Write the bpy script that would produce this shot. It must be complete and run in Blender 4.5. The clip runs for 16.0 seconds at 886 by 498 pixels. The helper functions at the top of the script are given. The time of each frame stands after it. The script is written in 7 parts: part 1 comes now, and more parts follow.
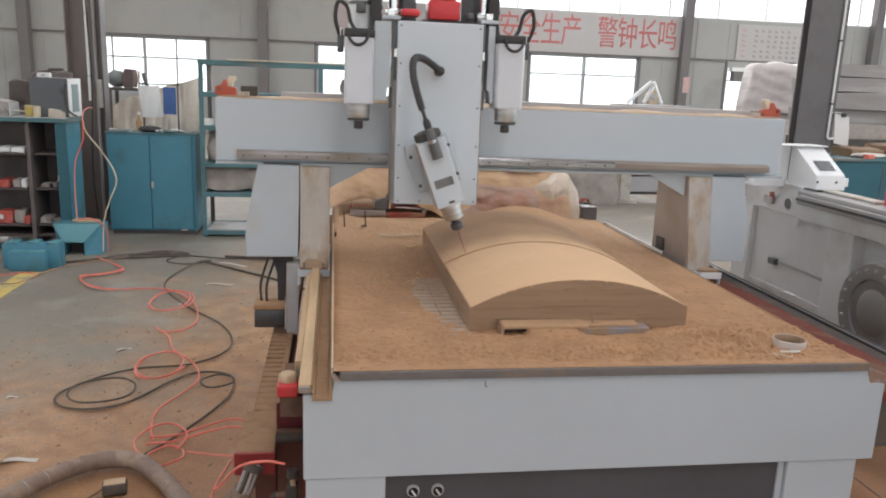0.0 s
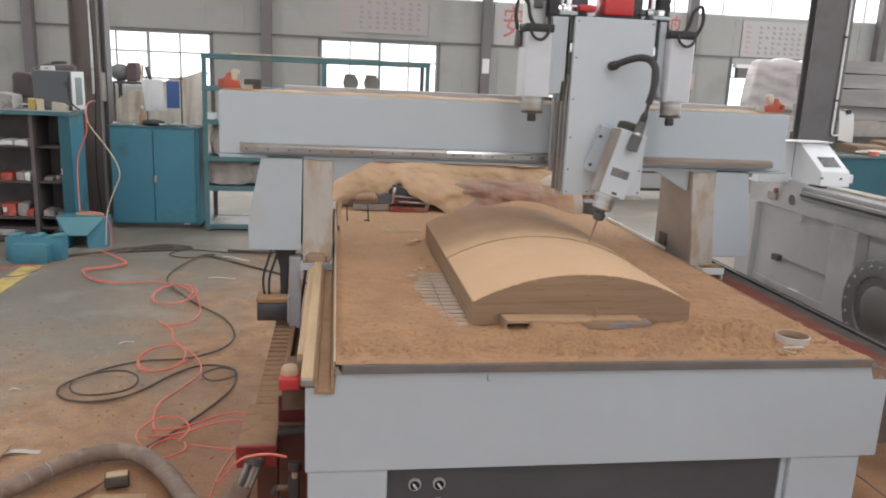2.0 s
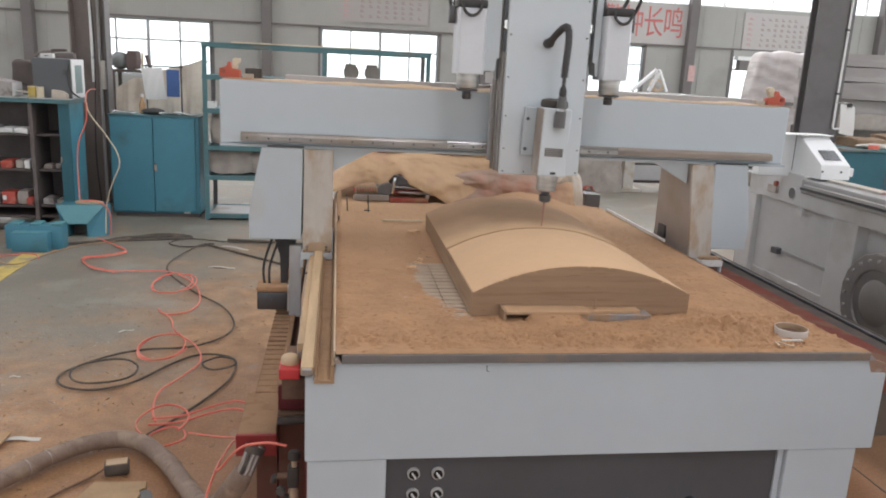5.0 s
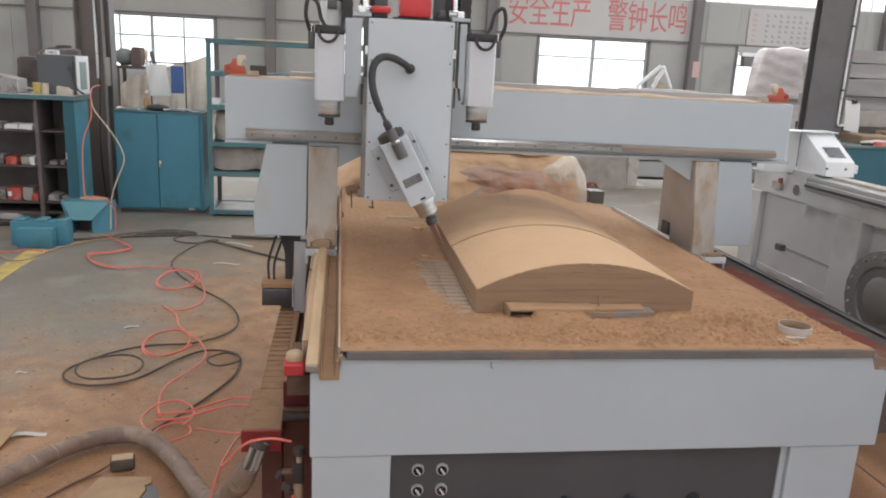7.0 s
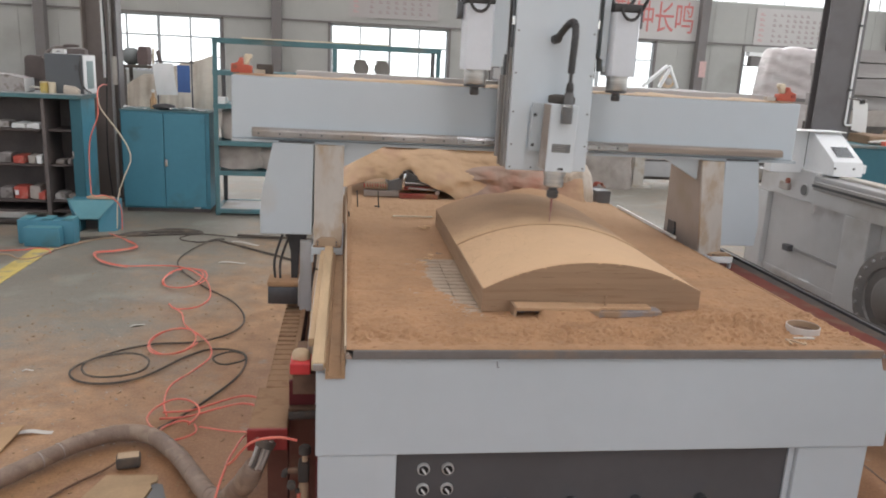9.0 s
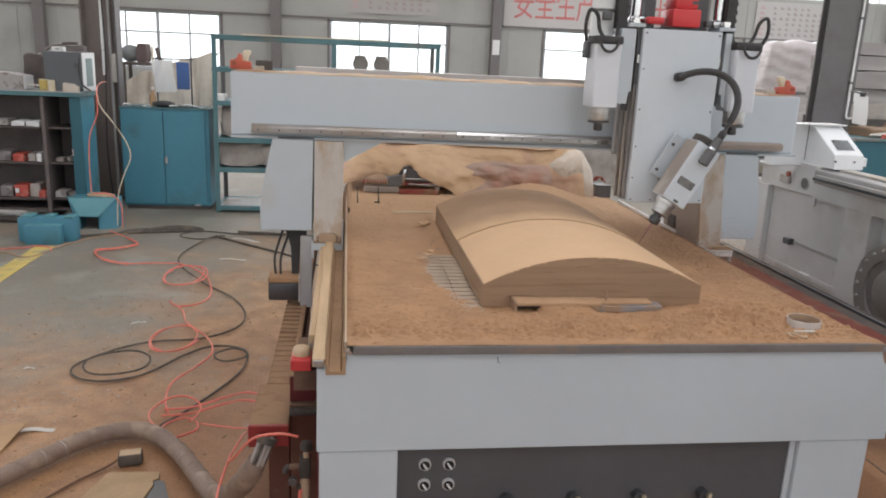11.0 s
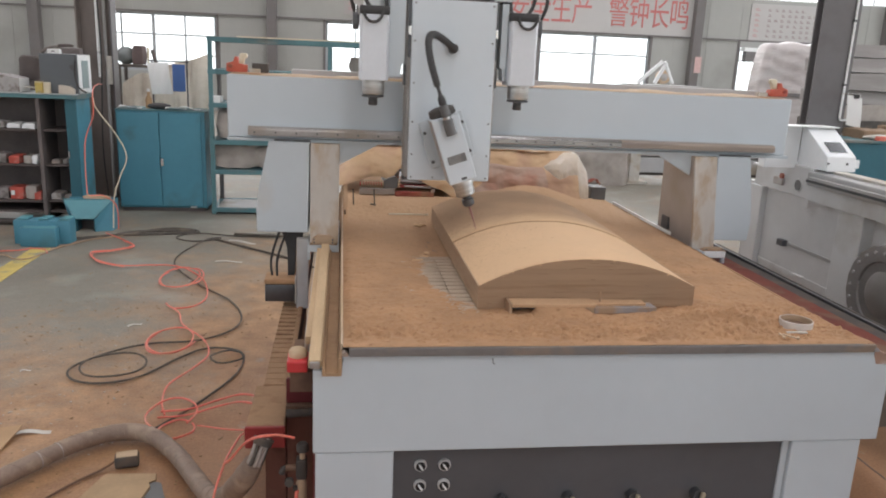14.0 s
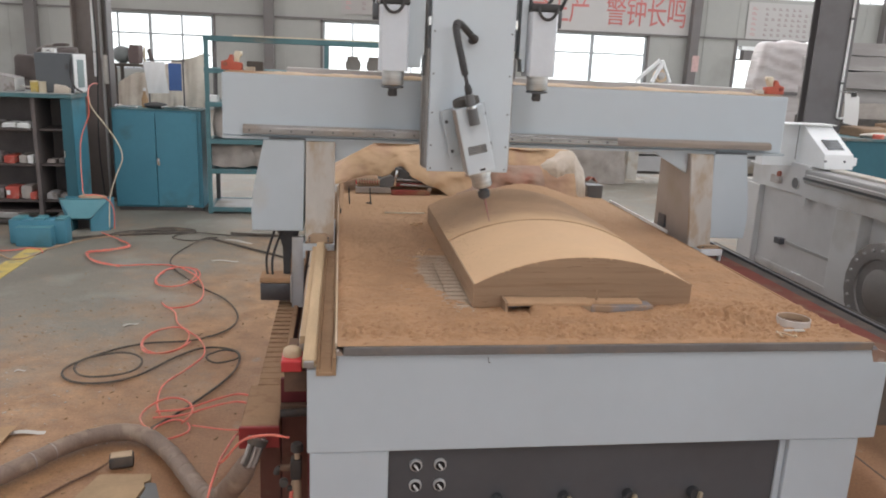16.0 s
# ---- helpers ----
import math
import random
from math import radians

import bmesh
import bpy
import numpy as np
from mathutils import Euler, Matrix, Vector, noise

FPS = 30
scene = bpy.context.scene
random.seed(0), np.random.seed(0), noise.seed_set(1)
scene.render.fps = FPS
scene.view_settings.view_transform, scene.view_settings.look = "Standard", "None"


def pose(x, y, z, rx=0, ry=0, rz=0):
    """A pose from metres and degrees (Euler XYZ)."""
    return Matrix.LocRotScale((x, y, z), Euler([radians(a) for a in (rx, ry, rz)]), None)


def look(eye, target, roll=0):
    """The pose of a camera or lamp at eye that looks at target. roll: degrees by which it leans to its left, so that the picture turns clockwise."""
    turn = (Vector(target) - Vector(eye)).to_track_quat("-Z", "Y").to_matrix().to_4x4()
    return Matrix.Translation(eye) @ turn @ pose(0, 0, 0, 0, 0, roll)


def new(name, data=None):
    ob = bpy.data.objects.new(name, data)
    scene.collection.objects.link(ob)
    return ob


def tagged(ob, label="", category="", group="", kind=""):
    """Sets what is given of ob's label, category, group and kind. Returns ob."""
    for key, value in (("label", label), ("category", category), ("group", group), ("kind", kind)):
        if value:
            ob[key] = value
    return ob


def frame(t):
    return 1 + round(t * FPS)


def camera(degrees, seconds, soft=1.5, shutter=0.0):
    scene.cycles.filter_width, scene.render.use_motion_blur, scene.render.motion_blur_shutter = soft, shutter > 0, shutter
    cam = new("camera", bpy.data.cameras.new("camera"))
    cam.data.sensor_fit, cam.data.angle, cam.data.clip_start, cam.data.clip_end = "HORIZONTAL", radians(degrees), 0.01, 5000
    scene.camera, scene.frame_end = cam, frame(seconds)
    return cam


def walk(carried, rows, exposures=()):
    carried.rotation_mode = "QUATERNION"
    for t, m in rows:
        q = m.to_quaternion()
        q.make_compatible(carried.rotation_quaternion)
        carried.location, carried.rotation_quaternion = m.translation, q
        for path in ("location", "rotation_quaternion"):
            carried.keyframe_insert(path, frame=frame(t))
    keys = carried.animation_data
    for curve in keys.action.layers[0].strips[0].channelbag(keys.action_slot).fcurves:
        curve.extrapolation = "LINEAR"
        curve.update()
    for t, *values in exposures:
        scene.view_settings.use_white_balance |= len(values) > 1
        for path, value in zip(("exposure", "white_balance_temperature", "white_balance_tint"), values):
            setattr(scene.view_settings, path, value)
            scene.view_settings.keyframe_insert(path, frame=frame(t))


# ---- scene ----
cam = camera(60.66, 16.0, soft=1.9, shutter=0.35)

# seconds, tilt down, turn to the right, roll, eye
PATH = [
    (0, 12.35, 8.45, 2.15, 0.000, 0.000, 1.570),
    (0.5, 12.38, 8.39, 2.51, -0.002, 0.003, 1.569),
    (1, 12.42, 8.32, 2.41, -0.001, 0.002, 1.566),
    (1.5, 12.57, 8.31, 2.27, -0.000, 0.002, 1.566),
    (2, 12.68, 8.26, 2.40, 0.000, 0.003, 1.564),
    (2.5, 12.79, 8.31, 2.74, -0.002, -0.004, 1.567),
    (3, 12.86, 8.49, 2.63, -0.005, -0.006, 1.571),
    (3.5, 12.88, 8.51, 2.92, -0.007, -0.001, 1.565),
    (4, 13.09, 8.45, 2.72, -0.002, -0.000, 1.565),
    (6.5, 13.59, 8.15, 2.96, -0.005, 0.000, 1.564),
    (7, 13.67, 8.08, 2.80, -0.006, -0.005, 1.568),
    (7.5, 13.66, 7.97, 2.86, -0.009, -0.003, 1.565),
    (8, 13.71, 7.88, 2.99, -0.013, -0.005, 1.568),
    (8.5, 13.65, 7.74, 2.94, -0.009, -0.003, 1.565),
    (9, 13.71, 7.67, 2.84, -0.008, -0.001, 1.565),
    (11.5, 14.07, 7.62, 2.47, -0.003, 0.002, 1.563),
    (12, 14.08, 7.63, 2.50, 0.003, 0.007, 1.558),
    (12.5, 14.26, 7.84, 2.29, 0.003, 0.005, 1.564),
    (13, 14.27, 8.02, 2.51, -0.002, -0.002, 1.568),
    (13.5, 14.08, 8.06, 2.52, -0.004, -0.009, 1.567),
    (14, 13.91, 7.91, 2.49, -0.005, -0.013, 1.569),
    (14.5, 13.72, 7.77, 2.47, -0.002, -0.010, 1.565),
    (15, 13.72, 7.82, 2.50, 0.003, -0.007, 1.564),
    (15.5, 13.75, 7.99, 2.55, 0.004, -0.001, 1.561),
    (16, 13.95, 8.06, 2.41, 0.005, -0.001, 1.563),
]


def aim(tilt, turn, roll, x, y, z):
    a, b = radians(tilt), radians(turn)
    way = Vector((math.sin(b) * math.cos(a), math.cos(b) * math.cos(a), -math.sin(a)))
    eye = Vector((x, y, z))
    return look(eye, eye + way, roll)


walk(cam, [(row[0], aim(*row[1:])) for row in PATH])

# ---- light: an overcast day through roof lights and window bands ----
world = bpy.data.worlds.new("sky")
scene.world = world
world.use_nodes = True
nt = world.node_tree
sky = nt.nodes.new("ShaderNodeTexSky")
sky.sky_type, sky.sun_disc = "NISHITA", False
sky.sun_elevation, sky.sun_rotation = radians(50), radians(160)
nt.links.new(sky.outputs[0], nt.nodes["Background"].inputs[0])
nt.nodes["Background"].inputs[1].default_value = 0.12
scene.view_settings.exposure = 0.0

HALL_X0, HALL_X1, HALL_Y0, HALL_Y1, EAVES = -16.0, 20.0, -9.0, 21.7, 6.6
ROOF_LIGHTS = (-11.0, -5.0, 1.0, 7.0, 13.0)


def day_lamp(name, place, target, wide, high, watts, colour=(1.0, 0.963, 0.968)):
    data = bpy.data.lights.new(name, "AREA")
    data.shape, data.size, data.size_y, data.energy, data.color = "RECTANGLE", wide, high, watts, colour
    ob = new(name, data)
    ob.matrix_world = look(place, target)
    return ob


for x in ROOF_LIGHTS:
    lamp = day_lamp("roof_light_daylight", (x, 6.35, EAVES - 0.06), (x, 6.35, 0), 1.3, 28.0, (300 if x < -8 else 385) if x < -3 else 465 if x < 5 else 640, (1.0, 0.963, 0.968) if x < 5 else (0.955, 0.965, 1.0))
day_lamp("back_window_daylight", (2.0, HALL_Y1 - 0.35, 4.5), (2.0, 0, 3.2), 34.0, 1.2, 620)
day_lamp("front_window_daylight", (2.0, HALL_Y0 + 0.35, 3.2), (2.0, 12, 2.0), 30.0, 2.6, 240)
day_lamp("side_window_daylight", (HALL_X1 - 0.35, 6.0, 3.0), (0, 6.0, 1.5), 26.0, 2.2, 600, (0.92, 0.955, 1.0))

# unseen fill lamp, added to brighten the bed and the storage side
day_lamp("left_fill_light", (HALL_X0 + 0.35, 6.0, 3.0), (0, 5.0, 1.0), 26.0, 2.2, 300)

# ---- helpers ----
ORIGIN = {}


def thing(name, base, label, category, group="", kind=""):
    ob = new(name)
    ob.empty_display_size = 0.1
    ob.location = base
    ORIGIN[ob] = Vector(base)
    return tagged(ob, label, category, group, kind)


def mesh_of(name, bm, material, smooth):
    me = bpy.data.meshes.new(name)
    bmesh.ops.recalc_face_normals(bm, faces=bm.faces)
    bm.to_mesh(me)
    bm.free()
    me.materials.append(material)
    if smooth:
        me.shade_smooth()
        me.set_sharp_from_angle(angle=radians(38))
    return me


def part(name, bm, material, parent, label="", smooth=True, origin=None, local=False):
    """One mesh under a thing or a part. The bmesh is in world metres, or, with local, in the part's own."""
    home = ORIGIN[parent]
    if local:
        at = Vector(origin) if origin is not None else home
    else:
        at = Vector(origin) if origin is not None else home
        bmesh.ops.translate(bm, verts=bm.verts, vec=-at)
    ob = new(name, mesh_of(name, bm, material, smooth))
    ob.parent = parent
    ob.location = at - home
    ORIGIN[ob] = at
    return tagged(ob, label)


def piece(name, me, parent, m, label=""):
    """A part that shares its mesh with others alike."""
    ob = new(name, me)
    ob.parent = parent
    ob.matrix_basis = m
    ORIGIN[ob] = ORIGIN[parent] + m.translation
    return tagged(ob, label)


def solo(name, bm, material, label, category, base=None, group="", kind="", smooth=True):
    """A thing that is one mesh."""
    if base is None:
        xs = [v.co for v in bm.verts]
        base = Vector((sum(v.x for v in xs) / len(xs), sum(v.y for v in xs) / len(xs), min(v.z for v in xs)))
    bmesh.ops.translate(bm, verts=bm.verts, vec=-Vector(base))
    ob = new(name, mesh_of(name, bm, material, smooth))
    ob.location = base
    ORIGIN[ob] = Vector(base)
    return tagged(ob, label, category, group, kind)


def fresh():
    return bmesh.new()


def box(x0, x1, y0, y1, z0, z1, bev=0.0, bm=None):
    bm = bm or bmesh.new()
    vs = [bm.verts.new((x, y, z)) for x in (x0, x1) for y in (y0, y1) for z in (z0, z1)]
    fs = [bm.faces.new([vs[i] for i in f]) for f in ((0, 1, 3, 2), (4, 6, 7, 5), (0, 4, 5, 1), (2, 3, 7, 6), (0, 2, 6, 4), (1, 5, 7, 3))]
    if bev:
        es = list({e for f in fs for e in f.edges})
        bmesh.ops.bevel(bm, geom=es, offset=bev, segments=2, profile=0.5, affect="EDGES")
    return bm


def slab(m, sx, sy, sz, bev=0.0, bm=None):
    """A box of that size centred on the pose m."""
    tmp = box(-sx / 2, sx / 2, -sy / 2, sy / 2, -sz / 2, sz / 2, bev)
    bmesh.ops.transform(tmp, matrix=m, verts=tmp.verts)
    if bm is None:
        return tmp
    me = bpy.data.meshes.new("tmp")
    tmp.to_mesh(me)
    tmp.free()
    bm.from_mesh(me)
    bpy.data.meshes.remove(me)
    return bm


def prism(outline, axis, a, b, bev=0.0, bm=None):
    """An outline in the two other axes, drawn out along axis from a to b."""
    bm = bm or bmesh.new()
    def put(u, v, w):
        return {"x": (w, u, v), "y": (u, w, v), "z": (u, v, w)}[axis]
    lo = [bm.verts.new(put(u, v, a)) for u, v in outline]
    hi = [bm.verts.new(put(u, v, b)) for u, v in outline]
    n = len(lo)
    fs = [bm.faces.new(lo), bm.faces.new(hi)]
    fs += [bm.faces.new((lo[i], lo[(i + 1) % n], hi[(i + 1) % n], hi[i])) for i in range(n)]
    if bev:
        es = list({e for f in fs for e in f.edges})
        bmesh.ops.bevel(bm, geom=es, offset=bev, segments=2, profile=0.5, affect="EDGES")
    return bm


def tube(points, r, seg=8, bm=None, taper=None):
    bm = bm or bmesh.new()
    pts = [Vector(p) for p in points]
    n = len(pts)
    side, rings = None, []
    for i, p in enumerate(pts):
        way = (pts[min(i + 1, n - 1)] - pts[max(i - 1, 0)]).normalized()
        if side is None:
            side = way.orthogonal().normalized()
        side = (side - way * side.dot(way)).normalized()
        up = way.cross(side)
        rr = taper[i] if taper else r
        rings.append([bm.verts.new(p + (side * math.cos(k * math.tau / seg) + up * math.sin(k * math.tau / seg)) * rr) for k in range(seg)])
    for a, b in zip(rings, rings[1:]):
        for k in range(seg):
            bm.faces.new((a[k], a[(k + 1) % seg], b[(k + 1) % seg], b[k]))
    bm.faces.new(rings[0])
    bm.faces.new(rings[-1])
    return bm


def rod(p, q, r, seg=16, r2=None, bm=None):
    return tube((p, q), r, seg, bm, (r, r if r2 is None else r2))


def lathe(profile, axis_at, seg=24, bm=None):
    """A turned body: (radius, z) pairs about the upright axis through axis_at."""
    bm = bm or bmesh.new()
    ax, ay = axis_at
    rings = [[bm.verts.new((ax + r * math.cos(k * math.tau / seg), ay + r * math.sin(k * math.tau / seg), z)) for k in range(seg)] for r, z in profile]
    for a, b in zip(rings, rings[1:]):
        for k in range(seg):
            bm.faces.new((a[k], a[(k + 1) % seg], b[(k + 1) % seg], b[k]))
    bm.faces.new(rings[0])
    bm.faces.new(rings[-1])
    return bm


def glide(points, n=8, closed=False):
    """A smooth line through the points."""
    p = [Vector(q) for q in points]
    out = []
    for i in range(len(p) - 1):
        a, b, c, d = p[max(i - 1, 0)], p[i], p[i + 1], p[min(i + 2, len(p) - 1)]
        for k in range(n):
            t = k / n
            out.append(0.5 * (2 * b + (c - a) * t + (2 * a - 5 * b + 4 * c - d) * t * t + (3 * b - a - 3 * c + d) * t ** 3))
    out.append(p[-1])
    return out


def sheet(nx, ny, f, bm=None):
    """A grid of nx by ny cells, f(u, v) giving the place."""
    bm = bm or bmesh.new()
    g = [[bm.verts.new(f(i / nx, j / ny)) for i in range(nx + 1)] for j in range(ny + 1)]
    for j in range(ny):
        for i in range(nx):
            bm.faces.new((g[j][i], g[j][i + 1], g[j + 1][i + 1], g[j + 1][i]))
    return bm


def thick(bm, d):
    bmesh.ops.recalc_face_normals(bm, faces=bm.faces)
    bmesh.ops.solidify(bm, geom=bm.faces[:], thickness=d)
    return bm


def fbm(x, y, z=0.0, octaves=4):
    return noise.fractal((x, y, z), 1.0, 2.0, octaves)


# ---- materials ----
def surface(name, colour, rough=0.5, metal=0.0, vary=0.18, scale=6.0, stain=None, stain_at=0.6, stain_scale=2.5, bump=0.1, bump_scale=90.0, stretch=(1, 1, 1), random=0.0, coat=0.0):
    m = bpy.data.materials.new(name)
    m.use_nodes = True
    t = m.node_tree
    n, l = t.nodes, t.links
    b = n["Principled BSDF"]
    b.inputs["Roughness"].default_value, b.inputs["Metallic"].default_value = rough, metal
    b.inputs["Coat Weight"].default_value = coat
    co = n.new("ShaderNodeTexCoord")
    mp = n.new("ShaderNodeMapping")
    mp.inputs["Scale"].default_value = stretch
    l.new(co.outputs["Object"], mp.inputs[0])

    def noise_node(s, detail=5.0):
        x = n.new("ShaderNodeTexNoise")
        x.inputs["Scale"].default_value, x.inputs["Detail"].default_value = s, detail
        l.new(mp.outputs[0], x.inputs["Vector"])
        return x.outputs["Fac"]

    def blend(fac, a, c):
        x = n.new("ShaderNodeMix")
        x.data_type = "RGBA"
        l.new(fac, x.inputs["Factor"]) if not isinstance(fac, float) else None
        for sock, val in ((x.inputs["A"], a), (x.inputs["B"], c)):
            if isinstance(val, tuple):
                sock.default_value = (*val, 1)
            else:
                l.new(val, sock)
        return x.outputs["Result"]

    def ramp(fac, lo, hi):
        x = n.new("ShaderNodeMapRange")
        x.inputs["From Min"].default_value, x.inputs["From Max"].default_value = lo, hi
        l.new(fac, x.inputs["Value"])
        return x.outputs["Result"]

    big, small = noise_node(scale), noise_node(scale * 9)
    dark = tuple(c * (1 - vary) for c in colour)
    light = tuple(min(1, c * (1 + vary)) for c in colour)
    out = blend(ramp(big, 0.3, 0.7), dark, light)
    fine = blend(ramp(small, 0.25, 0.75), tuple(c * (1 - vary * 0.7) for c in colour), tuple(min(1, c * (1 + vary * 0.7)) for c in colour))
    x = n.new("ShaderNodeMix")
    x.data_type, x.inputs["Factor"].default_value = "RGBA", 0.4
    l.new(out, x.inputs["A"])
    l.new(fine, x.inputs["B"])
    out = x.outputs["Result"]
    if random:
        info = n.new("ShaderNodeObjectInfo")
        hv = n.new("ShaderNodeHueSaturation")
        l.new(ramp(info.outputs["Random"], -1.0, 2.0), hv.inputs["Value"])
        hv.inputs["Value"].default_value = 1.0
        rr = n.new("ShaderNodeMapRange")
        rr.inputs["To Min"].default_value, rr.inputs["To Max"].default_value = 1 - random, 1 + random
        l.new(info.outputs["Random"], rr.inputs["Value"])
        l.new(rr.outputs["Result"], hv.inputs["Value"])
        l.new(out, hv.inputs["Color"])
        out = hv.outputs["Color"]
    if stain:
        st = noise_node(stain_scale, 8.0)
        out = blend(ramp(st, stain_at - 0.07, stain_at + 0.07), out, stain)
    l.new(out, b.inputs["Base Color"])
    rg = n.new("ShaderNodeMapRange")
    rg.inputs["To Min"].default_value, rg.inputs["To Max"].default_value = max(0.02, rough - 0.1), min(1, rough + 0.1)
    l.new(big, rg.inputs["Value"])
    l.new(rg.outputs["Result"], b.inputs["Roughness"])
    if bump:
        bp = n.new("ShaderNodeBump")
        bp.inputs["Strength"].default_value, bp.inputs["Distance"].default_value = bump, 0.003
        l.new(noise_node(bump_scale, 3.0), bp.inputs["Height"])
        l.new(bp.outputs[0], b.inputs["Normal"])
    return m


DUST = (0.40, 0.228, 0.12)
white_paint = surface("white_machine_paint", (0.52, 0.567, 0.598), 0.42, vary=0.05, scale=2.0, stain=(0.52, 0.48, 0.42), stain_at=0.72, bump=0.05, bump_scale=220)
# lighter than beam_paint: the head plate's sheen is put into its colour
plate_paint = surface("pale_blue_white_plate", (0.607, 0.657, 0.697), 0.34, vary=0.05, scale=2.5, stain=(0.55, 0.58, 0.62), stain_at=0.64, stain_scale=3.0, bump=0.03, bump_scale=220)
beam_paint = surface("white_beam_paint", (0.552, 0.604, 0.642), 0.4, vary=0.04, scale=1.5, bump=0.04, bump_scale=220)
grey_paint = surface("grey_machine_paint", (0.46, 0.455, 0.455), 0.5, vary=0.1, scale=2.0, stain=(0.33, 0.28, 0.22), stain_at=0.62)
dusty_paint = surface("dusty_white_paint", (0.55, 0.52, 0.47), 0.7, vary=0.12, scale=5.0, stain=(0.47, 0.405, 0.32), stain_at=0.55, stain_scale=7.0)
smeared_leg = surface("dust_smeared_leg", (0.56, 0.52, 0.47), 0.75, vary=0.12, scale=4.0, stain=(0.45, 0.35, 0.255), stain_at=0.555, stain_scale=11.0, stretch=(1.4, 1.4, 0.6))
# leg colour for the inner face, darker because that face is in shadow
leg_inner = surface("shaded_grey_brown_leg", (0.42, 0.37, 0.33), 0.7, vary=0.1, scale=2.5, stain=(0.40, 0.34, 0.27), stain_at=0.66, stain_scale=3.0)
ledge_tan = surface("tan_dust_ledge", (0.60, 0.47, 0.34), 0.9, vary=0.12, scale=3.0, stain=(0.53, 0.39, 0.24), stain_at=0.55, stain_scale=2.0, bump=0.5, bump_scale=150)
tile_mat = surface("dusty_grey_bed_tile", (0.405, 0.315, 0.235), 0.8, vary=0.12, scale=8.0)
neighbour_grey = surface("pale_grey_machine_paint", (0.60, 0.60, 0.595), 0.5, vary=0.07, scale=1.5, stain=(0.47, 0.45, 0.42), stain_at=0.64)
chain_grey = surface("grey_drag_chain", (0.20, 0.186, 0.178), 0.7, vary=0.2, scale=8.0, stain=(0.20, 0.175, 0.15), stain_at=0.6)
cutter_mat = surface("reddish_carbide_cutter", (0.38, 0.20, 0.175), 0.4, 0.5, vary=0.1)
tray_dust = surface("dark_tray_dust", (0.30, 0.18, 0.10), 0.9, vary=0.15, scale=6.0, stain=(0.24, 0.13, 0.07), stain_at=0.6, stain_scale=20.0, bump=0.5, bump_scale=150)
# dusty brown, darkened to hold the shade under the rail and tray
tray_shade = surface("shaded_dusty_brown", (0.17, 0.10, 0.065), 0.9, vary=0.2, scale=7.0, stain=(0.12, 0.07, 0.05), stain_at=0.6, stain_scale=9.0)
side_dust = surface("settled_brown_dust", (0.36, 0.31, 0.275), 0.8, vary=0.15, scale=12.0, stain=(0.46, 0.43, 0.40), stain_at=0.6, stain_scale=9.0)
bezel_mat = surface("satin_bezel", (0.60, 0.60, 0.59), 0.4, 0.3, vary=0.12)
oily_dark = surface("oily_dark_fittings", (0.060, 0.050, 0.044), 0.85, vary=0.3, scale=14.0, stain=(0.10, 0.07, 0.05), stain_at=0.6, stain_scale=14.0)
foot_pale = surface("pale_dusty_wood", (0.50, 0.37, 0.25), 0.85, vary=0.15, scale=9.0)
foot_tan = surface("tan_dusty_foot", (0.42, 0.30, 0.20), 0.85, vary=0.15, scale=9.0)
cable_dusty = surface("dusty_brown_black_cable", (0.095, 0.08, 0.066), 0.7, vary=0.3, scale=12.0, stain=(0.16, 0.125, 0.095), stain_at=0.58, stain_scale=8.0)
# lighter teal for faces turned to the light from above
teal_light = surface("lit_teal_paint", (0.10, 0.285, 0.325), 0.45, vary=0.12, scale=4.0, stain=(0.16, 0.30, 0.31), stain_at=0.6)
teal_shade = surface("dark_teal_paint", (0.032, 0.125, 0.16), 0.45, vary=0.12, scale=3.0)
shelf_black = surface("dark_brown_inner_panel", (0.095, 0.074, 0.068), 0.7, vary=0.2)
brown_column_paint = surface("worn_brown_column_paint", (0.21, 0.178, 0.162), 0.5, vary=0.16, scale=2.5, stain=(0.17, 0.14, 0.125), stain_at=0.58, bump=0.12)
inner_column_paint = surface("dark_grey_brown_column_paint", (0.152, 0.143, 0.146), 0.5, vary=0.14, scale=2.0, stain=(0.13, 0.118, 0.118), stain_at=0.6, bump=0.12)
gutter_dust = surface("brown_gutter_dust", (0.355, 0.225, 0.13), 0.9, vary=0.18, scale=7.0, stain=(0.29, 0.175, 0.10), stain_at=0.6, stain_scale=18.0, bump=0.5, bump_scale=160)
valve_brass = surface("dull_brass_lever", (0.46, 0.39, 0.28), 0.4, 0.5, vary=0.15)
tin_paint = surface("dusty_white_tin", (0.60, 0.55, 0.51), 0.5, vary=0.1, scale=20.0)
# tray end's red, lowered in colour for the shadow it sits in
shade_bright_red = surface("shadowed_red_tray_end_paint", (0.26, 0.026, 0.024), 0.5, vary=0.2, scale=6.0, stain=(0.2, 0.07, 0.045), stain_at=0.6)
bracket_brown = surface("rusty_stained_bracket", (0.33, 0.205, 0.15), 0.85, vary=0.25, scale=14.0, stain=(0.52, 0.47, 0.43), stain_at=0.56, stain_scale=22.0)
# dusty red with the dimness under the tray put into its colour
dull_red = surface("shaded_dusty_red_paint", (0.15, 0.062, 0.045), 0.85, vary=0.25, scale=5.0, stain=(0.19, 0.11, 0.075), stain_at=0.58, stain_scale=7.0)
# machine red darkened to carry the shadow on the left side panels
shade_red = surface("shadowed_red_side_paint", (0.13, 0.012, 0.016), 0.55, vary=0.25, scale=5.0, stain=(0.09, 0.04, 0.03), stain_at=0.58)
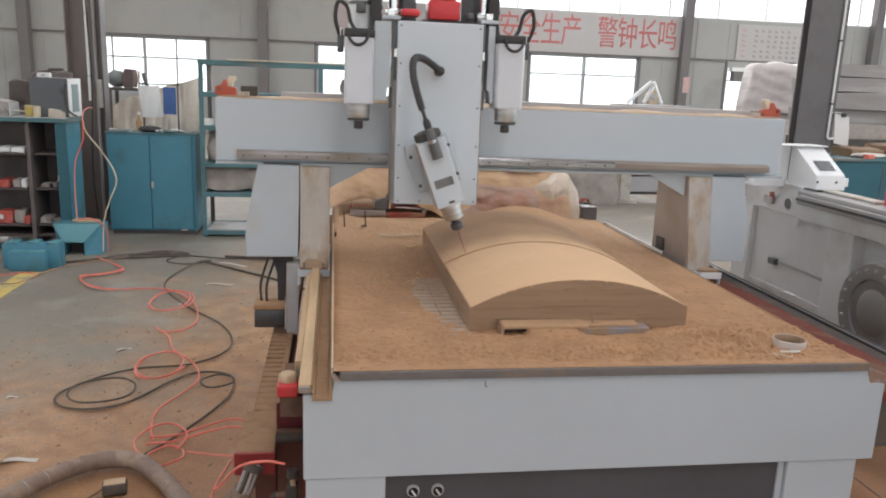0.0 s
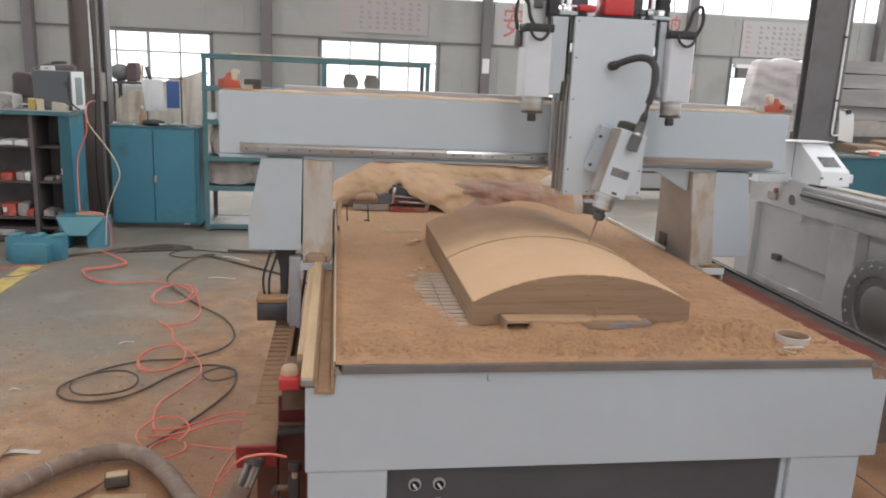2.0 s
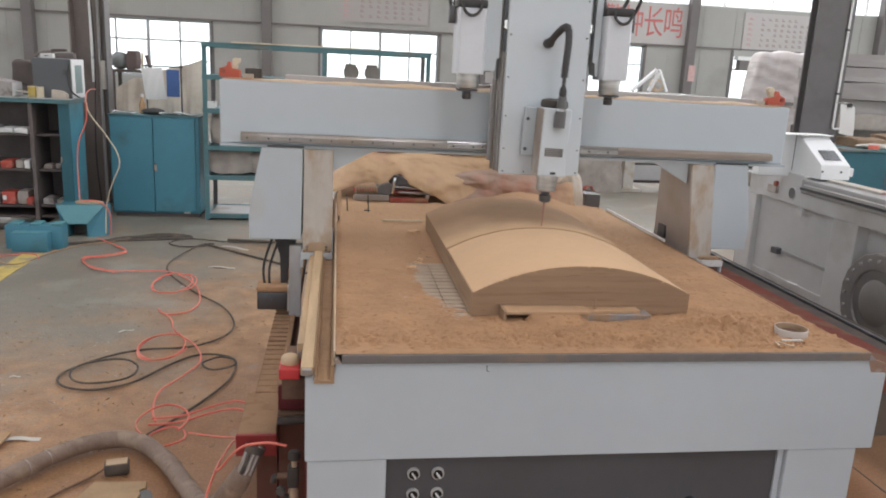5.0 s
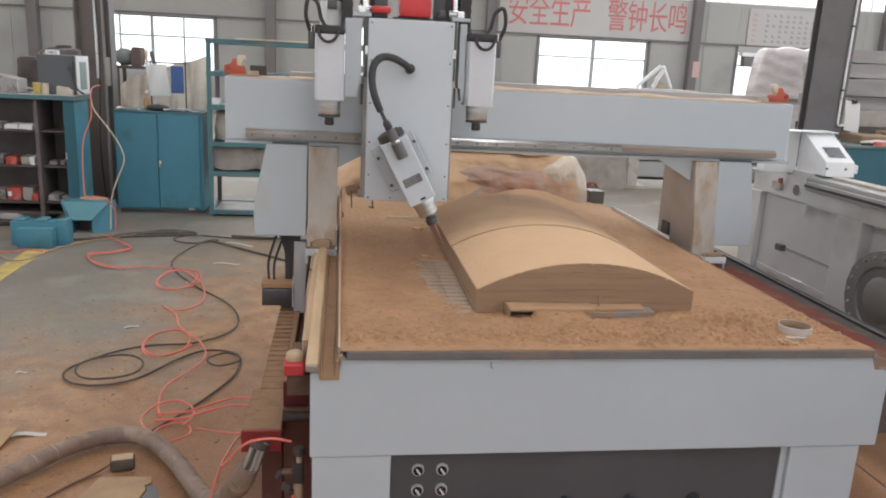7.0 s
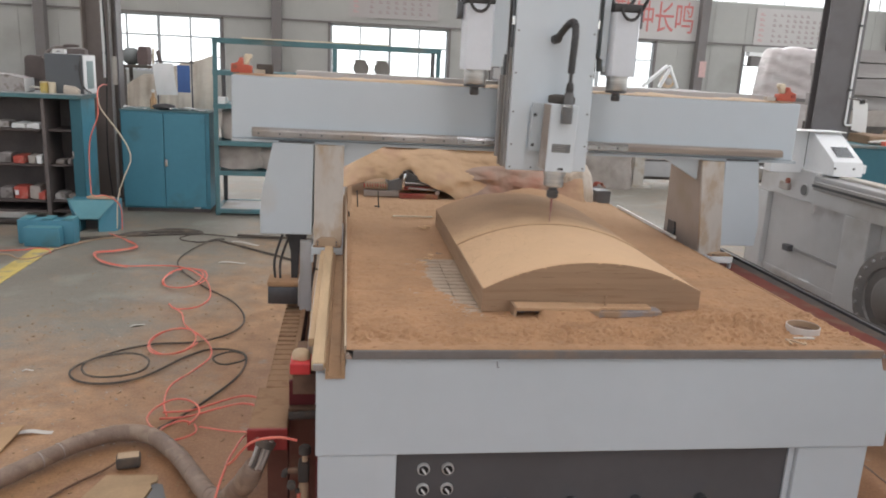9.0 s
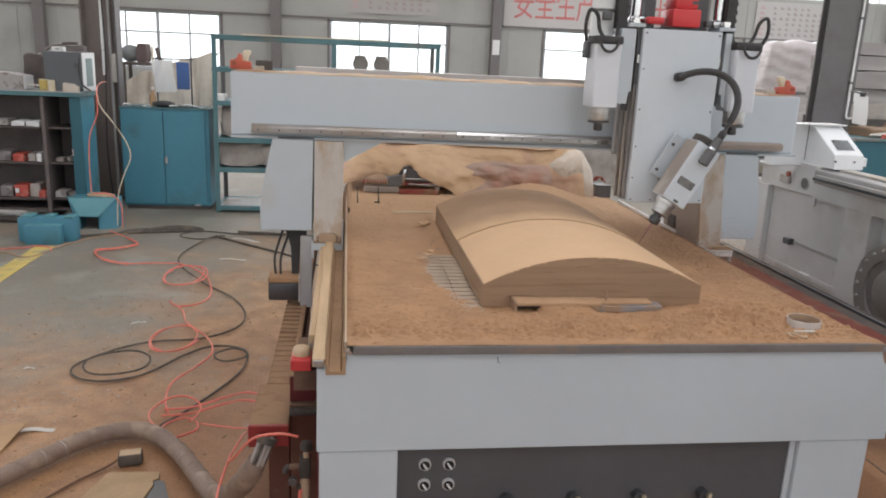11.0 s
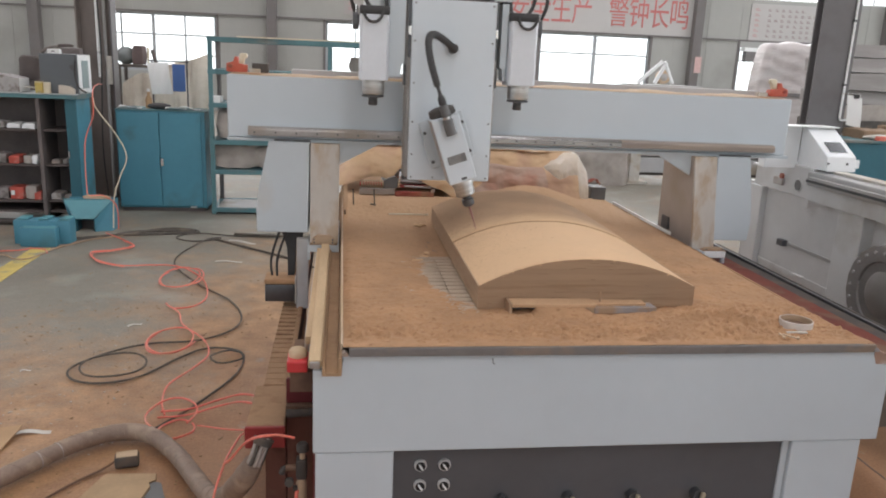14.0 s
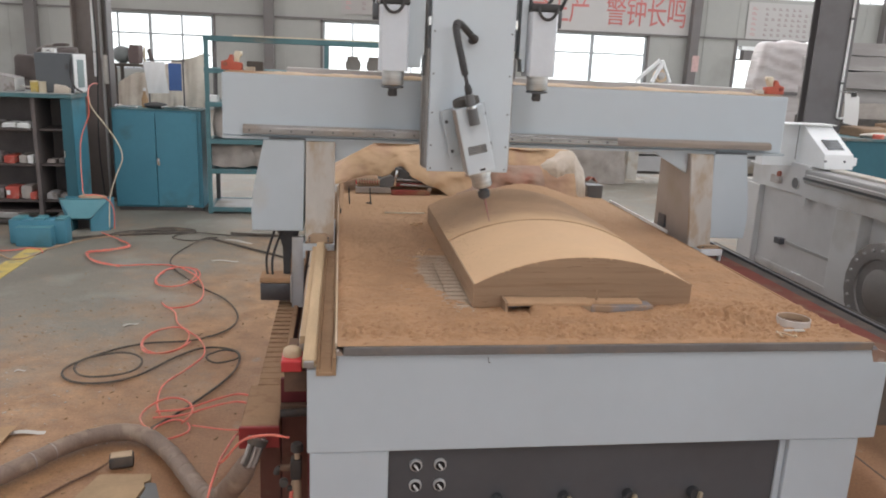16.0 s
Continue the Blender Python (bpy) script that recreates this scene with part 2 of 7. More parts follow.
channel_red = surface("worn_dark_red_channel", (0.15, 0.032, 0.02), 0.95, vary=0.3, scale=9.0, stain=(0.16, 0.085, 0.05), stain_at=0.55, stain_scale=7.0)
dust_mat = surface("wood_dust", DUST, 0.95, vary=0.2, scale=8.0, stain=(0.285, 0.15, 0.072), stain_at=0.65, stain_scale=48.0, bump=0.7, bump_scale=190)


def paler_back(m, colour, y0, y1):
    # dust colour lightened towards the back of the bed, standing in for window light
    n, l = m.node_tree.nodes, m.node_tree.links
    b = n["Principled BSDF"]
    old = b.inputs["Base Color"].links[0].from_socket
    geo, sep, cloud = n.new("ShaderNodeNewGeometry"), n.new("ShaderNodeSeparateXYZ"), n.new("ShaderNodeTexNoise")
    l.new(geo.outputs["Position"], sep.inputs[0])
    l.new(geo.outputs["Position"], cloud.inputs["Vector"])
    cloud.inputs["Scale"].default_value, cloud.inputs["Detail"].default_value = 5.0, 6.0
    add, span, mix = n.new("ShaderNodeMath"), n.new("ShaderNodeMapRange"), n.new("ShaderNodeMix")
    add.operation = "MULTIPLY_ADD"
    add.inputs[1].default_value = 0.7
    l.new(cloud.outputs["Fac"], add.inputs[0])
    l.new(sep.outputs["Y"], add.inputs[2])
    span.inputs["From Min"].default_value, span.inputs["From Max"].default_value = y0 + 0.35, y1 + 0.35
    l.new(add.outputs[0], span.inputs["Value"])
    mix.data_type = "RGBA"
    l.new(span.outputs["Result"], mix.inputs["Factor"])
    l.new(old, mix.inputs["A"])
    mix.inputs["B"].default_value = (*colour, 1)
    l.new(mix.outputs["Result"], b.inputs["Base Color"])
    return m


paler_back(dust_mat, (0.50, 0.315, 0.182), 2.55, 3.5)
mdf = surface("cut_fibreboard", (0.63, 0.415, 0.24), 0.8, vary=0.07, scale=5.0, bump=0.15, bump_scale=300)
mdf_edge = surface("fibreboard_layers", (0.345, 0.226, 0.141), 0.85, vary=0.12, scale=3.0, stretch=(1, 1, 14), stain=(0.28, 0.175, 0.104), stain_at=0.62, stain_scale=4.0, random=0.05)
slit_mat = surface("dark_torn_fibreboard", (0.255, 0.165, 0.10), 0.9, vary=0.2, scale=20.0)
plume_mat = surface("flying_brown_dust", (0.27, 0.165, 0.10), 0.95, vary=0.15, scale=9.0, bump=0)
dark_panel = surface("dark_grey_panel", (0.088, 0.088, 0.094), 0.45, vary=0.15, scale=3.0, stain=(0.13, 0.11, 0.09), stain_at=0.66)
plate_dark = surface("dark_grey_table_plate", (0.12, 0.108, 0.10), 0.6, 0.1, vary=0.2, scale=8.0)
profile_grey = surface("table_profile", (0.19, 0.172, 0.16), 0.6, 0.2, vary=0.2, scale=8.0, stain=(0.25, 0.19, 0.145), stain_at=0.6, stain_scale=9.0)
steel = surface("bright_steel", (0.61, 0.61, 0.62), 0.2, 1.0, vary=0.12, scale=12.0, bump=0.05)
polished = surface("polished_rail_steel", (0.58, 0.57, 0.57), 0.24, 1.0, vary=0.1, scale=9.0, bump=0.03)
rail_dusty = surface("dust_caked_rail", (0.33, 0.27, 0.22), 0.7, vary=0.2, scale=5.0, stretch=(0.6, 6, 12), stain=(0.25, 0.21, 0.19), stain_at=0.58, stain_scale=3.0)
rail_steel = surface("rail_steel", (0.38, 0.355, 0.34), 0.4, 0.7, vary=0.25, scale=7.0, stain=(0.33, 0.285, 0.245), stain_at=0.6, stain_scale=5.0)
brushed = surface("brushed_spindle_steel", (0.60, 0.59, 0.575), 0.38, 1.0, vary=0.3, scale=10.0, stretch=(1, 1, 9), bump=0.08)
spindle_silver = surface("silver_spindle_paint", (0.66, 0.68, 0.72), 0.36, 0.1, vary=0.07, scale=6.0, stain=(0.55, 0.55, 0.56), stain_at=0.66)
dark_steel = surface("dark_steel", (0.12, 0.12, 0.125), 0.4, 0.7, vary=0.25, scale=10.0)
black_rubber = surface("black_rubber", (0.048, 0.046, 0.046), 0.6, vary=0.3, scale=20.0)
dusty_black = surface("dusty_black", (0.08, 0.071, 0.063), 0.75, vary=0.3, scale=10.0, stain=(0.13, 0.10, 0.078), stain_at=0.56, stain_scale=9.0)
red_paint = surface("red_machine_paint", (0.50, 0.035, 0.03), 0.4, vary=0.15, scale=6.0, stain=(0.30, 0.08, 0.05), stain_at=0.65)
motor_red = surface("red_motor_shell", (0.62, 0.05, 0.055), 0.35, vary=0.08, scale=8.0)
dusty_red = surface("dusty_red_steel", (0.32, 0.06, 0.045), 0.7, vary=0.25, scale=8.0, stain=(0.33, 0.17, 0.10), stain_at=0.5, stain_scale=5.0)
teal_paint = surface("teal_paint", (0.075, 0.245, 0.325), 0.42, vary=0.1, scale=3.0, stain=(0.07, 0.16, 0.17), stain_at=0.66, bump=0.04)
teal_rack = surface("teal_rack_paint", (0.09, 0.195, 0.215), 0.5, vary=0.2, scale=6.0, stain=(0.2, 0.2, 0.18), stain_at=0.63)
column_paint = surface("dark_brown_column_paint", (0.17, 0.156, 0.154), 0.5, vary=0.12, scale=2.0, stain=(0.17, 0.145, 0.135), stain_at=0.62)
wall_panel = surface("grey_wall_panel", (0.385, 0.383, 0.362), 0.6, vary=0.08, scale=0.5, stain=(0.33, 0.325, 0.30), stain_at=0.6, stain_scale=0.7)
ceiling_panel = surface("ceiling_panel", (0.50, 0.50, 0.48), 0.7, vary=0.06, scale=0.4)
window_grey = surface("grey_white_window_frame", (0.42, 0.44, 0.46), 0.5, vary=0.06)
frame_white = surface("white_window_frame", (0.82, 0.83, 0.83), 0.4, vary=0.05)
paper = surface("paper", (0.78, 0.78, 0.77), 0.8, vary=0.05, scale=4.0)
cream = surface("cream_plastic", (0.68, 0.60, 0.45), 0.5, vary=0.1)
orange = surface("orange_plastic", (0.54, 0.12, 0.075), 0.5, vary=0.1)
hose_red = surface("orange_red_air_hose", (0.76, 0.19, 0.14), 0.4, vary=0.15, scale=15.0, stain=(0.66, 0.27, 0.18), stain_at=0.62, stain_scale=10.0)
cardboard = surface("cardboard", (0.45, 0.29, 0.16), 0.85, vary=0.15, scale=4.0)
kraft = surface("kraft_cover_sheet", (0.55, 0.365, 0.215), 0.75, vary=0.14, scale=4.0, stain=(0.46, 0.285, 0.19), stain_at=0.6, stain_scale=3.4, bump=0.15, bump_scale=60)
bare_wood = surface("bare_wood", (0.52, 0.37, 0.22), 0.7, vary=0.2, scale=4.0, stretch=(6, 0.6, 6))
plastic_wrap = surface("plastic_wrap", (0.51, 0.462, 0.45), 0.28, vary=0.1, scale=3.0, stain=(0.58, 0.55, 0.54), stain_at=0.6, stain_scale=2.0, bump=0.5, bump_scale=9, stretch=(0.7, 0.7, 2.5))
hose_wrap = surface("dusty_hose_wrap", (0.25, 0.178, 0.135), 0.6, vary=0.3, scale=11.0, stain=(0.36, 0.27, 0.20), stain_at=0.60, stain_scale=14.0, bump=0.5, bump_scale=45)
black_screen = surface("black_display", (0.02, 0.021, 0.023), 0.2, vary=0.1)
blue_plastic = surface("dusty_blue_plastic", (0.065, 0.14, 0.36), 0.5, vary=0.15)
old_carton = surface("old_grey_carton", (0.27, 0.245, 0.235), 0.8, vary=0.3, scale=14.0, stain=(0.15, 0.13, 0.12), stain_at=0.55, stain_scale=12.0)
pale_carton = surface("old_pale_carton", (0.40, 0.375, 0.36), 0.8, vary=0.25, scale=14.0, stain=(0.22, 0.19, 0.17), stain_at=0.56, stain_scale=14.0)
yellow_paint = surface("yellow_floor_paint", (0.56, 0.43, 0.13), 0.7, vary=0.2, scale=9.0, stain=(0.25, 0.24, 0.2), stain_at=0.6, stain_scale=6.0)
sign_red = surface("sign_red", (0.56, 0.185, 0.175), 0.6, vary=0.06)
notice_red = surface("red_writing", (0.52, 0.33, 0.32), 0.7, vary=0.1)
notice_ink = surface("faded_red_writing", (0.335, 0.265, 0.26), 0.7, vary=0.1)
rough_mdf = surface("dusty_rough_fibreboard", (0.50, 0.32, 0.185), 0.9, vary=0.14, scale=6.0, bump=0.5, bump_scale=200)


def crown_material():
    # dust lies thicker on the rough crown the further it is from the cut
    m = surface("dusted_rough_crown", (0.425, 0.272, 0.158), 0.9, vary=0.14, scale=6.0, bump=0.4, bump_scale=200)
    n, l = m.node_tree.nodes, m.node_tree.links
    b = n["Principled BSDF"]
    old = b.inputs["Base Color"].links[0].from_socket
    geo, sep, cloud = n.new("ShaderNodeNewGeometry"), n.new("ShaderNodeSeparateXYZ"), n.new("ShaderNodeTexNoise")
    l.new(geo.outputs["Position"], sep.inputs[0])
    l.new(geo.outputs["Position"], cloud.inputs["Vector"])
    cloud.inputs["Scale"].default_value, cloud.inputs["Detail"].default_value = 9.0, 5.0
    add, rng, mix = n.new("ShaderNodeMath"), n.new("ShaderNodeMapRange"), n.new("ShaderNodeMix")
    add.operation = "MULTIPLY_ADD"
    add.inputs[1].default_value = 0.16
    l.new(cloud.outputs["Fac"], add.inputs[0])
    l.new(sep.outputs["Y"], add.inputs[2])
    rng.inputs["From Min"].default_value, rng.inputs["From Max"].default_value = 2.755, 2.92
    l.new(add.outputs[0], rng.inputs["Value"])
    mix.data_type = "RGBA"
    l.new(rng.outputs["Result"], mix.inputs["Factor"])
    mix.inputs["A"].default_value = (0.60, 0.395, 0.228, 1)
    l.new(old, mix.inputs["B"])
    l.new(mix.outputs["Result"], b.inputs["Base Color"])
    return m


crown_dusty = crown_material()
connector_grey = surface("grey_connector", (0.15, 0.148, 0.148), 0.45, 0.3, vary=0.15)
notice_panel = surface("faded_notice_panel", (0.41, 0.385, 0.375), 0.6, vary=0.05, scale=0.9)
sign_board = surface("sign_board_white", (0.50, 0.482, 0.47), 0.6, vary=0.04, scale=0.7)
shelf_dark = surface("dark_shelf", (0.15, 0.125, 0.118), 0.7, vary=0.25)


def glow(name, colour, strength):
    m = bpy.data.materials.new(name)
    m.use_nodes = True
    b = m.node_tree.nodes["Principled BSDF"]
    b.inputs["Base Color"].default_value = (*colour, 1)
    b.inputs["Emission Color"].default_value = (*colour, 1)
    b.inputs["Emission Strength"].default_value = strength
    return m


bright_sky = glow("bright_overcast_sky", (0.95, 0.975, 1.0), 1.6)


def pane_glass():
    m = bpy.data.materials.new("window_glass")
    m.use_nodes = True
    b = m.node_tree.nodes["Principled BSDF"]
    b.inputs["Base Color"].default_value = (0.97, 0.985, 0.98, 1)
    b.inputs["Transmission Weight"].default_value, b.inputs["Roughness"].default_value, b.inputs["IOR"].default_value = 1.0, 0.02, 1.45
    return m


glass = pane_glass()


def floor_material():
    m = surface("painted_concrete_floor", (0.228, 0.206, 0.168), 0.5, vary=0.2, scale=1.7, stain=(0.285, 0.275, 0.235), stain_at=0.6, stain_scale=2.3, bump=0.25, bump_scale=70)
    t = m.node_tree
    n, l = t.nodes, t.links
    b = n["Principled BSDF"]
    old = b.inputs["Base Color"].links[0].from_socket
    co = n.new("ShaderNodeTexCoord")
    sep = n.new("ShaderNodeSeparateXYZ")
    l.new(co.outputs["Object"], sep.inputs[0])

    def mrange(sock, lo, hi):
        x = n.new("ShaderNodeMapRange")
        x.inputs["From Min"].default_value, x.inputs["From Max"].default_value = lo, hi
        l.new(sock, x.inputs["Value"])
        return x.outputs["Result"]

    def calc(op, a, c):
        x = n.new("ShaderNodeMath")
        x.operation = op
        for s, v in zip(x.inputs, (a, c)):
            if isinstance(v, float):
                s.default_value = v
            else:
                l.new(v, s)
        return x.outputs[0]

    def cloud(s):
        x = n.new("ShaderNodeTexNoise")
        x.inputs["Scale"].default_value, x.inputs["Detail"].default_value, x.inputs["Roughness"].default_value = s, 9.0, 0.62
        l.new(co.outputs["Object"], x.inputs["Vector"])
        return x.outputs["Fac"]

    # sawdust thrown off the machine lies thick beside it and thins out across the floor
    near = calc("MULTIPLY", mrange(sep.outputs["Y"], 4.9, 2.6), mrange(sep.outputs["Y"], -2.5, 1.2))
    near = calc("MULTIPLY", near, calc("MULTIPLY", mrange(sep.outputs["X"], -3.3, -1.0), mrange(sep.outputs["X"], 5.0, 2.2)))
    close = calc("MULTIPLY", mrange(sep.outputs["X"], -1.6, -0.3), mrange(sep.outputs["X"], 4.0, 2.0))
    close = calc("MULTIPLY", close, mrange(sep.outputs["Y"], -1.5, 1.5))
    deep = calc("MAXIMUM", near, calc("MULTIPLY", close, mrange(sep.outputs["Y"], 7.0, 4.0)))
    amount = calc("ADD", calc("MULTIPLY", deep, 0.55), calc("MULTIPLY", cloud(1.9), 0.8))
    mask = mrange(calc("ADD", amount, calc("ADD", calc("MULTIPLY", cloud(9.0), 0.3), calc("MULTIPLY", cloud(34.0), 0.3))), 0.71, 1.10)
    mix = n.new("ShaderNodeMix")
    mix.data_type = "RGBA"
    l.new(mask, mix.inputs["Factor"])
    l.new(old, mix.inputs["A"])
    dcol = n.new("ShaderNodeMix")
    dcol.data_type = "RGBA"
    l.new(mrange(cloud(7.0), 0.35, 0.65), dcol.inputs["Factor"])
    dcol.inputs["A"].default_value, dcol.inputs["B"].default_value = (0.275, 0.15, 0.076, 1), (0.475, 0.28, 0.142, 1)
    # beside the machine: heavier sawdust, with the machine's shade mixed into its colour
    shaded_dust = n.new("ShaderNodeMix")
    shaded_dust.data_type = "RGBA"
    l.new(calc("MULTIPLY", close, mrange(sep.outputs["Y"], 4.6, 2.6)), shaded_dust.inputs["Factor"])
    l.new(dcol.outputs["Result"], shaded_dust.inputs["A"])
    shaded_dust.inputs["B"].default_value = (0.30, 0.148, 0.072, 1)
    l.new(shaded_dust.outputs["Result"], mix.inputs["B"])
    # pale scuffs and dark trodden smears
    def streak(sx, sy, lo, hi, colour, under):
        mp = n.new("ShaderNodeMapping")
        mp.inputs["Scale"].default_value = (sx, sy, 1.0)
        l.new(co.outputs["Object"], mp.inputs[0])
        x = n.new("ShaderNodeTexNoise")
        x.inputs["Scale"].default_value, x.inputs["Detail"].default_value, x.inputs["Roughness"].default_value = 1.0, 7.0, 0.7
        l.new(mp.outputs[0], x.inputs["Vector"])
        y = n.new("ShaderNodeMix")
        y.data_type = "RGBA"
        l.new(mrange(x.outputs["Fac"], lo, hi), y.inputs["Factor"])
        l.new(under, y.inputs["A"])
        y.inputs["B"].default_value = (*colour, 1)
        return y.outputs["Result"]

    marked = streak(5.5, 8.0, 0.62, 0.72, (0.32, 0.285, 0.235), mix.outputs["Result"])
    marked = streak(9.0, 17.0, 0.63, 0.74, (0.115, 0.088, 0.062), marked)
    # fine grit
    grit = n.new("ShaderNodeMapRange")
    grit.inputs["From Min"].default_value, grit.inputs["From Max"].default_value = 0.3, 0.7
    grit.inputs["To Min"].default_value, grit.inputs["To Max"].default_value = 0.78, 1.2
    l.new(cloud(85.0), grit.inputs["Value"])
    hv = n.new("ShaderNodeHueSaturation")
    l.new(grit.outputs["Result"], hv.inputs["Value"])
    l.new(marked, hv.inputs["Color"])
    l.new(hv.outputs["Color"], b.inputs["Base Color"])
    return m


floor_mat = floor_material()

# ---- the hall ----
def hall():
    floor = solo("floor", box(HALL_X0 - 0.3, HALL_X1 + 0.3, HALL_Y0 - 0.3, HALL_Y1 + 0.3, -0.2, 0.0), floor_mat, "grey-green painted concrete floor strewn with brown sawdust", "floor", base=(0, 0, 0), kind="structure", smooth=False)
    solo("floor_line", box(-2.42, -2.28, 3.2, 6.14, 0.0, 0.004), yellow_paint, "worn yellow line painted on the concrete floor", "floor marking", kind="structure", smooth=False)
    # back wall: bays of six metres, a window in each, a band of high windows above
    wall = thing("wall_back", (2, HALL_Y1, 0), "grey sheet-metal back wall with window openings", "wall", kind="structure")
    y0, y1 = HALL_Y1, HALL_Y1 + 0.18
    bays = [-7.9 - 6 + 6 * i for i in range(6)]
    wins = [(c + 1.42 - (0.15 if c < -7 else 0), c + 4.68 - (0.15 if c < -7 else 0)) for c in bays[:-1]]
    sill, head, up0, up1 = 1.0, 2.5, 3.68, 5.3
    part("lower_panel", box(HALL_X0, HALL_X1, y0, y1, 0, sill), wall_panel, wall, smooth=False)
    edges = [HALL_X0] + [e for w in wins for e in w] + [HALL_X1]
    for a, b in zip(edges[::2], edges[1::2]):
        part("pier_panel", box(a, b, y0, y1, sill, head), wall_panel, wall, smooth=False)
    part("middle_panel", box(HALL_X0, HALL_X1, y0, y1, head, up0), wall_panel, wall, smooth=False)
    part("upper_panel", box(HALL_X0, HALL_X1, y0, y1, up1, EAVES), wall_panel, wall, smooth=False)
    # standing seams of the sheet cladding, and the girt over the windows
    for i in range(35):
        x = HALL_X0 + 0.5 + i
        part("seam", box(x - 0.012, x + 0.012, y0 - 0.012, y0 + 0.002, head + 0.06, up0 - 0.05), wall_panel, wall, smooth=False)
        if not any(a - 0.1 < x < b + 0.1 for a, b in wins):
            part("seam", box(x - 0.012, x + 0.012, y0 - 0.012, y0 + 0.002, 0.02, head - 0.06), wall_panel, wall, smooth=False)
    part("girt", box(HALL_X0, HALL_X1, y0 - 0.05, y0 + 0.002, head + 0.005, head + 0.055), column_paint, wall, "dark painted steel girt", smooth=False)
    for k, (a, b) in enumerate(wins):
        w = thing(f"window_{k + 1}", ((a + b) / 2, y0, sill), "white-framed factory window bright with daylight", "window", kind="structure")
        yy0, yy1 = y0 + 0.03, y0 + 0.09
        for nm, q in (("jamb", (a, a + 0.06, sill, head)), ("jamb", (b - 0.06, b, sill, head)), ("sill", (a, b, sill, sill + 0.06)), ("head", (a, b, head - 0.06, head))):
            part(nm, box(q[0], q[1], yy0, yy1, q[2], q[3]), window_grey, w, smooth=False)
        for x, t in (((a + b) / 2, 0.05),) if a > 4 else ((a * 0.75 + b * 0.25, 0.022), ((a + b) / 2, 0.04), (a * 0.25 + b * 0.75, 0.022)):
            part("mullion", box(x - t, x + t, yy0, yy1, sill + 0.06, head - 0.06), window_grey, w, smooth=False)
        cuts = [a + 0.06, (a + b) / 2, b - 0.06] if a > 4 else [a + 0.06, a * 0.75 + b * 0.25, (a + b) / 2, a * 0.25 + b * 0.75, b - 0.06]
        for u0, u1 in zip(cuts, cuts[1:]):
            for z0, z1 in ((sill + 0.06, sill + 0.93), (sill + 0.975, head - 0.06)):
                p = part("pane", box(u0, u1, y0 + 0.055, y0 + 0.061, z0, z1), glass, w, smooth=False)
                p.visible_shadow = False
        part("transom", box(a + 0.06, b - 0.06, yy0 - 0.004, yy1, sill + 0.93, sill + 0.975), window_grey, w, smooth=False)
        for nm, q in (("trim", (a - 0.06, a + 0.002, sill - 0.04, head + 0.002)), ("trim", (b - 0.002, b + 0.06, sill - 0.04, head + 0.002))):
            part(nm, box(q[0], q[1], y0 - 0.03, y0 + 0.02, q[2], q[3]), column_paint, w, smooth=False)
    band = thing("window_band", (2, y0, up0), "band of high white-framed windows under the roof", "window", kind="structure")
    part("sill", box(HALL_X0, HALL_X1, y0 + 0.02, y0 + 0.1, up0, up0 + 0.04), frame_white, band, smooth=False)
    for i in range(24):
        x = HALL_X0 + 0.1 + 1.5 * i
        part("mullion", box(x - 0.03, x + 0.03, y0 + 0.03, y0 + 0.08, up0 + 0.04, up1), frame_white, band, smooth=False)
    for x in bays:
        c = solo("wall_column", box(x - 0.13, x + 0.13, y0 - 0.26, y0 - 0.004, 0, EAVES, 0.006), column_paint, "dark brown painted steel wall column", "column", kind="structure", group="wall columns", smooth=False)
    solo("backdrop", box(HALL_X0 - 20, HALL_X1 + 20, y1 + 2.0, y1 + 2.1, -2, 12), bright_sky, "bright overcast sky outside the windows", "sky", kind="structure", smooth=False)
    # the other three walls, with their window bands, and the roof
    for nm, q in (("wall_front", (HALL_X0, HALL_X1, HALL_Y0 - 0.18, HALL_Y0, 0)), ("wall_left", (HALL_X0 - 0.18, HALL_X0, HALL_Y0, HALL_Y1 + 0.18, 0)), ("wall_right", (HALL_X1, HALL_X1 + 0.18, HALL_Y0, HALL_Y1 + 0.18, 0))):
        w = thing(nm, ((q[0] + q[1]) / 2, (q[2] + q[3]) / 2, 0), "grey sheet-metal hall wall", "wall", kind="structure")
        for z0, z1 in ((0, 1.6), (4.4, EAVES)):
            part("panel", box(q[0], q[1], q[2], q[3], z0, z1), wall_panel, w, smooth=False)
        if nm == "wall_front":
            for i in range(7):
                x = HALL_X0 + 6 * i
                part("pier", box(x - (0 if i == 0 else 0.4), x + (0 if i == 6 else 0.4), q[2], q[3], 1.6, 4.4), wall_panel, w, smooth=False)
        else:
            for i in range(6):
                y = HALL_Y0 + 6.15 * i
                part("pier", box(q[0], q[1], y - (0 if i == 0 else 0.4), min(y + 0.4, HALL_Y1 + 0.18), 1.6, 4.4), wall_panel, w, smooth=False)
    roof = fresh()
    xs = [HALL_X0 - 0.2] + [e for x in ROOF_LIGHTS for e in (x - 0.65, x + 0.65)] + [HALL_X1 + 0.2]
    for a, b in zip(xs[::2], xs[1::2]):
        box(a, b, HALL_Y0 - 0.2, HALL_Y1 + 0.2, EAVES, EAVES + 0.15, bm=roof)
    for y in (HALL_Y0, HALL_Y1 - 1.2):
        for x in ROOF_LIGHTS:
            box(x - 0.65, x + 0.65, y, y + 1.2, EAVES + 0.01, EAVES + 0.14, bm=roof)
    solo("ceiling", roof, ceiling_panel, "pale sheet roof with long open roof lights", "ceiling", kind="structure", smooth=False)


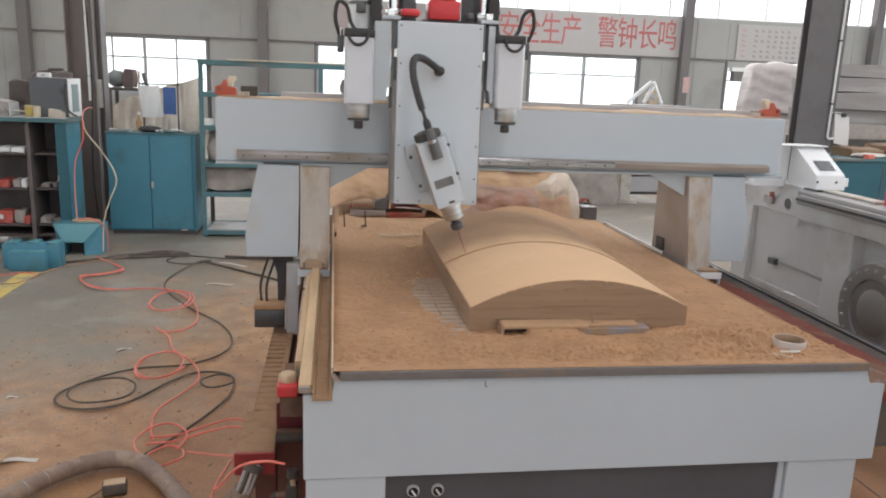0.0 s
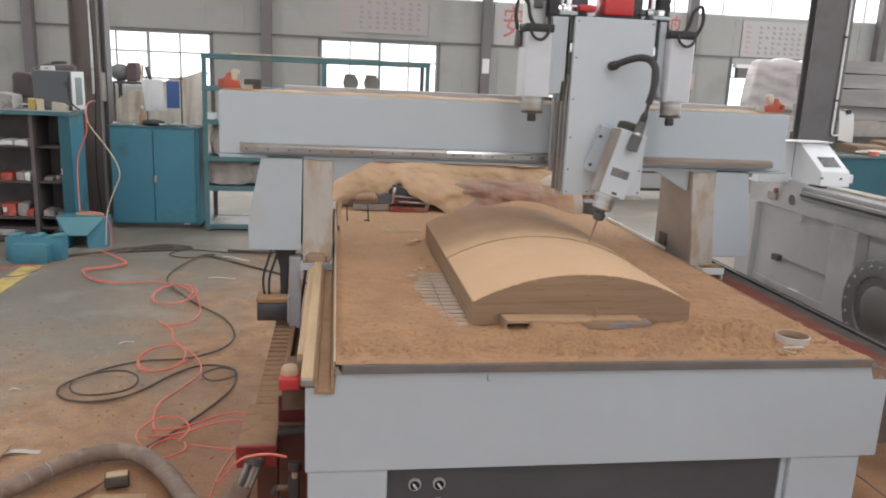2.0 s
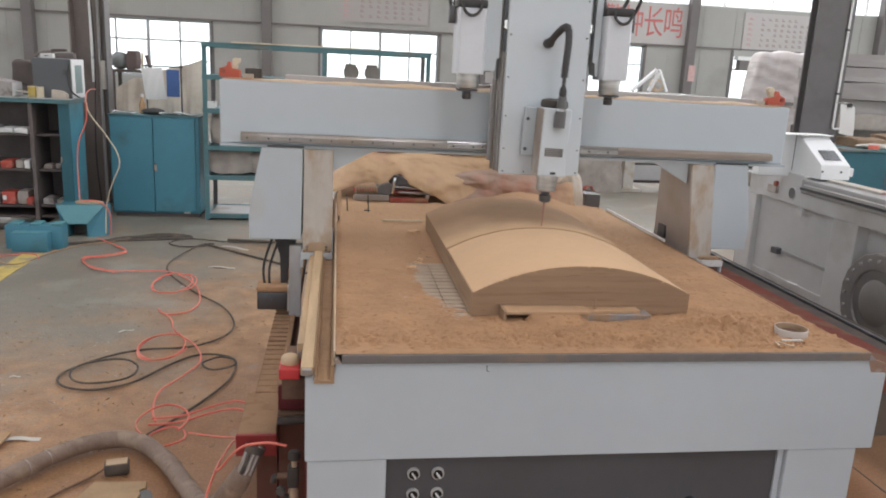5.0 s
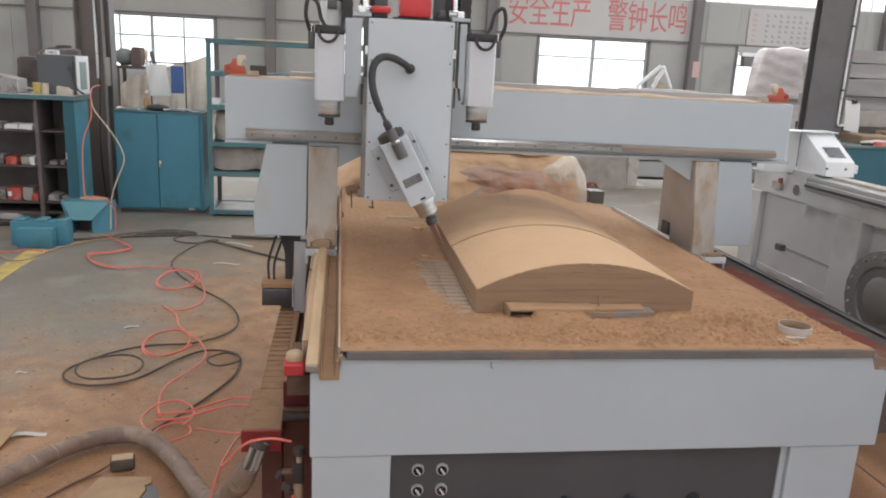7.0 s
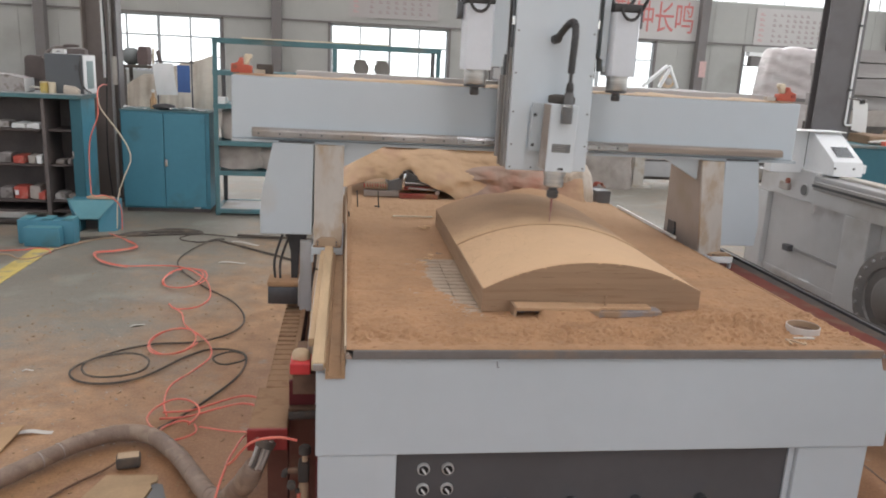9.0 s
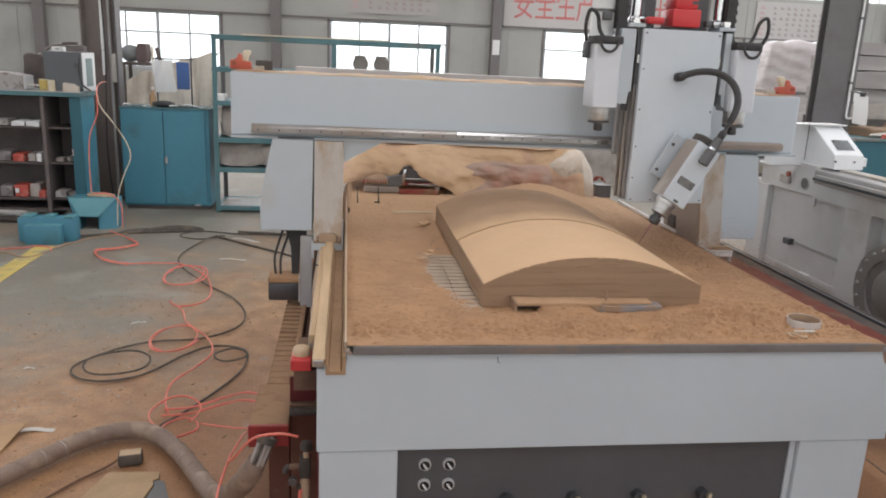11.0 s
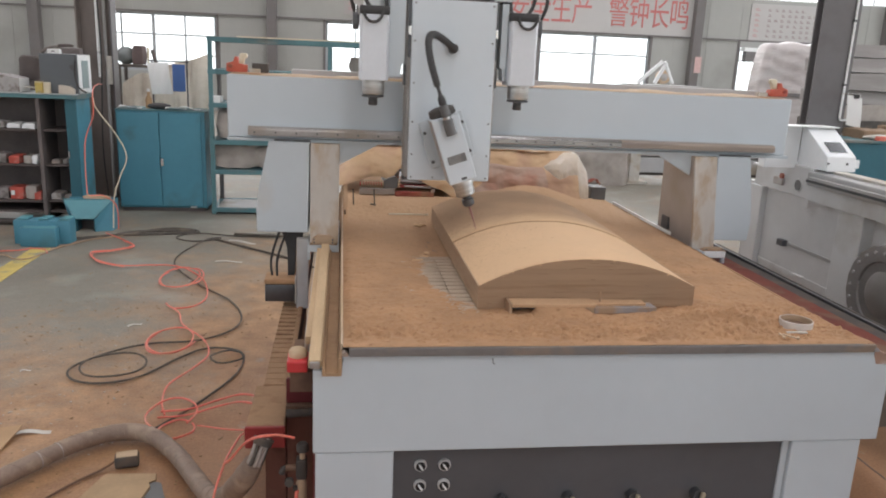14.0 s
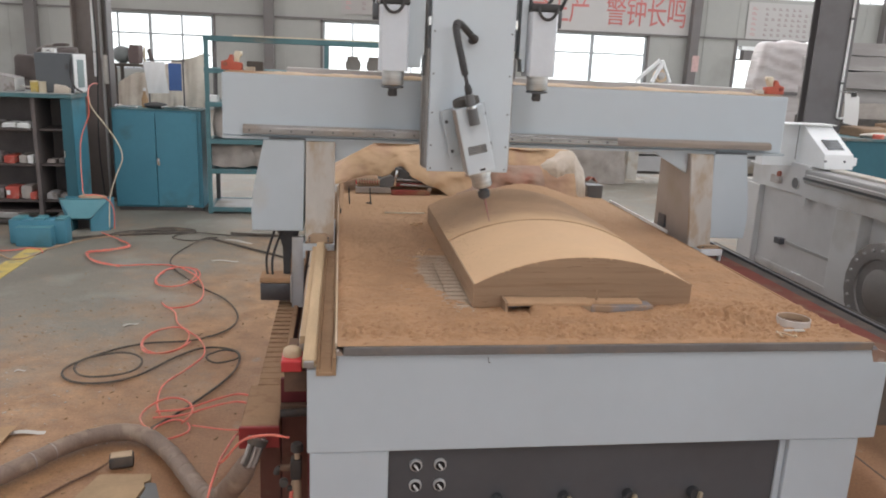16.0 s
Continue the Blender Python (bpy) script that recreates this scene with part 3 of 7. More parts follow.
def signs():
    y = HALL_Y1 - 0.02
    def board(name, x0, x1, z0, z1, label, paint):
        b = thing(name, ((x0 + x1) / 2, y, z0), label, "sign")
        part("panel", box(x0, x1, y - 0.02, y, z0, z1), paint, b, smooth=False)
        return b

    b = board("safety_sign", 4.32, 10.05, 2.55, 3.66, "white wall sign with red Chinese safety slogan", sign_board)
    for k, ch in enumerate("安全生产 警钟长鸣"):
        if ch == " ":
            continue
        cu = bpy.data.curves.new("character", "FONT")
        cu.body, cu.size, cu.extrude, cu.align_x = ch, 0.92, 0.006, "CENTER"
        ob = new("character", cu)
        ob.parent = b
        x = 4.86 + 0.605 * k if k < 4 else 4.72 + 0.605 * k
        ob.matrix_basis = Matrix.Translation((x - (4.32 + 10.05) / 2, -0.028, 0.29 - 0.02 * (k > 4))) @ pose(0, 0, 0, 90, 0, 0) @ Matrix.Diagonal((0.68, 1.0, 1.0, 1.0))
        cu.materials.append(sign_red)
        ORIGIN[ob] = ORIGIN[b]
    rng = random.Random(4)
    for x0, x1, z0, z1 in ((0.02, 2.45, 2.70, 3.66), (11.74, 14.0, 2.53, 3.58)):
        b = board("notice_board", x0, x1, z0, z1, "pale wall notice board with rows of small faded red writing", notice_panel if x0 < 5 else sign_board)
        for r in range(6):
            for c in range(10):
                if c == 1 or (c > 1 and rng.random() < 0.1):
                    continue
                x = x0 + 0.12 + (x1 - x0 - 0.2) * c / 10 + rng.uniform(-0.012, 0.012)
                z = z0 + 0.12 + (z1 - z0 - 0.18) * r / 6
                # each character: two short strokes
                w = 0.10 if c else 0.15
                ink = notice_ink if c else notice_red
                for dz, ww in ((0.0, w), (0.042, w * rng.uniform(0.5, 0.9))):
                    part("writing_bar", box(x, x + ww, y - 0.026, y - 0.02, z + dz, z + dz + 0.026), ink, b, smooth=False)


def inner_columns():
    for x, pipe in ((-2.455, 0.04), (4.71, 0.138)):
        Y = 8.18 if x < 0 else 7.0
        c = thing("steel_column", (x, Y + 0.1, 0), "dark brown steel H-column with a conduit", "column", "inner columns", kind="structure")
        w = 0.17 if x < 0 else 0.195
        col_mat = brown_column_paint if x < 0 else inner_column_paint
        if x < 0:
            part("web", box(x - w + 0.0165, x + w - 0.0165, Y + 0.1, Y + 0.112, 0, EAVES), col_mat, c, smooth=False)
            # right flange takes the darker paint: its shade is put into the colour
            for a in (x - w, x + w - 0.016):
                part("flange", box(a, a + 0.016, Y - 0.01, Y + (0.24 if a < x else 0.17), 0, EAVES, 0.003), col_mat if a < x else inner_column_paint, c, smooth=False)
        else:
            part("web", box(x - 0.012, x + 0.012, Y + 0.006, Y + 0.10, 0, EAVES), col_mat, c, smooth=False)
        for y in () if x < 0 else (Y - 0.01, Y + 0.10):
            part("flange", box(x - w, x + w, y, y + 0.016, 0, EAVES, 0.003), col_mat, c, smooth=False)
        part("base_plate", box(x - w - 0.05, x + w + 0.05, Y - 0.02, Y + 0.36, 0, 0.02, 0.003), col_mat, c, smooth=False)
        lo = 1.27 if x < 0 else 1.2
        part("conduit", rod((x + pipe, Y - 0.025, lo), (x + pipe, Y - 0.025, 6.3), 0.016 if x < 0 else 0.0115, 10), frame_white, c, "white plastic conduit")
        if x > 0:
            part("conduit_elbow", tube(glide([(x + pipe, Y - 0.025, lo), (x + pipe + 0.005, Y - 0.025, lo - 0.02), (x + pipe + 0.03, Y - 0.025, lo - 0.03), (x + pipe + 0.11, Y - 0.02, lo - 0.02)], 4), 0.0105, 10), frame_white, c)
        for z in (1.5, 2.1, 2.7, 3.4, 4.2):
            part("clip", box(x + pipe - 0.02, x + pipe + 0.02, Y - 0.038, Y - 0.01, z, z + 0.02), dark_steel, c, smooth=False)
        if x < 0:
            part("grey_pipe", rod((x + 0.085, Y + 0.06, 0.05), (x + 0.085, Y + 0.06, 6.3), 0.016, 10), grey_paint, c, "grey steel pipe")
            part("junction_box", box(x + 0.10, x + 0.15, Y + 0.0, Y + 0.06, 1.2, 1.48, 0.006), dusty_paint, c, "small pale junction box")
            part("cable", tube(glide([(x + 0.06, Y - 0.03, 4.0), (x + 0.05, Y - 0.04, 2.4), (x + 0.065, Y - 0.04, 1.5), (x + 0.03, Y - 0.05, 0.6), (x + 0.06, Y - 0.06, 0.05)]), 0.007), black_rubber, c)


hall()
signs()
inner_columns()

# ---- the router ----
PIVOT = Vector((0.386, 2.80, 1.233))
CHAIN_N = 14


def machine():
    r = thing("cnc_router", (0.73, 3.0, 0), "white five-axis CNC router, its bed thick with wood dust", "router machine")
    bed(r)
    side_left(r)
    side_right(r)
    return r, gantry(r), saddle(r), head(r), tilting_spindle(r)


def bed(r):
    part("apron", prism([(-0.072, 0.572), (1.520, 0.572), (1.520, 0.80), (1.468, 0.80), (1.462, 0.8415), (0.002, 0.8415), (0.002, 0.789), (-0.05, 0.789), (-0.05, 0.803), (-0.072, 0.803)], "y", 1.78, 1.83, 0.004), white_paint, r, "white painted steel apron", smooth=False)
    for x0, x1 in ((-0.066, 0.138), (1.264, 1.475)):
        part("front_leg", box(x0, x1, 1.785, 2.0, 0.0, 0.571, 0.004), white_paint, r, smooth=False)
    part("electrics_panel", box(0.139, 1.263, 1.805, 1.83, 0.03, 0.571), dark_panel, r, "dark grey front panel with switches and valves", smooth=False)
    part("panel_edge", box(1.245, 1.2625, 1.798, 1.8049, 0.03, 0.5708), white_paint, r, smooth=False)
    for x in (0.212, 0.277):
        for z in (0.518, 0.458):
            k = part("rotary_switch", lathe([(0.017, 0), (0.017, 0.006), (0.0155, 0.009)], (0, 0), 20), bezel_mat, r, "round steel switch bezel")
            k.matrix_basis = Matrix.Translation(Vector((x, 1.805, z)) - ORIGIN[r]) @ pose(0, 0, 0, 90, 0, 0)
            k.data.transform(Matrix.Translation(-Vector((0, 0, 0)) + ORIGIN[r]))
            ORIGIN[k] = Vector((x, 1.805, z))
            d = part("dial", lathe([(0.0128, 0), (0.0128, 0.002)], (0, 0), 20), black_screen, k, local=True)
            d.location = (0, 0, 0.009)
            h = part("handle", slab(pose(0, 0, 0.015, 0, 0, 35), 0.0046, 0.018, 0.007, 0.0012), frame_white, k, local=True)
    for x in (0.438, 0.626, 0.812, 1.002):
        v = part("valve", rod((x, 1.805, 0.408), (x, 1.775, 0.412), 0.017, 16), dark_steel, r, "dark valve with a brass handle", origin=(x, 1.79, 0.43))
        part("lever", slab(pose(x + 0.002, 1.762, 0.414, 0, 8, 0), 0.012, 0.012, 0.034, 0.003), valve_brass, v)
        part("flange", lathe([(0.022, 0.378), (0.022, 0.385)], (x, 1.776), 14), dark_steel, v)
    part("bed_frame", box(0.002, 1.47, 1.84, 4.45, 0.50, 0.828), grey_paint, r, smooth=False)
    for x0, x1 in ((-0.04, 0.14), (1.3, 1.47)):
        for y in (2.9, 4.2):
            part("leg", box(x0, x1, y, y + 0.2, 0.0, 0.499), grey_paint, r, smooth=False)
    # table: grey profile round a grooved vacuum bed
    part("table_plate", box(0.0, 1.457, 1.784, 4.42, 0.8285, 0.846), plate_dark, r, "dark grey table plate", smooth=False)
    part("front_profile", box(0.018, 1.457, 1.770, 1.7795, 0.842, 0.8645, 0.002), profile_grey, r, "grey edge profile", smooth=False)
    for i in range(17):
        y = 2.03 + 0.042 * i
        for j in range(3):
            x = 0.205 + 0.068 * j
            part("bed_tile", box(x, x + 0.0655, y, y + 0.033, 0.8455, 0.8512), tile_mat, r, smooth=False)
    part("edge_strip", box(-0.003, 0.0022, 1.80, 4.38, 0.8465, 0.8665, 0.001), ledge_tan, r, "pale dusty strip along the bed's edge", smooth=False)
    # clips at the front corners
    for x in (0.004, 1.455):
        part("corner_clip", prism([(x - 0.003, 0.844), (x + 0.012, 0.844), (x + 0.012, 0.848), (x + 0.004, 0.856), (x - 0.003, 0.853)], "y", 1.768, 1.79), dusty_strip, r, smooth=False)
    part("bracket", prism([(1.4685, 0.8005), (1.522, 0.8005), (1.53, 0.812), (1.522, 0.825), (1.478, 0.84), (1.4685, 0.84)], "y", 1.787, 1.7995), bracket_brown, r, "rusty dust-stained bracket", smooth=False)
    part("hook", tube([(0.386, 1.7785, 0.832), (0.386, 1.775, 0.831), (0.386, 1.774, 0.820), (0.392, 1.774, 0.818)], 0.0013, 6), connector_grey, r)
    # sawdust over the bed: ridged along the front, swept low round the work
    def dust(u, v):
        x, y = 0.003 + 1.452 * u, 1.776 + 2.62 * v ** 1.5
        h = 0.0075 + 0.0045 * fbm(x * 5, y * 5, 1.0)
        front = math.exp(-((y - 1.87) / 0.15) ** 2)
        patch = max(0.25, min(1.0, 0.6 + 0.8 * fbm(x * 4, y * 6, 12.0)))
        h += front * (0.009 + 0.010 * max(0, fbm(x * 9, y * 11, 3.0)) + patch * (0.015 * max(-0.4, fbm(x * 32, y * 46, 5.0)) + 0.008 * fbm(x * 80, y * 95, 6.0)))
        lump = math.exp(-((x - 1.10) / 0.17) ** 2 - ((y - 1.98) / 0.10) ** 2)
        h += lump * (0.012 + 0.030 * max(0, fbm(x * 16, y * 24, 8.0)) + 0.004 * fbm(x * 50, y * 50, 2.0))
        h += math.exp(-((y - 2.0) / 0.22) ** 2) * max(0.0, min(1.0, (x - 0.75) / 0.4)) * (1 - math.exp(-((x - 1.31) / 0.11) ** 4 - ((y - 1.90) / 0.11) ** 4)) * max(0.0, min(1.0, 1 - math.exp(-((x - 0.85) / 0.13) ** 4 - ((y - 2.10) / 0.06) ** 4))) * (0.005 + 0.012 * max(-0.2, fbm(x * 9, y * 17, 21.0)) + 0.008 * fbm(x * 30, y * 44, 23.0))
        grain = 0.45 + 0.55 * math.exp(-((y - 1.90) / 0.25) ** 2)
        h += grain * (0.005 * fbm(x * 26, y * 40, 7.0) + 0.0052 * fbm(x * 70, y * 80, 9.0))
        # deep drift at the right and behind the work
        h += 0.032 * max(0.0, min(1.0, (x - 0.98) / 0.24)) * max(0.0, min(1.0, (1.46 - x) / 0.34)) * math.exp(-((y - 3.2) / 0.6) ** 2)
        h += 0.05 * max(0.0, min(1.0, (x - 0.45) / 0.5, (1.46 - x) / 0.42)) * math.exp(-((y - 3.75) / 0.38) ** 2)
        h += 0.055 * math.exp(-((x - 0.98) / 0.21) ** 2 - ((y - 3.85) / 0.24) ** 2)
        # drift with a steep near face beside the work's corner
        d = y - (2.025 - 0.62 * (x - 1.03) + 0.012 * fbm(x * 14, 3.0))
        h += 0.013 * max(0.0, min(1.0, (d + 0.006) / 0.010)) * math.exp(-max(0.0, d) / 0.07) * max(0.0, min(1.0, (x - 1.01) / 0.04, (1.19 - x) / 0.07))
        rise = max(0.0, min(1.0, (y - 3.42) / 0.28))
        h += 0.045 * rise * rise * (3 - 2 * rise) * max(0.0, min(1.0, (0.95 - x) / 0.5))
        bare = math.exp(-(((x - 0.385 + 0.10 * (y - 2.4)) / 0.085) ** 2 + ((y - 2.40) / 0.205) ** 2) ** 1.7)
        h -= 0.017 * bare
        h -= 0.006 * math.exp(-(((x - 0.36) / 0.08) ** 2 + ((y - 2.75) / 0.3) ** 2))
        rim = min(u, 1 - u) * 1.45
        h *= min(1.0, 0.25 + rim / 0.03) * min(1.0, 0.35 + (y - 1.776) / 0.05)
        return (x, y, 0.8465 + (h if y > 2.0 else max(h, 0.0195 - max(0.0, y - 1.80) * 0.1 if y < 1.9 else 0.0095)))
    d = part("sawdust", sheet(300, 420, dust), dust_mat, r, "brown sawdust lying on the bed")
    tagged(d, kind="stuff")


def side_left(r):
    part("gutter", prism([(-0.049, 0.790), (0.0, 0.790), (0.0, 0.838), (-0.008, 0.838), (-0.010, 0.798), (-0.041, 0.798), (-0.043, 0.810), (-0.049, 0.810)], "y", 1.772, 4.4), gutter_dust, r, "steel gutter brown with sawdust", smooth=False)
    part("rail_cover", box(-0.083, -0.052, 1.772, 4.35, 0.811, 0.834, 0.003), bare_wood, r, "pale wooden guide rail cover")
    part("cover_strip", box(-0.0515, -0.0495, 1.79, 4.35, 0.8105, 0.826), bare_wood, r, smooth=False)
    part("cover_strip", box(-0.1, -0.0835, 1.98, 4.35, 0.795, 0.818, 0.002), bare_wood, r, smooth=False)
    part("rail_end", box(-0.080, -0.054, 1.765, 1.7715, 0.813, 0.832, 0.003), rail_steel, r, smooth=False)
    part("rail_beam", box(-0.105, -0.0735, 2.05, 4.4, 0.70, 0.794, 0.004), dusty_paint, r, "dusty steel rail beam", smooth=False)
    stop = part("end_stop", box(-0.148, -0.092, 1.94, 2.02, 0.728, 0.760, 0.004), motor_red, r, "red end stop with a cream rubber buffer", smooth=False)
    part("buffer", lathe([(0.025, 0.7602), (0.0255, 0.772), (0.022, 0.780), (0.015, 0.784), (0.004, 0.785)], (-0.120, 1.985), 20), ledge_tan, stop, "cream rubber buffer")
    part("shock_damper", rod((-0.155, 2.0, 0.578), (-0.06, 2.0, 0.583), 0.012, 14), oily_dark, r)
    part("side_plate", box(-0.0725, -0.05, 1.835, 4.3, 0.03, 0.70, 0.003), shade_red, r, "red side plate, its shadow put into the paint", smooth=False)
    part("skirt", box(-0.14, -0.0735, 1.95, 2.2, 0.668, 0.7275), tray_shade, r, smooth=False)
    # cable tray with its slotted lid, brown with dust
    tray = part("cable_tray", box(-0.266, -0.158, 1.985, 2.26, 0.49, 0.55, 0.004), tray_dust, r, "red cable tray covered in brown dust", smooth=False)
    part("end_plate", box(-0.268, -0.156, 1.972, 1.984, 0.486, 0.551, 0.003), shade_bright_red, tray, "red end plate", smooth=False)
    # trough coloured near black so slits between the links look shaded
    part("rear_tray", box(-0.246, -0.160, 2.2605, 4.25, 0.46, 0.538), oily_dark, tray, "drag chain trough, near black for the shaded slits", smooth=False)
    part("side_wall", box(-0.178, -0.160, 2.2605, 4.25, 0.5385, 0.553, 0.002), tray_dust, tray, smooth=False)
    for i in range(42):
        y = 2.262 + 0.046 * i
        gap = 0.002 if y < 2.42 else 0.007 if y < 2.6 else 0.013
        part("chain_link", box(-0.244, -0.1785, y, y + 0.046 - gap, 0.5385, 0.551, 0.003), tray_dust, tray, smooth=False)
    part("tray_foot", box(-0.225, -0.165, 2.1, 2.2, 0.0, 0.489), dull_red, tray, smooth=False)
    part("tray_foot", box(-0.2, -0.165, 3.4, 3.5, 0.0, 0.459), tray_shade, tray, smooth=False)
    part("end_panel", box(-0.157, -0.0735, 2.04, 2.055, 0.592, 0.667, 0.003), shade_red, r, "red end panel, its shadow put into the paint", smooth=False)
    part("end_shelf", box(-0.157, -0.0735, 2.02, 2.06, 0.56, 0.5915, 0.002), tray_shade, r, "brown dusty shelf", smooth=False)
    part("lower_panel", box(-0.157, -0.0735, 2.06, 2.075, 0.02, 0.5595), dull_red, r, "dusty red lower panel, darkened for shade", smooth=False)
    # valve unit under the tray's end: caps, elbows and a tee on a short manifold
    u = part("air_unit", box(-0.122, -0.092, 1.89, 1.93, 0.43, 0.49, 0.006), oily_dark, r, "dusty air filter and valve unit")
    part("cap", lathe([(0.010, 0.512), (0.017, 0.514), (0.017, 0.53), (0.013, 0.536), (0.005, 0.538)], (-0.104, 1.905), 16), oily_dark, u, "black valve cap")
    part("neck", lathe([(0.008, 0.4905), (0.008, 0.5115)], (-0.104, 1.905), 12), foot_tan, u)
    part("bowl", lathe([(0.008, 0.352), (0.014, 0.358), (0.015, 0.415), (0.010, 0.4295)], (-0.107, 1.905), 16), foot_tan, u, "tan dusty filter bowl")
    part("fitting", rod((-0.150, 1.905, 0.462), (-0.1225, 1.905, 0.462), 0.009, 12), tray_shade, u)
    part("elbow", tube(glide([(-0.150, 1.905, 0.462), (-0.158, 1.905, 0.458), (-0.161, 1.903, 0.445)], 4), 0.008, 10), oily_dark, u)
    part("tee", rod((-0.130, 1.895, 0.405), (-0.118, 1.895, 0.405), 0.008, 10), oily_dark, u)
    part("gauge", rod((-0.140, 1.885, 0.425), (-0.140, 1.90, 0.425), 0.012, 14), dusty_black, u)
    part("air_pipe", tube(glide([(-0.118, 1.895, 0.40), (-0.121, 1.893, 0.36), (-0.117, 1.89, 0.2), (-0.12, 1.89, 0.0)]), 0.0055, 10), hose_red, u, "red air tube")
    part("grey_pipe", rod((-0.092, 1.89, 0.0), (-0.092, 1.89, 0.35), 0.0085, 10), dusty_paint, u, "pale grey pipe")


def side_right(r):
    part("red_channel", box(1.4905, 1.708, 1.80, 3.40, 0.735, 0.768), channel_red, r, "red steel channel beside the bed", smooth=False)
    part("edge_angle", box(1.4585, 1.466, 1.80, 4.4, 0.80, 0.849), dust_mat, r, smooth=False)
    part("cover_band", box(1.7085, 1.768, 1.80, 3.40, 0.735, 0.764), oily_dark, r, smooth=False)
    part("guide_rail", box(1.772, 1.784, 1.80, 3.40, 0.735, 0.772, 0.002), dark_steel, r, smooth=False)
    part("guide_rail", box(1.792, 1.832, 1.80, 3.40, 0.735, 0.758, 0.002), oily_dark, r, smooth=False)
    part("rail_beam", box(1.5, 1.832, 1.80, 3.40, 0.60, 0.7345), dusty_black, r, smooth=False)
    part("side_plate", box(1.4715, 1.49, 1.85, 4.4, 0.03, 0.769), grey_paint, r, smooth=False)
    # steel strip in white paint: the sky's reflection is put into its colour
    part("bright_strip", box(1.4585, 1.466, 3.15, 3.9, 0.8535, 0.867, 0.002), frame_white, r, "steel strip, white to stand in for reflected sky")


def gantry(r):
    g = part("gantry_beam", box(-0.452, 1.894, 3.02, 3.30, 1.247, 1.487, 0.006), beam_paint, r, "white painted gantry beam with linear rails", origin=(0.73, 3.02, 0.8), smooth=False)
    part("beam_flange", box(-0.452, 1.905, 3.01, 3.3, 1.236, 1.2465), white_paint, g, smooth=False)
    part("rail_base", box(-0.372, 1.825, 2.998, 3.0195, 1.258, 1.293), rail_steel, g, "dusty steel linear rail", smooth=False)
    for a, b, m, what in ((-0.370, 0.43, rail_steel, "dusty end of the rail"), (0.4305, 1.14, polished, "polished running face of the rail"), (1.1405, 1.823, rail_dusty, "rail end caked with wood dust")):
        part("linear_rail", prism([(2.978, 1.264), (2.9979, 1.264), (2.9979, 1.290), (2.986, 1.290), (2.9815, 1.2865), (2.978, 1.281)], "x", a, b), m, g, what, smooth=False)
    for i in range(19):
        x = -0.345 + 0.08 * i
        part("rail_bolt", rod((x, 2.9765, 1.2725), (x, 2.980, 1.2725), 0.0042, 10), dark_steel, g, smooth=False)
    def ledge(u, v):
        x, y = -0.38 + 2.22 * u, 3.024 + 0.12 * v
        e = min(1.0, 12 * u, 12 * (1 - u))
        return (x, y - 0.003, 1.4866 + e * math.sin(math.pi * v) ** 0.8 * (0.010 + 0.008 * fbm(x * 5, y * 9, 4.0) + 0.004 * fbm(x * 30, y * 30, 2.0)))
    tagged(part("dust_ledge", sheet(220, 10, ledge), ledge_tan, g, "tan sawdust heaped along the beam"), kind="stuff")
    part("cable_track", box(-0.22, 1.85, 3.23, 3.31, 1.4875, 1.512, 0.003), grey_paint, g, "grey cable track on the beam", smooth=False)
    def top(u, v):
        x, y = -0.448 + 2.326 * u, 3.024 + 0.27 * v
        return (x, y, 1.4885 + 0.004 * max(0, fbm(x * 7, y * 15, 2.0) + 0.4) * min(1, v * 6))
    d = part("beam_dust", sheet(140, 10, top), dust_mat, g, "sawdust on top of the beam")
    tagged(d, kind="stuff")
    for x in (-0.425, 1.895):
        q = 1 if x < 0 else -1
        def at(u):
            return x + q * u
        k = part("end_bracket", prism([(at(-0.045), 1.493), (at(0.036), 1.493), (at(0.036), 1.522), (at(0.002), 1.524), (at(0.0), 1.552), (at(-0.012), 1.553), (at(-0.015), 1.532), (at(-0.045), 1.526)], "y", 3.14, 3.18, 0.003), orange, g, "orange plastic limit bracket")
        part("roller", rod((at(-0.028), 3.133, 1.516), (at(-0.028), 3.1395, 1.516), 0.009, 12), dusty_red, k)
        part("clamp_block", prism([(at(0.004), 1.525), (at(0.024), 1.525), (at(0.024), 1.548), (at(0.036), 1.55), (at(0.036), 1.566), (at(0.012), 1.568), (at(0.004), 1.56)], "y", 3.15, 3.174, 0.003), cream, k)
        part("foot_strip", box(*sorted((at(0.043), at(0.085))), 3.15, 3.18, 1.493, 1.508), dusty_paint, k, smooth=False)
        if x < 0:
            part("sensor", box(*sorted((at(0.05), at(0.115))), 3.185, 3.225, 1.493, 1.53, 0.003), dusty_black, k, smooth=False)
    for s in (-1, 1):
        def X(a):
            return 0.729 + s * a
        lo = lambda a, b: (min(X(a), X(b)), max(X(a), X(b)))
        # outer cover plate, wider at the bottom
        def spread(bm, d):
            for v in bm.verts:
                v.co.x += d * (1.238 - v.co.z) / 0.4
            return bm
        flare, flare_cover = (0.0, 0.0) if s < 0 else (0.034, 0.017)
        inn = 0.0 if s < 0 else 0.013
        part("leg_cover", spread(prism([(X(0.863 - inn), 1.238), (X(1.022 if s < 0 else 1.0), 1.238), (X(1.062 if s < 0 else 1.022), 1.05), (X(1.072 if s < 0 else 1.028), 0.96), (X(1.070 if s < 0 else 1.02), 0.872), (X(0.868 - inn), 0.872)], "y", 2.995, 3.42, 0.004), flare_cover), white_paint, g, "white leg cover", smooth=False)
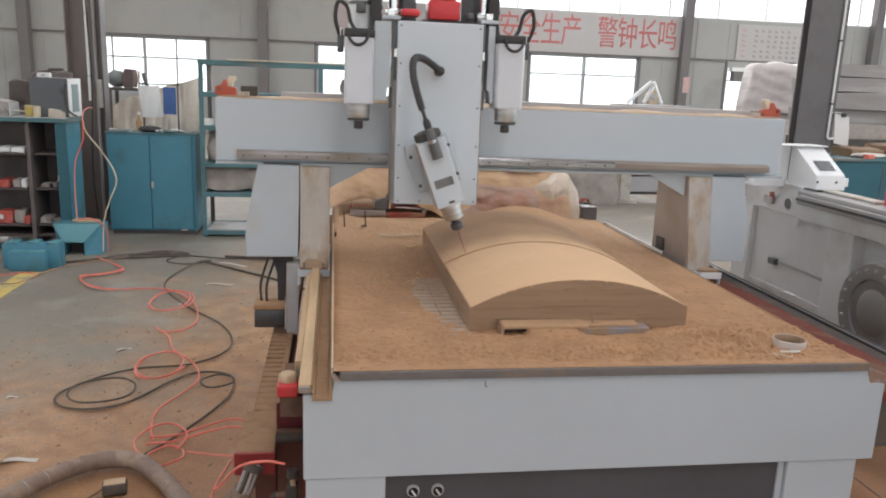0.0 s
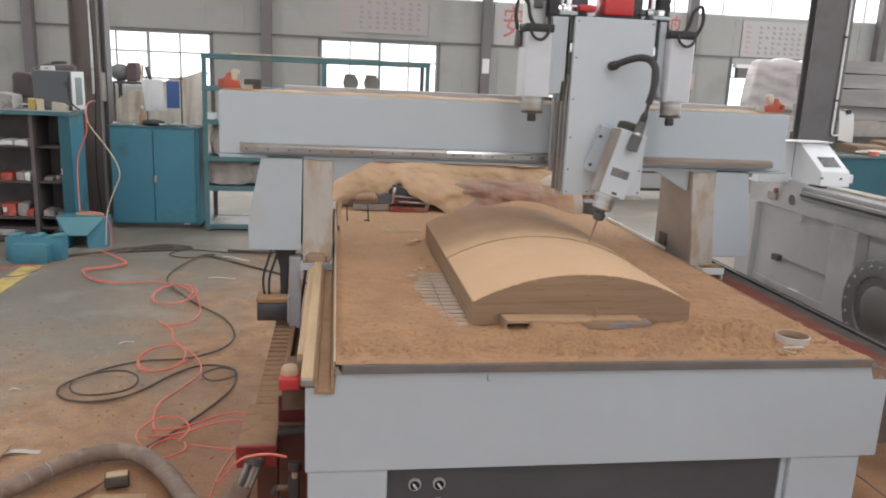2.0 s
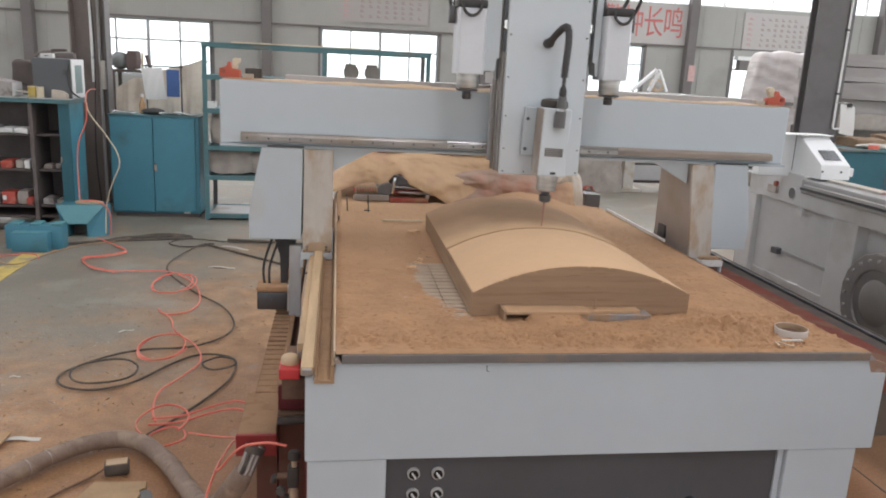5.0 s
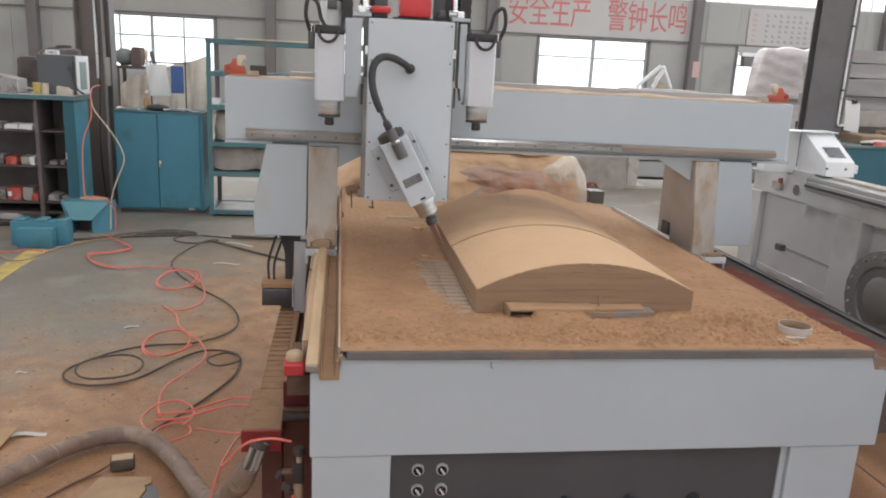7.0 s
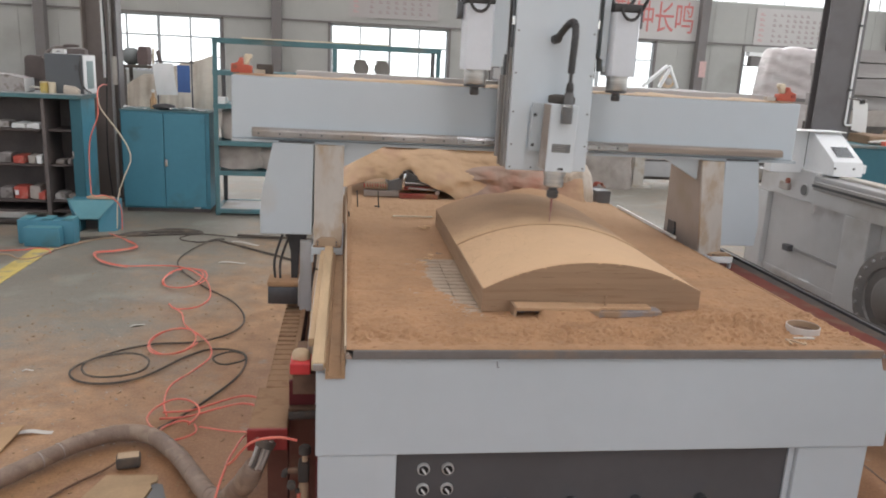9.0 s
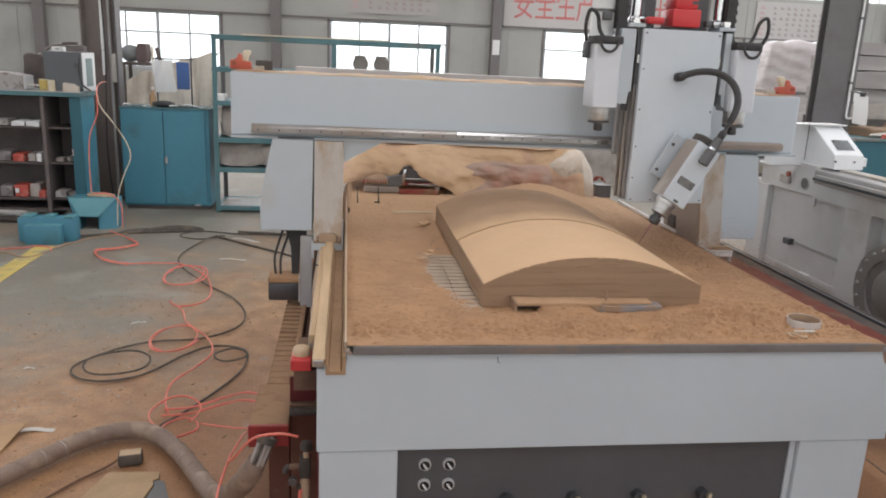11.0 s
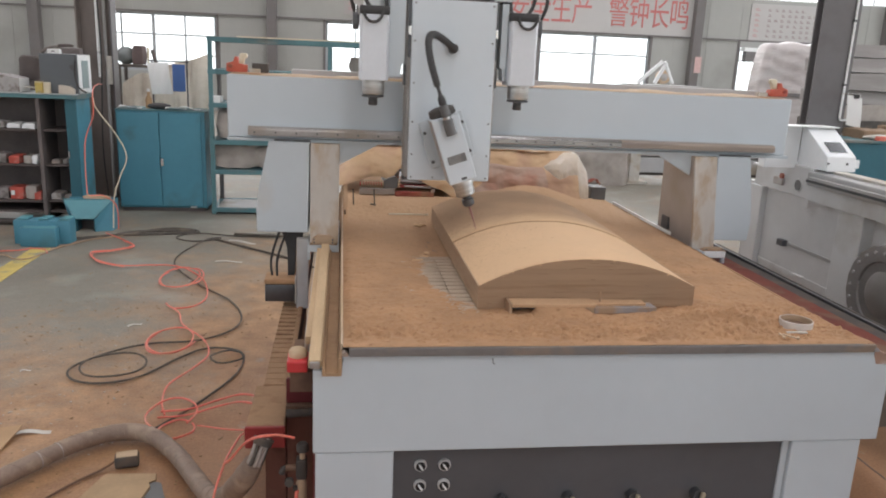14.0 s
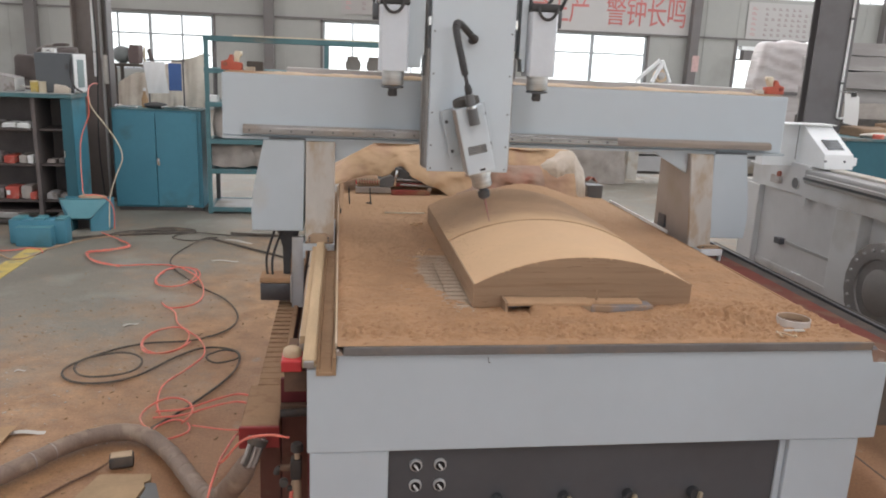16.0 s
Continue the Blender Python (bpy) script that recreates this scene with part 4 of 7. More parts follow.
        part("cover_seam", box(*lo(0.861, 1.0), 2.999, 3.02, 1.239, 1.2455), dark_steel, g, smooth=False)
        # front face of the leg, brown with dust, leaning back to the beam
        part("leg_column", spread(prism([(2.985, 0.832), (3.37, 0.832), (3.30, 1.235), (3.0, 1.235), (2.992, 1.235)], "x", *lo(0.746, 0.860 - inn), bev=0.003), flare), smeared_leg, g, "leg column smeared with wood dust", smooth=False)
        if s > 0:
            # added plate that paints the shadowed inner face of the leg
            part("inner_plate", spread(prism([(2.997, 0.836), (3.36, 0.836), (3.29, 1.233), (3.0, 1.233)], "x", X(0.7435), X(0.7455)), flare), leg_inner, g, "thin plate giving the leg's inner face its shaded grey-brown", smooth=False)
        part("gusset", prism([(X(0.7455), 1.2355), (X(0.7455), 1.15), (X(0.59), 1.2355)], "y", 3.022, 3.05), white_paint, g, smooth=False)
        o = 0.0 if s < 0 else 0.068
        f = part("foot_plate", box(*lo(0.742 + o, 0.868 if s < 0 else 0.918), 2.952, 3.44, 0.832 - 0.03, 0.8315, 0.003), white_paint, g, "white bearing plate", smooth=False)
        part("bearing_block", box(*lo(0.76, 0.80), 2.97, 3.06, 0.828 - 0.028 - 0.0005, 0.8305), dark_steel, f, smooth=False)
        part("front_lip", box(*lo(0.858 if s < 0 else 0.909, 0.868 if s < 0 else 0.918), 2.95, 2.97, 0.77, 0.8015), white_paint, f, smooth=False)
        if s > 0:
            part("bearing_block", box(*lo(0.85, 0.885), 2.99, 3.08, 0.782, 0.8015), dark_steel, f, smooth=False)
            part("front_bar", box(*lo(0.822, 0.918), 2.944, 2.9515, 0.806, 0.8325, 0.002), frame_white, f, "bright white front bar", smooth=False)
        rise = 0.0 if s < 0 else 0.022
        cap = part("foot_cover", prism([(X(0.757 + o), 0.8325), (X(0.853 + o), 0.8325), (X(0.848 + o), 0.856 - rise * 0.6), (X(0.83 + o), 0.868 - rise), (X(0.78 + o), 0.868 - rise), (X(0.762 + o), 0.856 - rise * 0.6)], "y", 2.964, 2.9845, 0.002), foot_tan, g, "tan dusty bearing cover", smooth=False)
        for a in (0.768, 0.842):
            for z in (0.84, 0.852) if s < 0 else (0.837,):
                part("bolt", rod((X(a + o), 2.9605, z), (X(a + o), 2.9642, z), 0.0038, 8), dark_steel, cap, smooth=False)
        def heap(u, v, s=s):
            x = X(0.75 + o + 0.11 * u)
            y = 2.955 + 0.045 * v
            e = math.sin(math.pi * u) ** 0.6 * min(1, 0.2 + v)
            return (x, y - 0.004, 0.832 + e * ((0.003 if s < 0 else 0.012) + 0.003 * fbm(x * 40, y * 40, 3)))
        tagged(part("dust_heap", sheet(16, 8, heap), tray_dust, g), kind="stuff")
    # drive motor, plate and drag chain on the near side
    part("drive_plate", box(-0.185, -0.137, 3.0, 3.03, 0.545, 0.845, 0.003), grey_paint, g, smooth=False)
    m = part("drive_motor", box(-0.312, -0.192, 2.99, 3.10, 0.578, 0.652, 0.006), dark_steel, g, "dusty dark drive motor")
    part("motor_lid", box(-0.314, -0.19, 2.988, 3.10, 0.6525, 0.676, 0.006), dust_mat, m)
    part("motor_flange", box(-0.191, -0.186, 2.99, 3.10, 0.57, 0.68), dusty_paint, m, smooth=False)
    part("chain_arm", prism([(-0.25, 0.868), (-0.16, 0.868), (-0.165, 0.83), (-0.195, 0.78), (-0.198, 0.62), (-0.222, 0.62), (-0.222, 0.79)], "y", 3.05, 3.12, 0.003), black_rubber, g, "black drag chain bracket", smooth=False)
    for a, b in (((-0.255, 3.06, 0.87), (-0.285, 3.05, 0.66)), ((-0.225, 3.05, 0.87), (-0.265, 3.04, 0.66))):
        mid = ((a[0] + b[0]) / 2 - 0.02, 3.05, 0.75)
        part("motor_cable", tube(glide([a, mid, b]), 0.005), black_rubber, g)
    # dark plate in place of the shade inside a square hole
    part("inner_hatch", box(1.492, 1.503, 3.22, 3.29, 0.868, 0.925), dark_panel, g, "dark plate for the shaded square hole in the leg", smooth=False)
    return g


def saddle(r):
    s = part("saddle", box(PIVOT.x - 0.17, PIVOT.x + 0.17, 2.945, 2.974, 1.22, 1.60), grey_paint, r, "grey carriage on the beam rails", origin=(PIVOT.x, 3.0, 1.3), smooth=False)
    part("bearing_block", box(PIVOT.x - 0.15, PIVOT.x - 0.05, 2.9742, 2.9765, 1.25, 1.30), dark_steel, s, smooth=False)
    part("bridge", box(PIVOT.x - 0.14, PIVOT.x + 0.14, 2.96, 3.26, 1.515, 1.56), grey_paint, s, smooth=False)
    for x in (-0.13, 0.13):
        part("upright", box(PIVOT.x + x - 0.03, PIVOT.x + x + 0.03, 2.95, 3.02, 1.56, 2.35), dark_panel, s, smooth=False)
    part("top_beam", box(PIVOT.x - 0.2, PIVOT.x + 0.2, 2.93, 3.04, 2.3505, 2.42), grey_paint, s, smooth=False)
    return s


def head(r):
    h = part("head_plate", box(-0.160, 0.148, -0.03, -0.008, -0.107, 0.545, 0.003), plate_paint, r, "white head plate with bolts", origin=PIVOT, local=True, smooth=False)
    S = lambda name, bm, m, label="", smooth=True: part(name, bm, m, h, label, smooth, local=True)

    def L(name, bm, m, label="", smooth=True):
        bmesh.ops.translate(bm, verts=bm.verts, vec=(0, -0.03, 0))
        return S(name, bm, m, label, smooth)

    L("slide_body", box(-0.150, 0.138, 0.0225, 0.165, -0.10, 0.540), grey_paint, "grey slide body", False)
    for s in (-1, 1):
        x = -0.006 + s * 0.157
        for y0, w, m in ((0.03, 0.006, rail_steel), (0.052, 0.010, rail_steel), (0.078, 0.006, dusty_paint), (0.10, 0.012, rail_steel)):
            L("slide_rail", box(x - w, x + w, y0, y0 + 0.014, -0.10, 0.56), m, "", False)
        L("seal_strip", box(x - 0.008, x + 0.008, 0.023, 0.0295, 0.34, 0.555), dark_steel, "", False)
        L("clip", box(x - 0.007, x + 0.007, 0.014, 0.0225, 0.42, 0.45), steel, "", False)
    for x in (-0.148, 0.136):
        for z in (-0.095, -0.01, 0.11, 0.25, 0.40, 0.53):
            L("plate_bolt", rod((x, -0.0025, z), (x, 0.0005, z), 0.0035, 8), connector_grey, "", False)
        L("plate_bolt", rod((x * 0.45, -0.0025, -0.095), (x * 0.45, 0.0005, -0.095), 0.003, 8), dark_steel, "", False)
    # top bracket, red motor, cylinders
    L("top_bracket", box(-0.165, 0.153, 0.023, 0.13, 0.5405, 0.549, 0.002), dark_steel, "", False)
    for a, b in ((-0.215, -0.150), (0.138, 0.205)):
        L("bracket_tab", box(a, b, 0.012, 0.10, 0.5495, 0.562, 0.002), white_paint, "white bracket tab", False)
        L("tab_post", box((a + b) / 2 - 0.012, (a + b) / 2 + 0.012, 0.02, 0.05, 0.5625, 0.585, 0.002), steel, "", False)
    L("motor_flange", box(-0.070, 0.070, 0.035, 0.13, 0.5495, 0.556, 0.002), dark_steel)
    L("motor", box(-0.050, 0.062, 0.012, 0.13, 0.5565, 0.622, 0.008), motor_red, "bright red servo motor shell")
    L("motor_cap", box(-0.040, 0.050, 0.020, 0.125, 0.6225, 0.69, 0.008), motor_red)
    for z in (0.640, 0.662):
        L("motor_slot", box(0.024, 0.046, 0.0175, 0.0198, z, z + 0.010), dark_steel, "", False)
    L("second_cap", box(-0.150, -0.082, 0.0, 0.045, 0.5625, 0.588, 0.010), motor_red, "red plastic cap")
    for s in (-1, 1):
        x = -0.006 + s * 0.165
        L("air_cylinder", rod((x, 0.075, 0.5625), (x, 0.075, 1.05), 0.020, 18), steel, "bright steel air cylinder")
        L("cylinder_foot", box(x - 0.028, x + 0.028, 0.052, 0.105, 0.5628, 0.59, 0.004), steel)
        L("guide_column", box(-0.006 + s * 0.105 - 0.022, -0.006 + s * 0.105 + 0.022, 0.09, 0.125, 0.5495, 1.05), dark_panel, "", False)
        L("valve_elbow", box(x - s * 0.055 - 0.012, x - s * 0.055 + 0.012, 0.03, 0.06, 0.5625, 0.585, 0.004), dark_steel)
        side_spindle(S, s)
    # plug of the spindle cable
    L("plug", rod((-0.010, 0.0, 0.375), (-0.010, -0.035, 0.377), 0.017, 16), black_rubber, "black cable gland")
    me = mesh_of("cable_piece", rod((0, 0, -0.021), (0, 0, 0.021), 0.0125, 12), black_rubber, True)
    chain = []
    for i in range(CHAIN_N):
        chain.append(piece("cable_piece", me, h, Matrix.Translation((0, -0.05, 0.3))))
    return h, chain


def side_spindle(L, s):
    c = -0.294 if s < 0 else 0.249
    L("spindle_body", prism([(c - 0.044, -0.052), (c + 0.044, -0.052), (c + 0.052, -0.040), (c + 0.052, 0.052), (c - 0.052, 0.052), (c - 0.052, -0.040)], "z", 0.254, 0.482, 0.002), spindle_silver, "silver-white square spindle motor", False)
    L("spindle_nose", lathe([(0.024, 0.2005), (0.038, 0.203), (0.040, 0.208), (0.040, 0.246), (0.042, 0.2475), (0.042, 0.2545)], (c, 0.0), 24), brushed, "bright steel spindle nose")
    L("nose_ring", lathe([(0.034, 0.1925), (0.0405, 0.1945), (0.0405, 0.2), (0.034, 0.2003)], (c, 0.0), 24), dark_steel)
    L("collet_nut", lathe([(0.014, 0.163), (0.0172, 0.167), (0.0172, 0.18), (0.0155, 0.182), (0.0165, 0.184), (0.0165, 0.1922)], (c, 0.0), 12), dark_steel, "collet nut")
    L("spindle_cap", box(c - 0.053, c + 0.053, -0.053, 0.053, 0.4825, 0.512, 0.006), black_rubber, "black end cap")
    m0 = c - s * 0.053
    m1 = -0.006 + s * 0.176
    a, b = min(m0, m1), max(m0, m1)
    k = 0.0005
    L("mount_plate", prism([(a + k, 0.542), (b - k, 0.542), (b - k, 0.315), (b - 0.012 if s < 0 else b - k, 0.315), (b - 0.014 if s < 0 else b - k, 0.268), (a + k, 0.268)] if s < 0 else [(a + k, 0.542), (b - k, 0.542), (b - k, 0.268), (a + 0.014, 0.268), (a + 0.012, 0.315), (a + k, 0.315)], "y", -0.015, 0.06, 0.002), white_paint, "white mounting plate", False)
    L("mount_slide", box(min(m1, m1 - s * 0.012), max(m1, m1 - s * 0.012), 0.03, 0.08, 0.24, 0.314), dark_steel, "", False)
    L("drag_chain_column", box(c - s * 0.060 - 0.017, c - s * 0.060 + 0.017, 0.0, 0.05, 0.5425, 1.05), black_rubber, "black upright drag chain", False)
    for i in range(16):
        L("chain_rib", box(c - s * 0.060 - 0.020, c - s * 0.060 + 0.020, -0.003, 0.02, 0.552 + 0.03 * i, 0.566 + 0.03 * i), black_rubber, "", False)
    if s < 0:
        L("air_piston", rod((c + 0.006, 0.075, 0.5125), (c + 0.006, 0.075, 1.0), 0.044, 24), frame_white, "white round cylinder above the spindle")
        L("piston_band", rod((c + 0.006, 0.075, 0.60), (c + 0.006, 0.075, 0.612), 0.0452, 24), connector_grey)
        L("piston_valve", box(c - 0.012, c + 0.022, 0.012, 0.034, 0.57, 0.60, 0.004), dark_steel)
    L("connector", box(c + s * 0.055, c + s * 0.078, 0.0, 0.03, 0.43, 0.49, 0.004), dark_steel)
    L("connector_tip", rod((c + s * 0.066, 0.01, 0.49), (c + s * 0.066, 0.01, 0.515), 0.008, 10), steel)
    L("cable_loop", tube([(c + s * 0.006 + 0.034 * math.cos(i * math.pi / 14), -0.064 - 0.006 * math.sin(i * math.pi / 14), 0.497 - 0.042 * math.sin(i * math.pi / 14)) for i in range(15)], 0.0055), black_rubber)
    L("cable", tube(glide([(c + s * 0.07, 0.01, 0.49), (c + s * 0.085, -0.015, 0.545), (c + s * 0.075, -0.02, 0.60), (c + s * 0.045, -0.02, 0.585), (c + s * 0.03, -0.015, 0.53), (c, -0.02, 0.497), (c - s * 0.035, -0.015, 0.503), (c - s * 0.045, 0.01, 0.55), (c - s * 0.045, 0.02, 0.75)]), 0.007), black_rubber, "black spindle cable")


def tilting_spindle(r):
    at = PIVOT + Vector((0, -0.14, 0))
    t = part("tilting_spindle", box(-0.050, 0.050, -0.05, 0.05, -0.090, 0.150, 0.004), plate_paint, r, "white tilting spindle motor with a milling cutter", origin=at, local=True, smooth=False)
    T = lambda name, bm, m, label="", smooth=True: part(name, bm, m, t, label, smooth, local=True)
    T("dusty_side", box(-0.0518, -0.0503, -0.046, 0.048, -0.086, 0.146, 0.0005), side_dust, "side brown with settled dust", False)
    T("end_cap", lathe([(0.046, 0.1505), (0.049, 0.158), (0.047, 0.176), (0.030, 0.182)], (0, 0.01), 24), dusty_black, "brown-black end cap")
    T("swing_plate", box(-0.088, 0.078, 0.072, 0.092, -0.032, 0.145, 0.003), white_paint, "white swing plate", False)
    T("swing_web", box(-0.03, 0.03, 0.0505, 0.0715, -0.03, 0.12), grey_paint, "", False)
    T("swing_axis", rod((0, 0.0925, 0.02), (0, 0.1095, 0.02), 0.062, 28), dark_steel)
    for x in (-0.076, 0.067):
        for z in (0.102, -0.008):
            T("plate_bolt", rod((x, 0.067, z), (x, 0.0722, z), 0.0065, 10), dark_steel, "", False)
    T("name_plate", box(-0.034, 0.033, -0.0515, -0.0502, -0.019, 0.011), connector_grey, "small dark grey rating plate", False)
    for k in range(4):
        T("writing_bar", box(-0.031, 0.012 + 0.006 * (k % 2), -0.0521, -0.0516, -0.016 + 0.0072 * k, -0.0145 + 0.0072 * k), grey_paint, "", False)
    T("slot", box(-0.005, 0.015, -0.0512, -0.0502, -0.082, -0.074), black_rubber, "", False)
    T("connector", rod((0.004, -0.066, 0.085), (0.004, -0.066, 0.142), 0.0195, 18), connector_grey, "grey cable connector")
    T("connector_base", box(-0.014, 0.022, -0.0655, -0.0502, 0.084, 0.136, 0.004), connector_grey)
    T("connector_ring", rod((0.004, -0.066, 0.1425), (0.004, -0.066, 0.152), 0.0175, 18), steel, "bright ring")
    T("connector_neck", rod((0.004, -0.066, 0.1525), (0.004, -0.065, 0.192), 0.0175, 16, 0.0155), connector_grey)
    T("cable_gland", lathe([(0.0115, 0.1925), (0.0135, 0.196), (0.0135, 0.214), (0.010, 0.224), (0.007, 0.228)], (0.004, -0.0645), 14), black_rubber, "black cable gland")
    T("cable_boot", tube(glide([(0.004, -0.0645, 0.226), (0.004, -0.062, 0.25), (0.004, -0.058, 0.28)], 4), 0.0066, 10), black_rubber)
    T("spindle_nose", lathe([(0.028, -0.150), (0.035, -0.146), (0.036, -0.138), (0.036, -0.108), (0.040, -0.1065), (0.040, -0.0905)], (0, 0), 24), brushed, "bright steel spindle nose")
    T("collet_nut", lathe([(0.013, -0.192), (0.0215, -0.186), (0.0225, -0.165), (0.016, -0.160), (0.016, -0.1505)], (0, 0), 12), dark_steel, "dark collet nut")
    T("cutter", lathe([(0.0010, -0.284), (0.0016, -0.276), (0.0024, -0.250), (0.0036, -0.235), (0.0045, -0.230), (0.0045, -0.1925)], (0, 0), 10), cutter_mat, "thin reddish milling cutter")
    return t

# ---- the work on the bed ----
WX0, WX1, WY0, WY1, WCUT = 0.402, 1.086, 2.122, 3.345, 2.668


def arch(x, extra=0.0):
    u = (x - 0.744) / (0.342 + extra)
    base = 0.922
    return base + 0.086 * max(0.0, 1 - abs(u) ** 2.15) + extra


def workpiece():
    w = thing("arched_workpiece", (0.744, 2.73, 0.85), "arched block of layered fibreboard being milled on the bed", "workpiece")
    rng = random.Random(7)
    # whole boards below, the milled crown above them
    z0 = 0.852
    for k in range(4):
        j = rng.uniform(0, 0.0006)
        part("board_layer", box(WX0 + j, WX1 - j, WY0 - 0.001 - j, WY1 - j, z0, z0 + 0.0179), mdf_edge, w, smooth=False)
        z0 += 0.018
    for ya, yb, extra in ((WY0, WCUT - 0.002, 0.0), (WCUT + 0.002, WY1, 0.0026)):
        n = 80
        e = extra * 0.4
        line = [(WX0 - e + (WX1 - WX0 + 2 * e) * i / n, arch(WX0 + (WX1 - WX0) * i / n, extra)) for i in range(n + 1)]
        part("crown", prism([(WX0 - e, z0 - 0.0004)] + line + [(WX1 + e, z0 - 0.0004)], "y", ya, yb), crown_dusty if extra else mdf, w, "dusty rough-milled crown" if extra else "smooth pale milled crown")
    # dark strip for the shadow line where the finishing pass has stopped
    lip = [(WX0 + (WX1 - WX0) * i / 80, arch(WX0 + (WX1 - WX0) * i / 80, 0.0008)) for i in range(81)]
    part("cut_lip", prism([(x, z - 0.006) for x, z in lip] + lip[::-1], "y", WCUT - 0.0018, WCUT + 0.0017), tray_dust, w, "dark strip for the shadow line across the crown", smooth=False)
    # edges of the glued boards on the front face
    while z0 < 1.0:
        z1 = z0 + 0.0179
        n = 90
        pts = [(WX0 + 0.0006 + (WX1 - WX0 - 0.0012) * i / n, arch(WX0 + (WX1 - WX0) * i / n) - 0.0012) for i in range(n + 1)]
        pts = [(x, min(z, z1)) for x, z in pts if z > z0 + 0.0005]
        if len(pts) > 4:
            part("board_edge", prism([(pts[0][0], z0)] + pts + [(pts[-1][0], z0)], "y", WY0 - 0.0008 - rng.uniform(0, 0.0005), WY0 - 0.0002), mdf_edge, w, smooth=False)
        z0 += 0.018
    # torn slits between the boards and chips along the upper edge
    for k in range(26):
        x = rng.uniform(WX0 + 0.02, WX1 - 0.06)
        ln = rng.choice((0.012, 0.02, 0.03, 0.045)) * rng.uniform(0.7, 1.3)
        z = 0.870 + 0.018 * rng.randrange(0, 8) + rng.uniform(-0.002, 0.002)
        if x + ln < WX1 - 0.01 and z < min(arch(x), arch(x + ln)) - 0.006:
            part("torn_slit", slab(pose(x + ln / 2, WY0 - 0.0016, z, 0, rng.uniform(-2, 2), 0), ln, 0.0012, rng.uniform(0.0006, 0.0015)), slit_mat, w, smooth=False)
    for k in range(16):
        x = rng.uniform(WX0 + 0.02, WX1 - 0.03)
        part("edge_chip", slab(pose(x, WY0 - 0.001, arch(x) - 0.002, rng.uniform(-30, 30), rng.uniform(-25, 25), rng.uniform(-30, 30)), rng.uniform(0.004, 0.011), 0.003, rng.uniform(0.0015, 0.003)), mdf if k % 2 else rough_mdf, w, smooth=False)
    # ridges left by the roughing passes behind the cut
    for i in range(35):
        y = WCUT + 0.09 + 0.0165 * i
        n = 24
        out = [(WX0 + 0.002 + (WX1 - WX0 - 0.004) * j / n, arch(WX0 + (WX1 - WX0) * j / n, 0.0026)) for j in range(n + 1)]
        loop = [(x, z - 0.004) for x, z in out] + [(x, z + 0.0004) for x, z in reversed(out)]
        part("pass_ridge", prism(loop, "y", y, y + 0.008), crown_dusty, w)


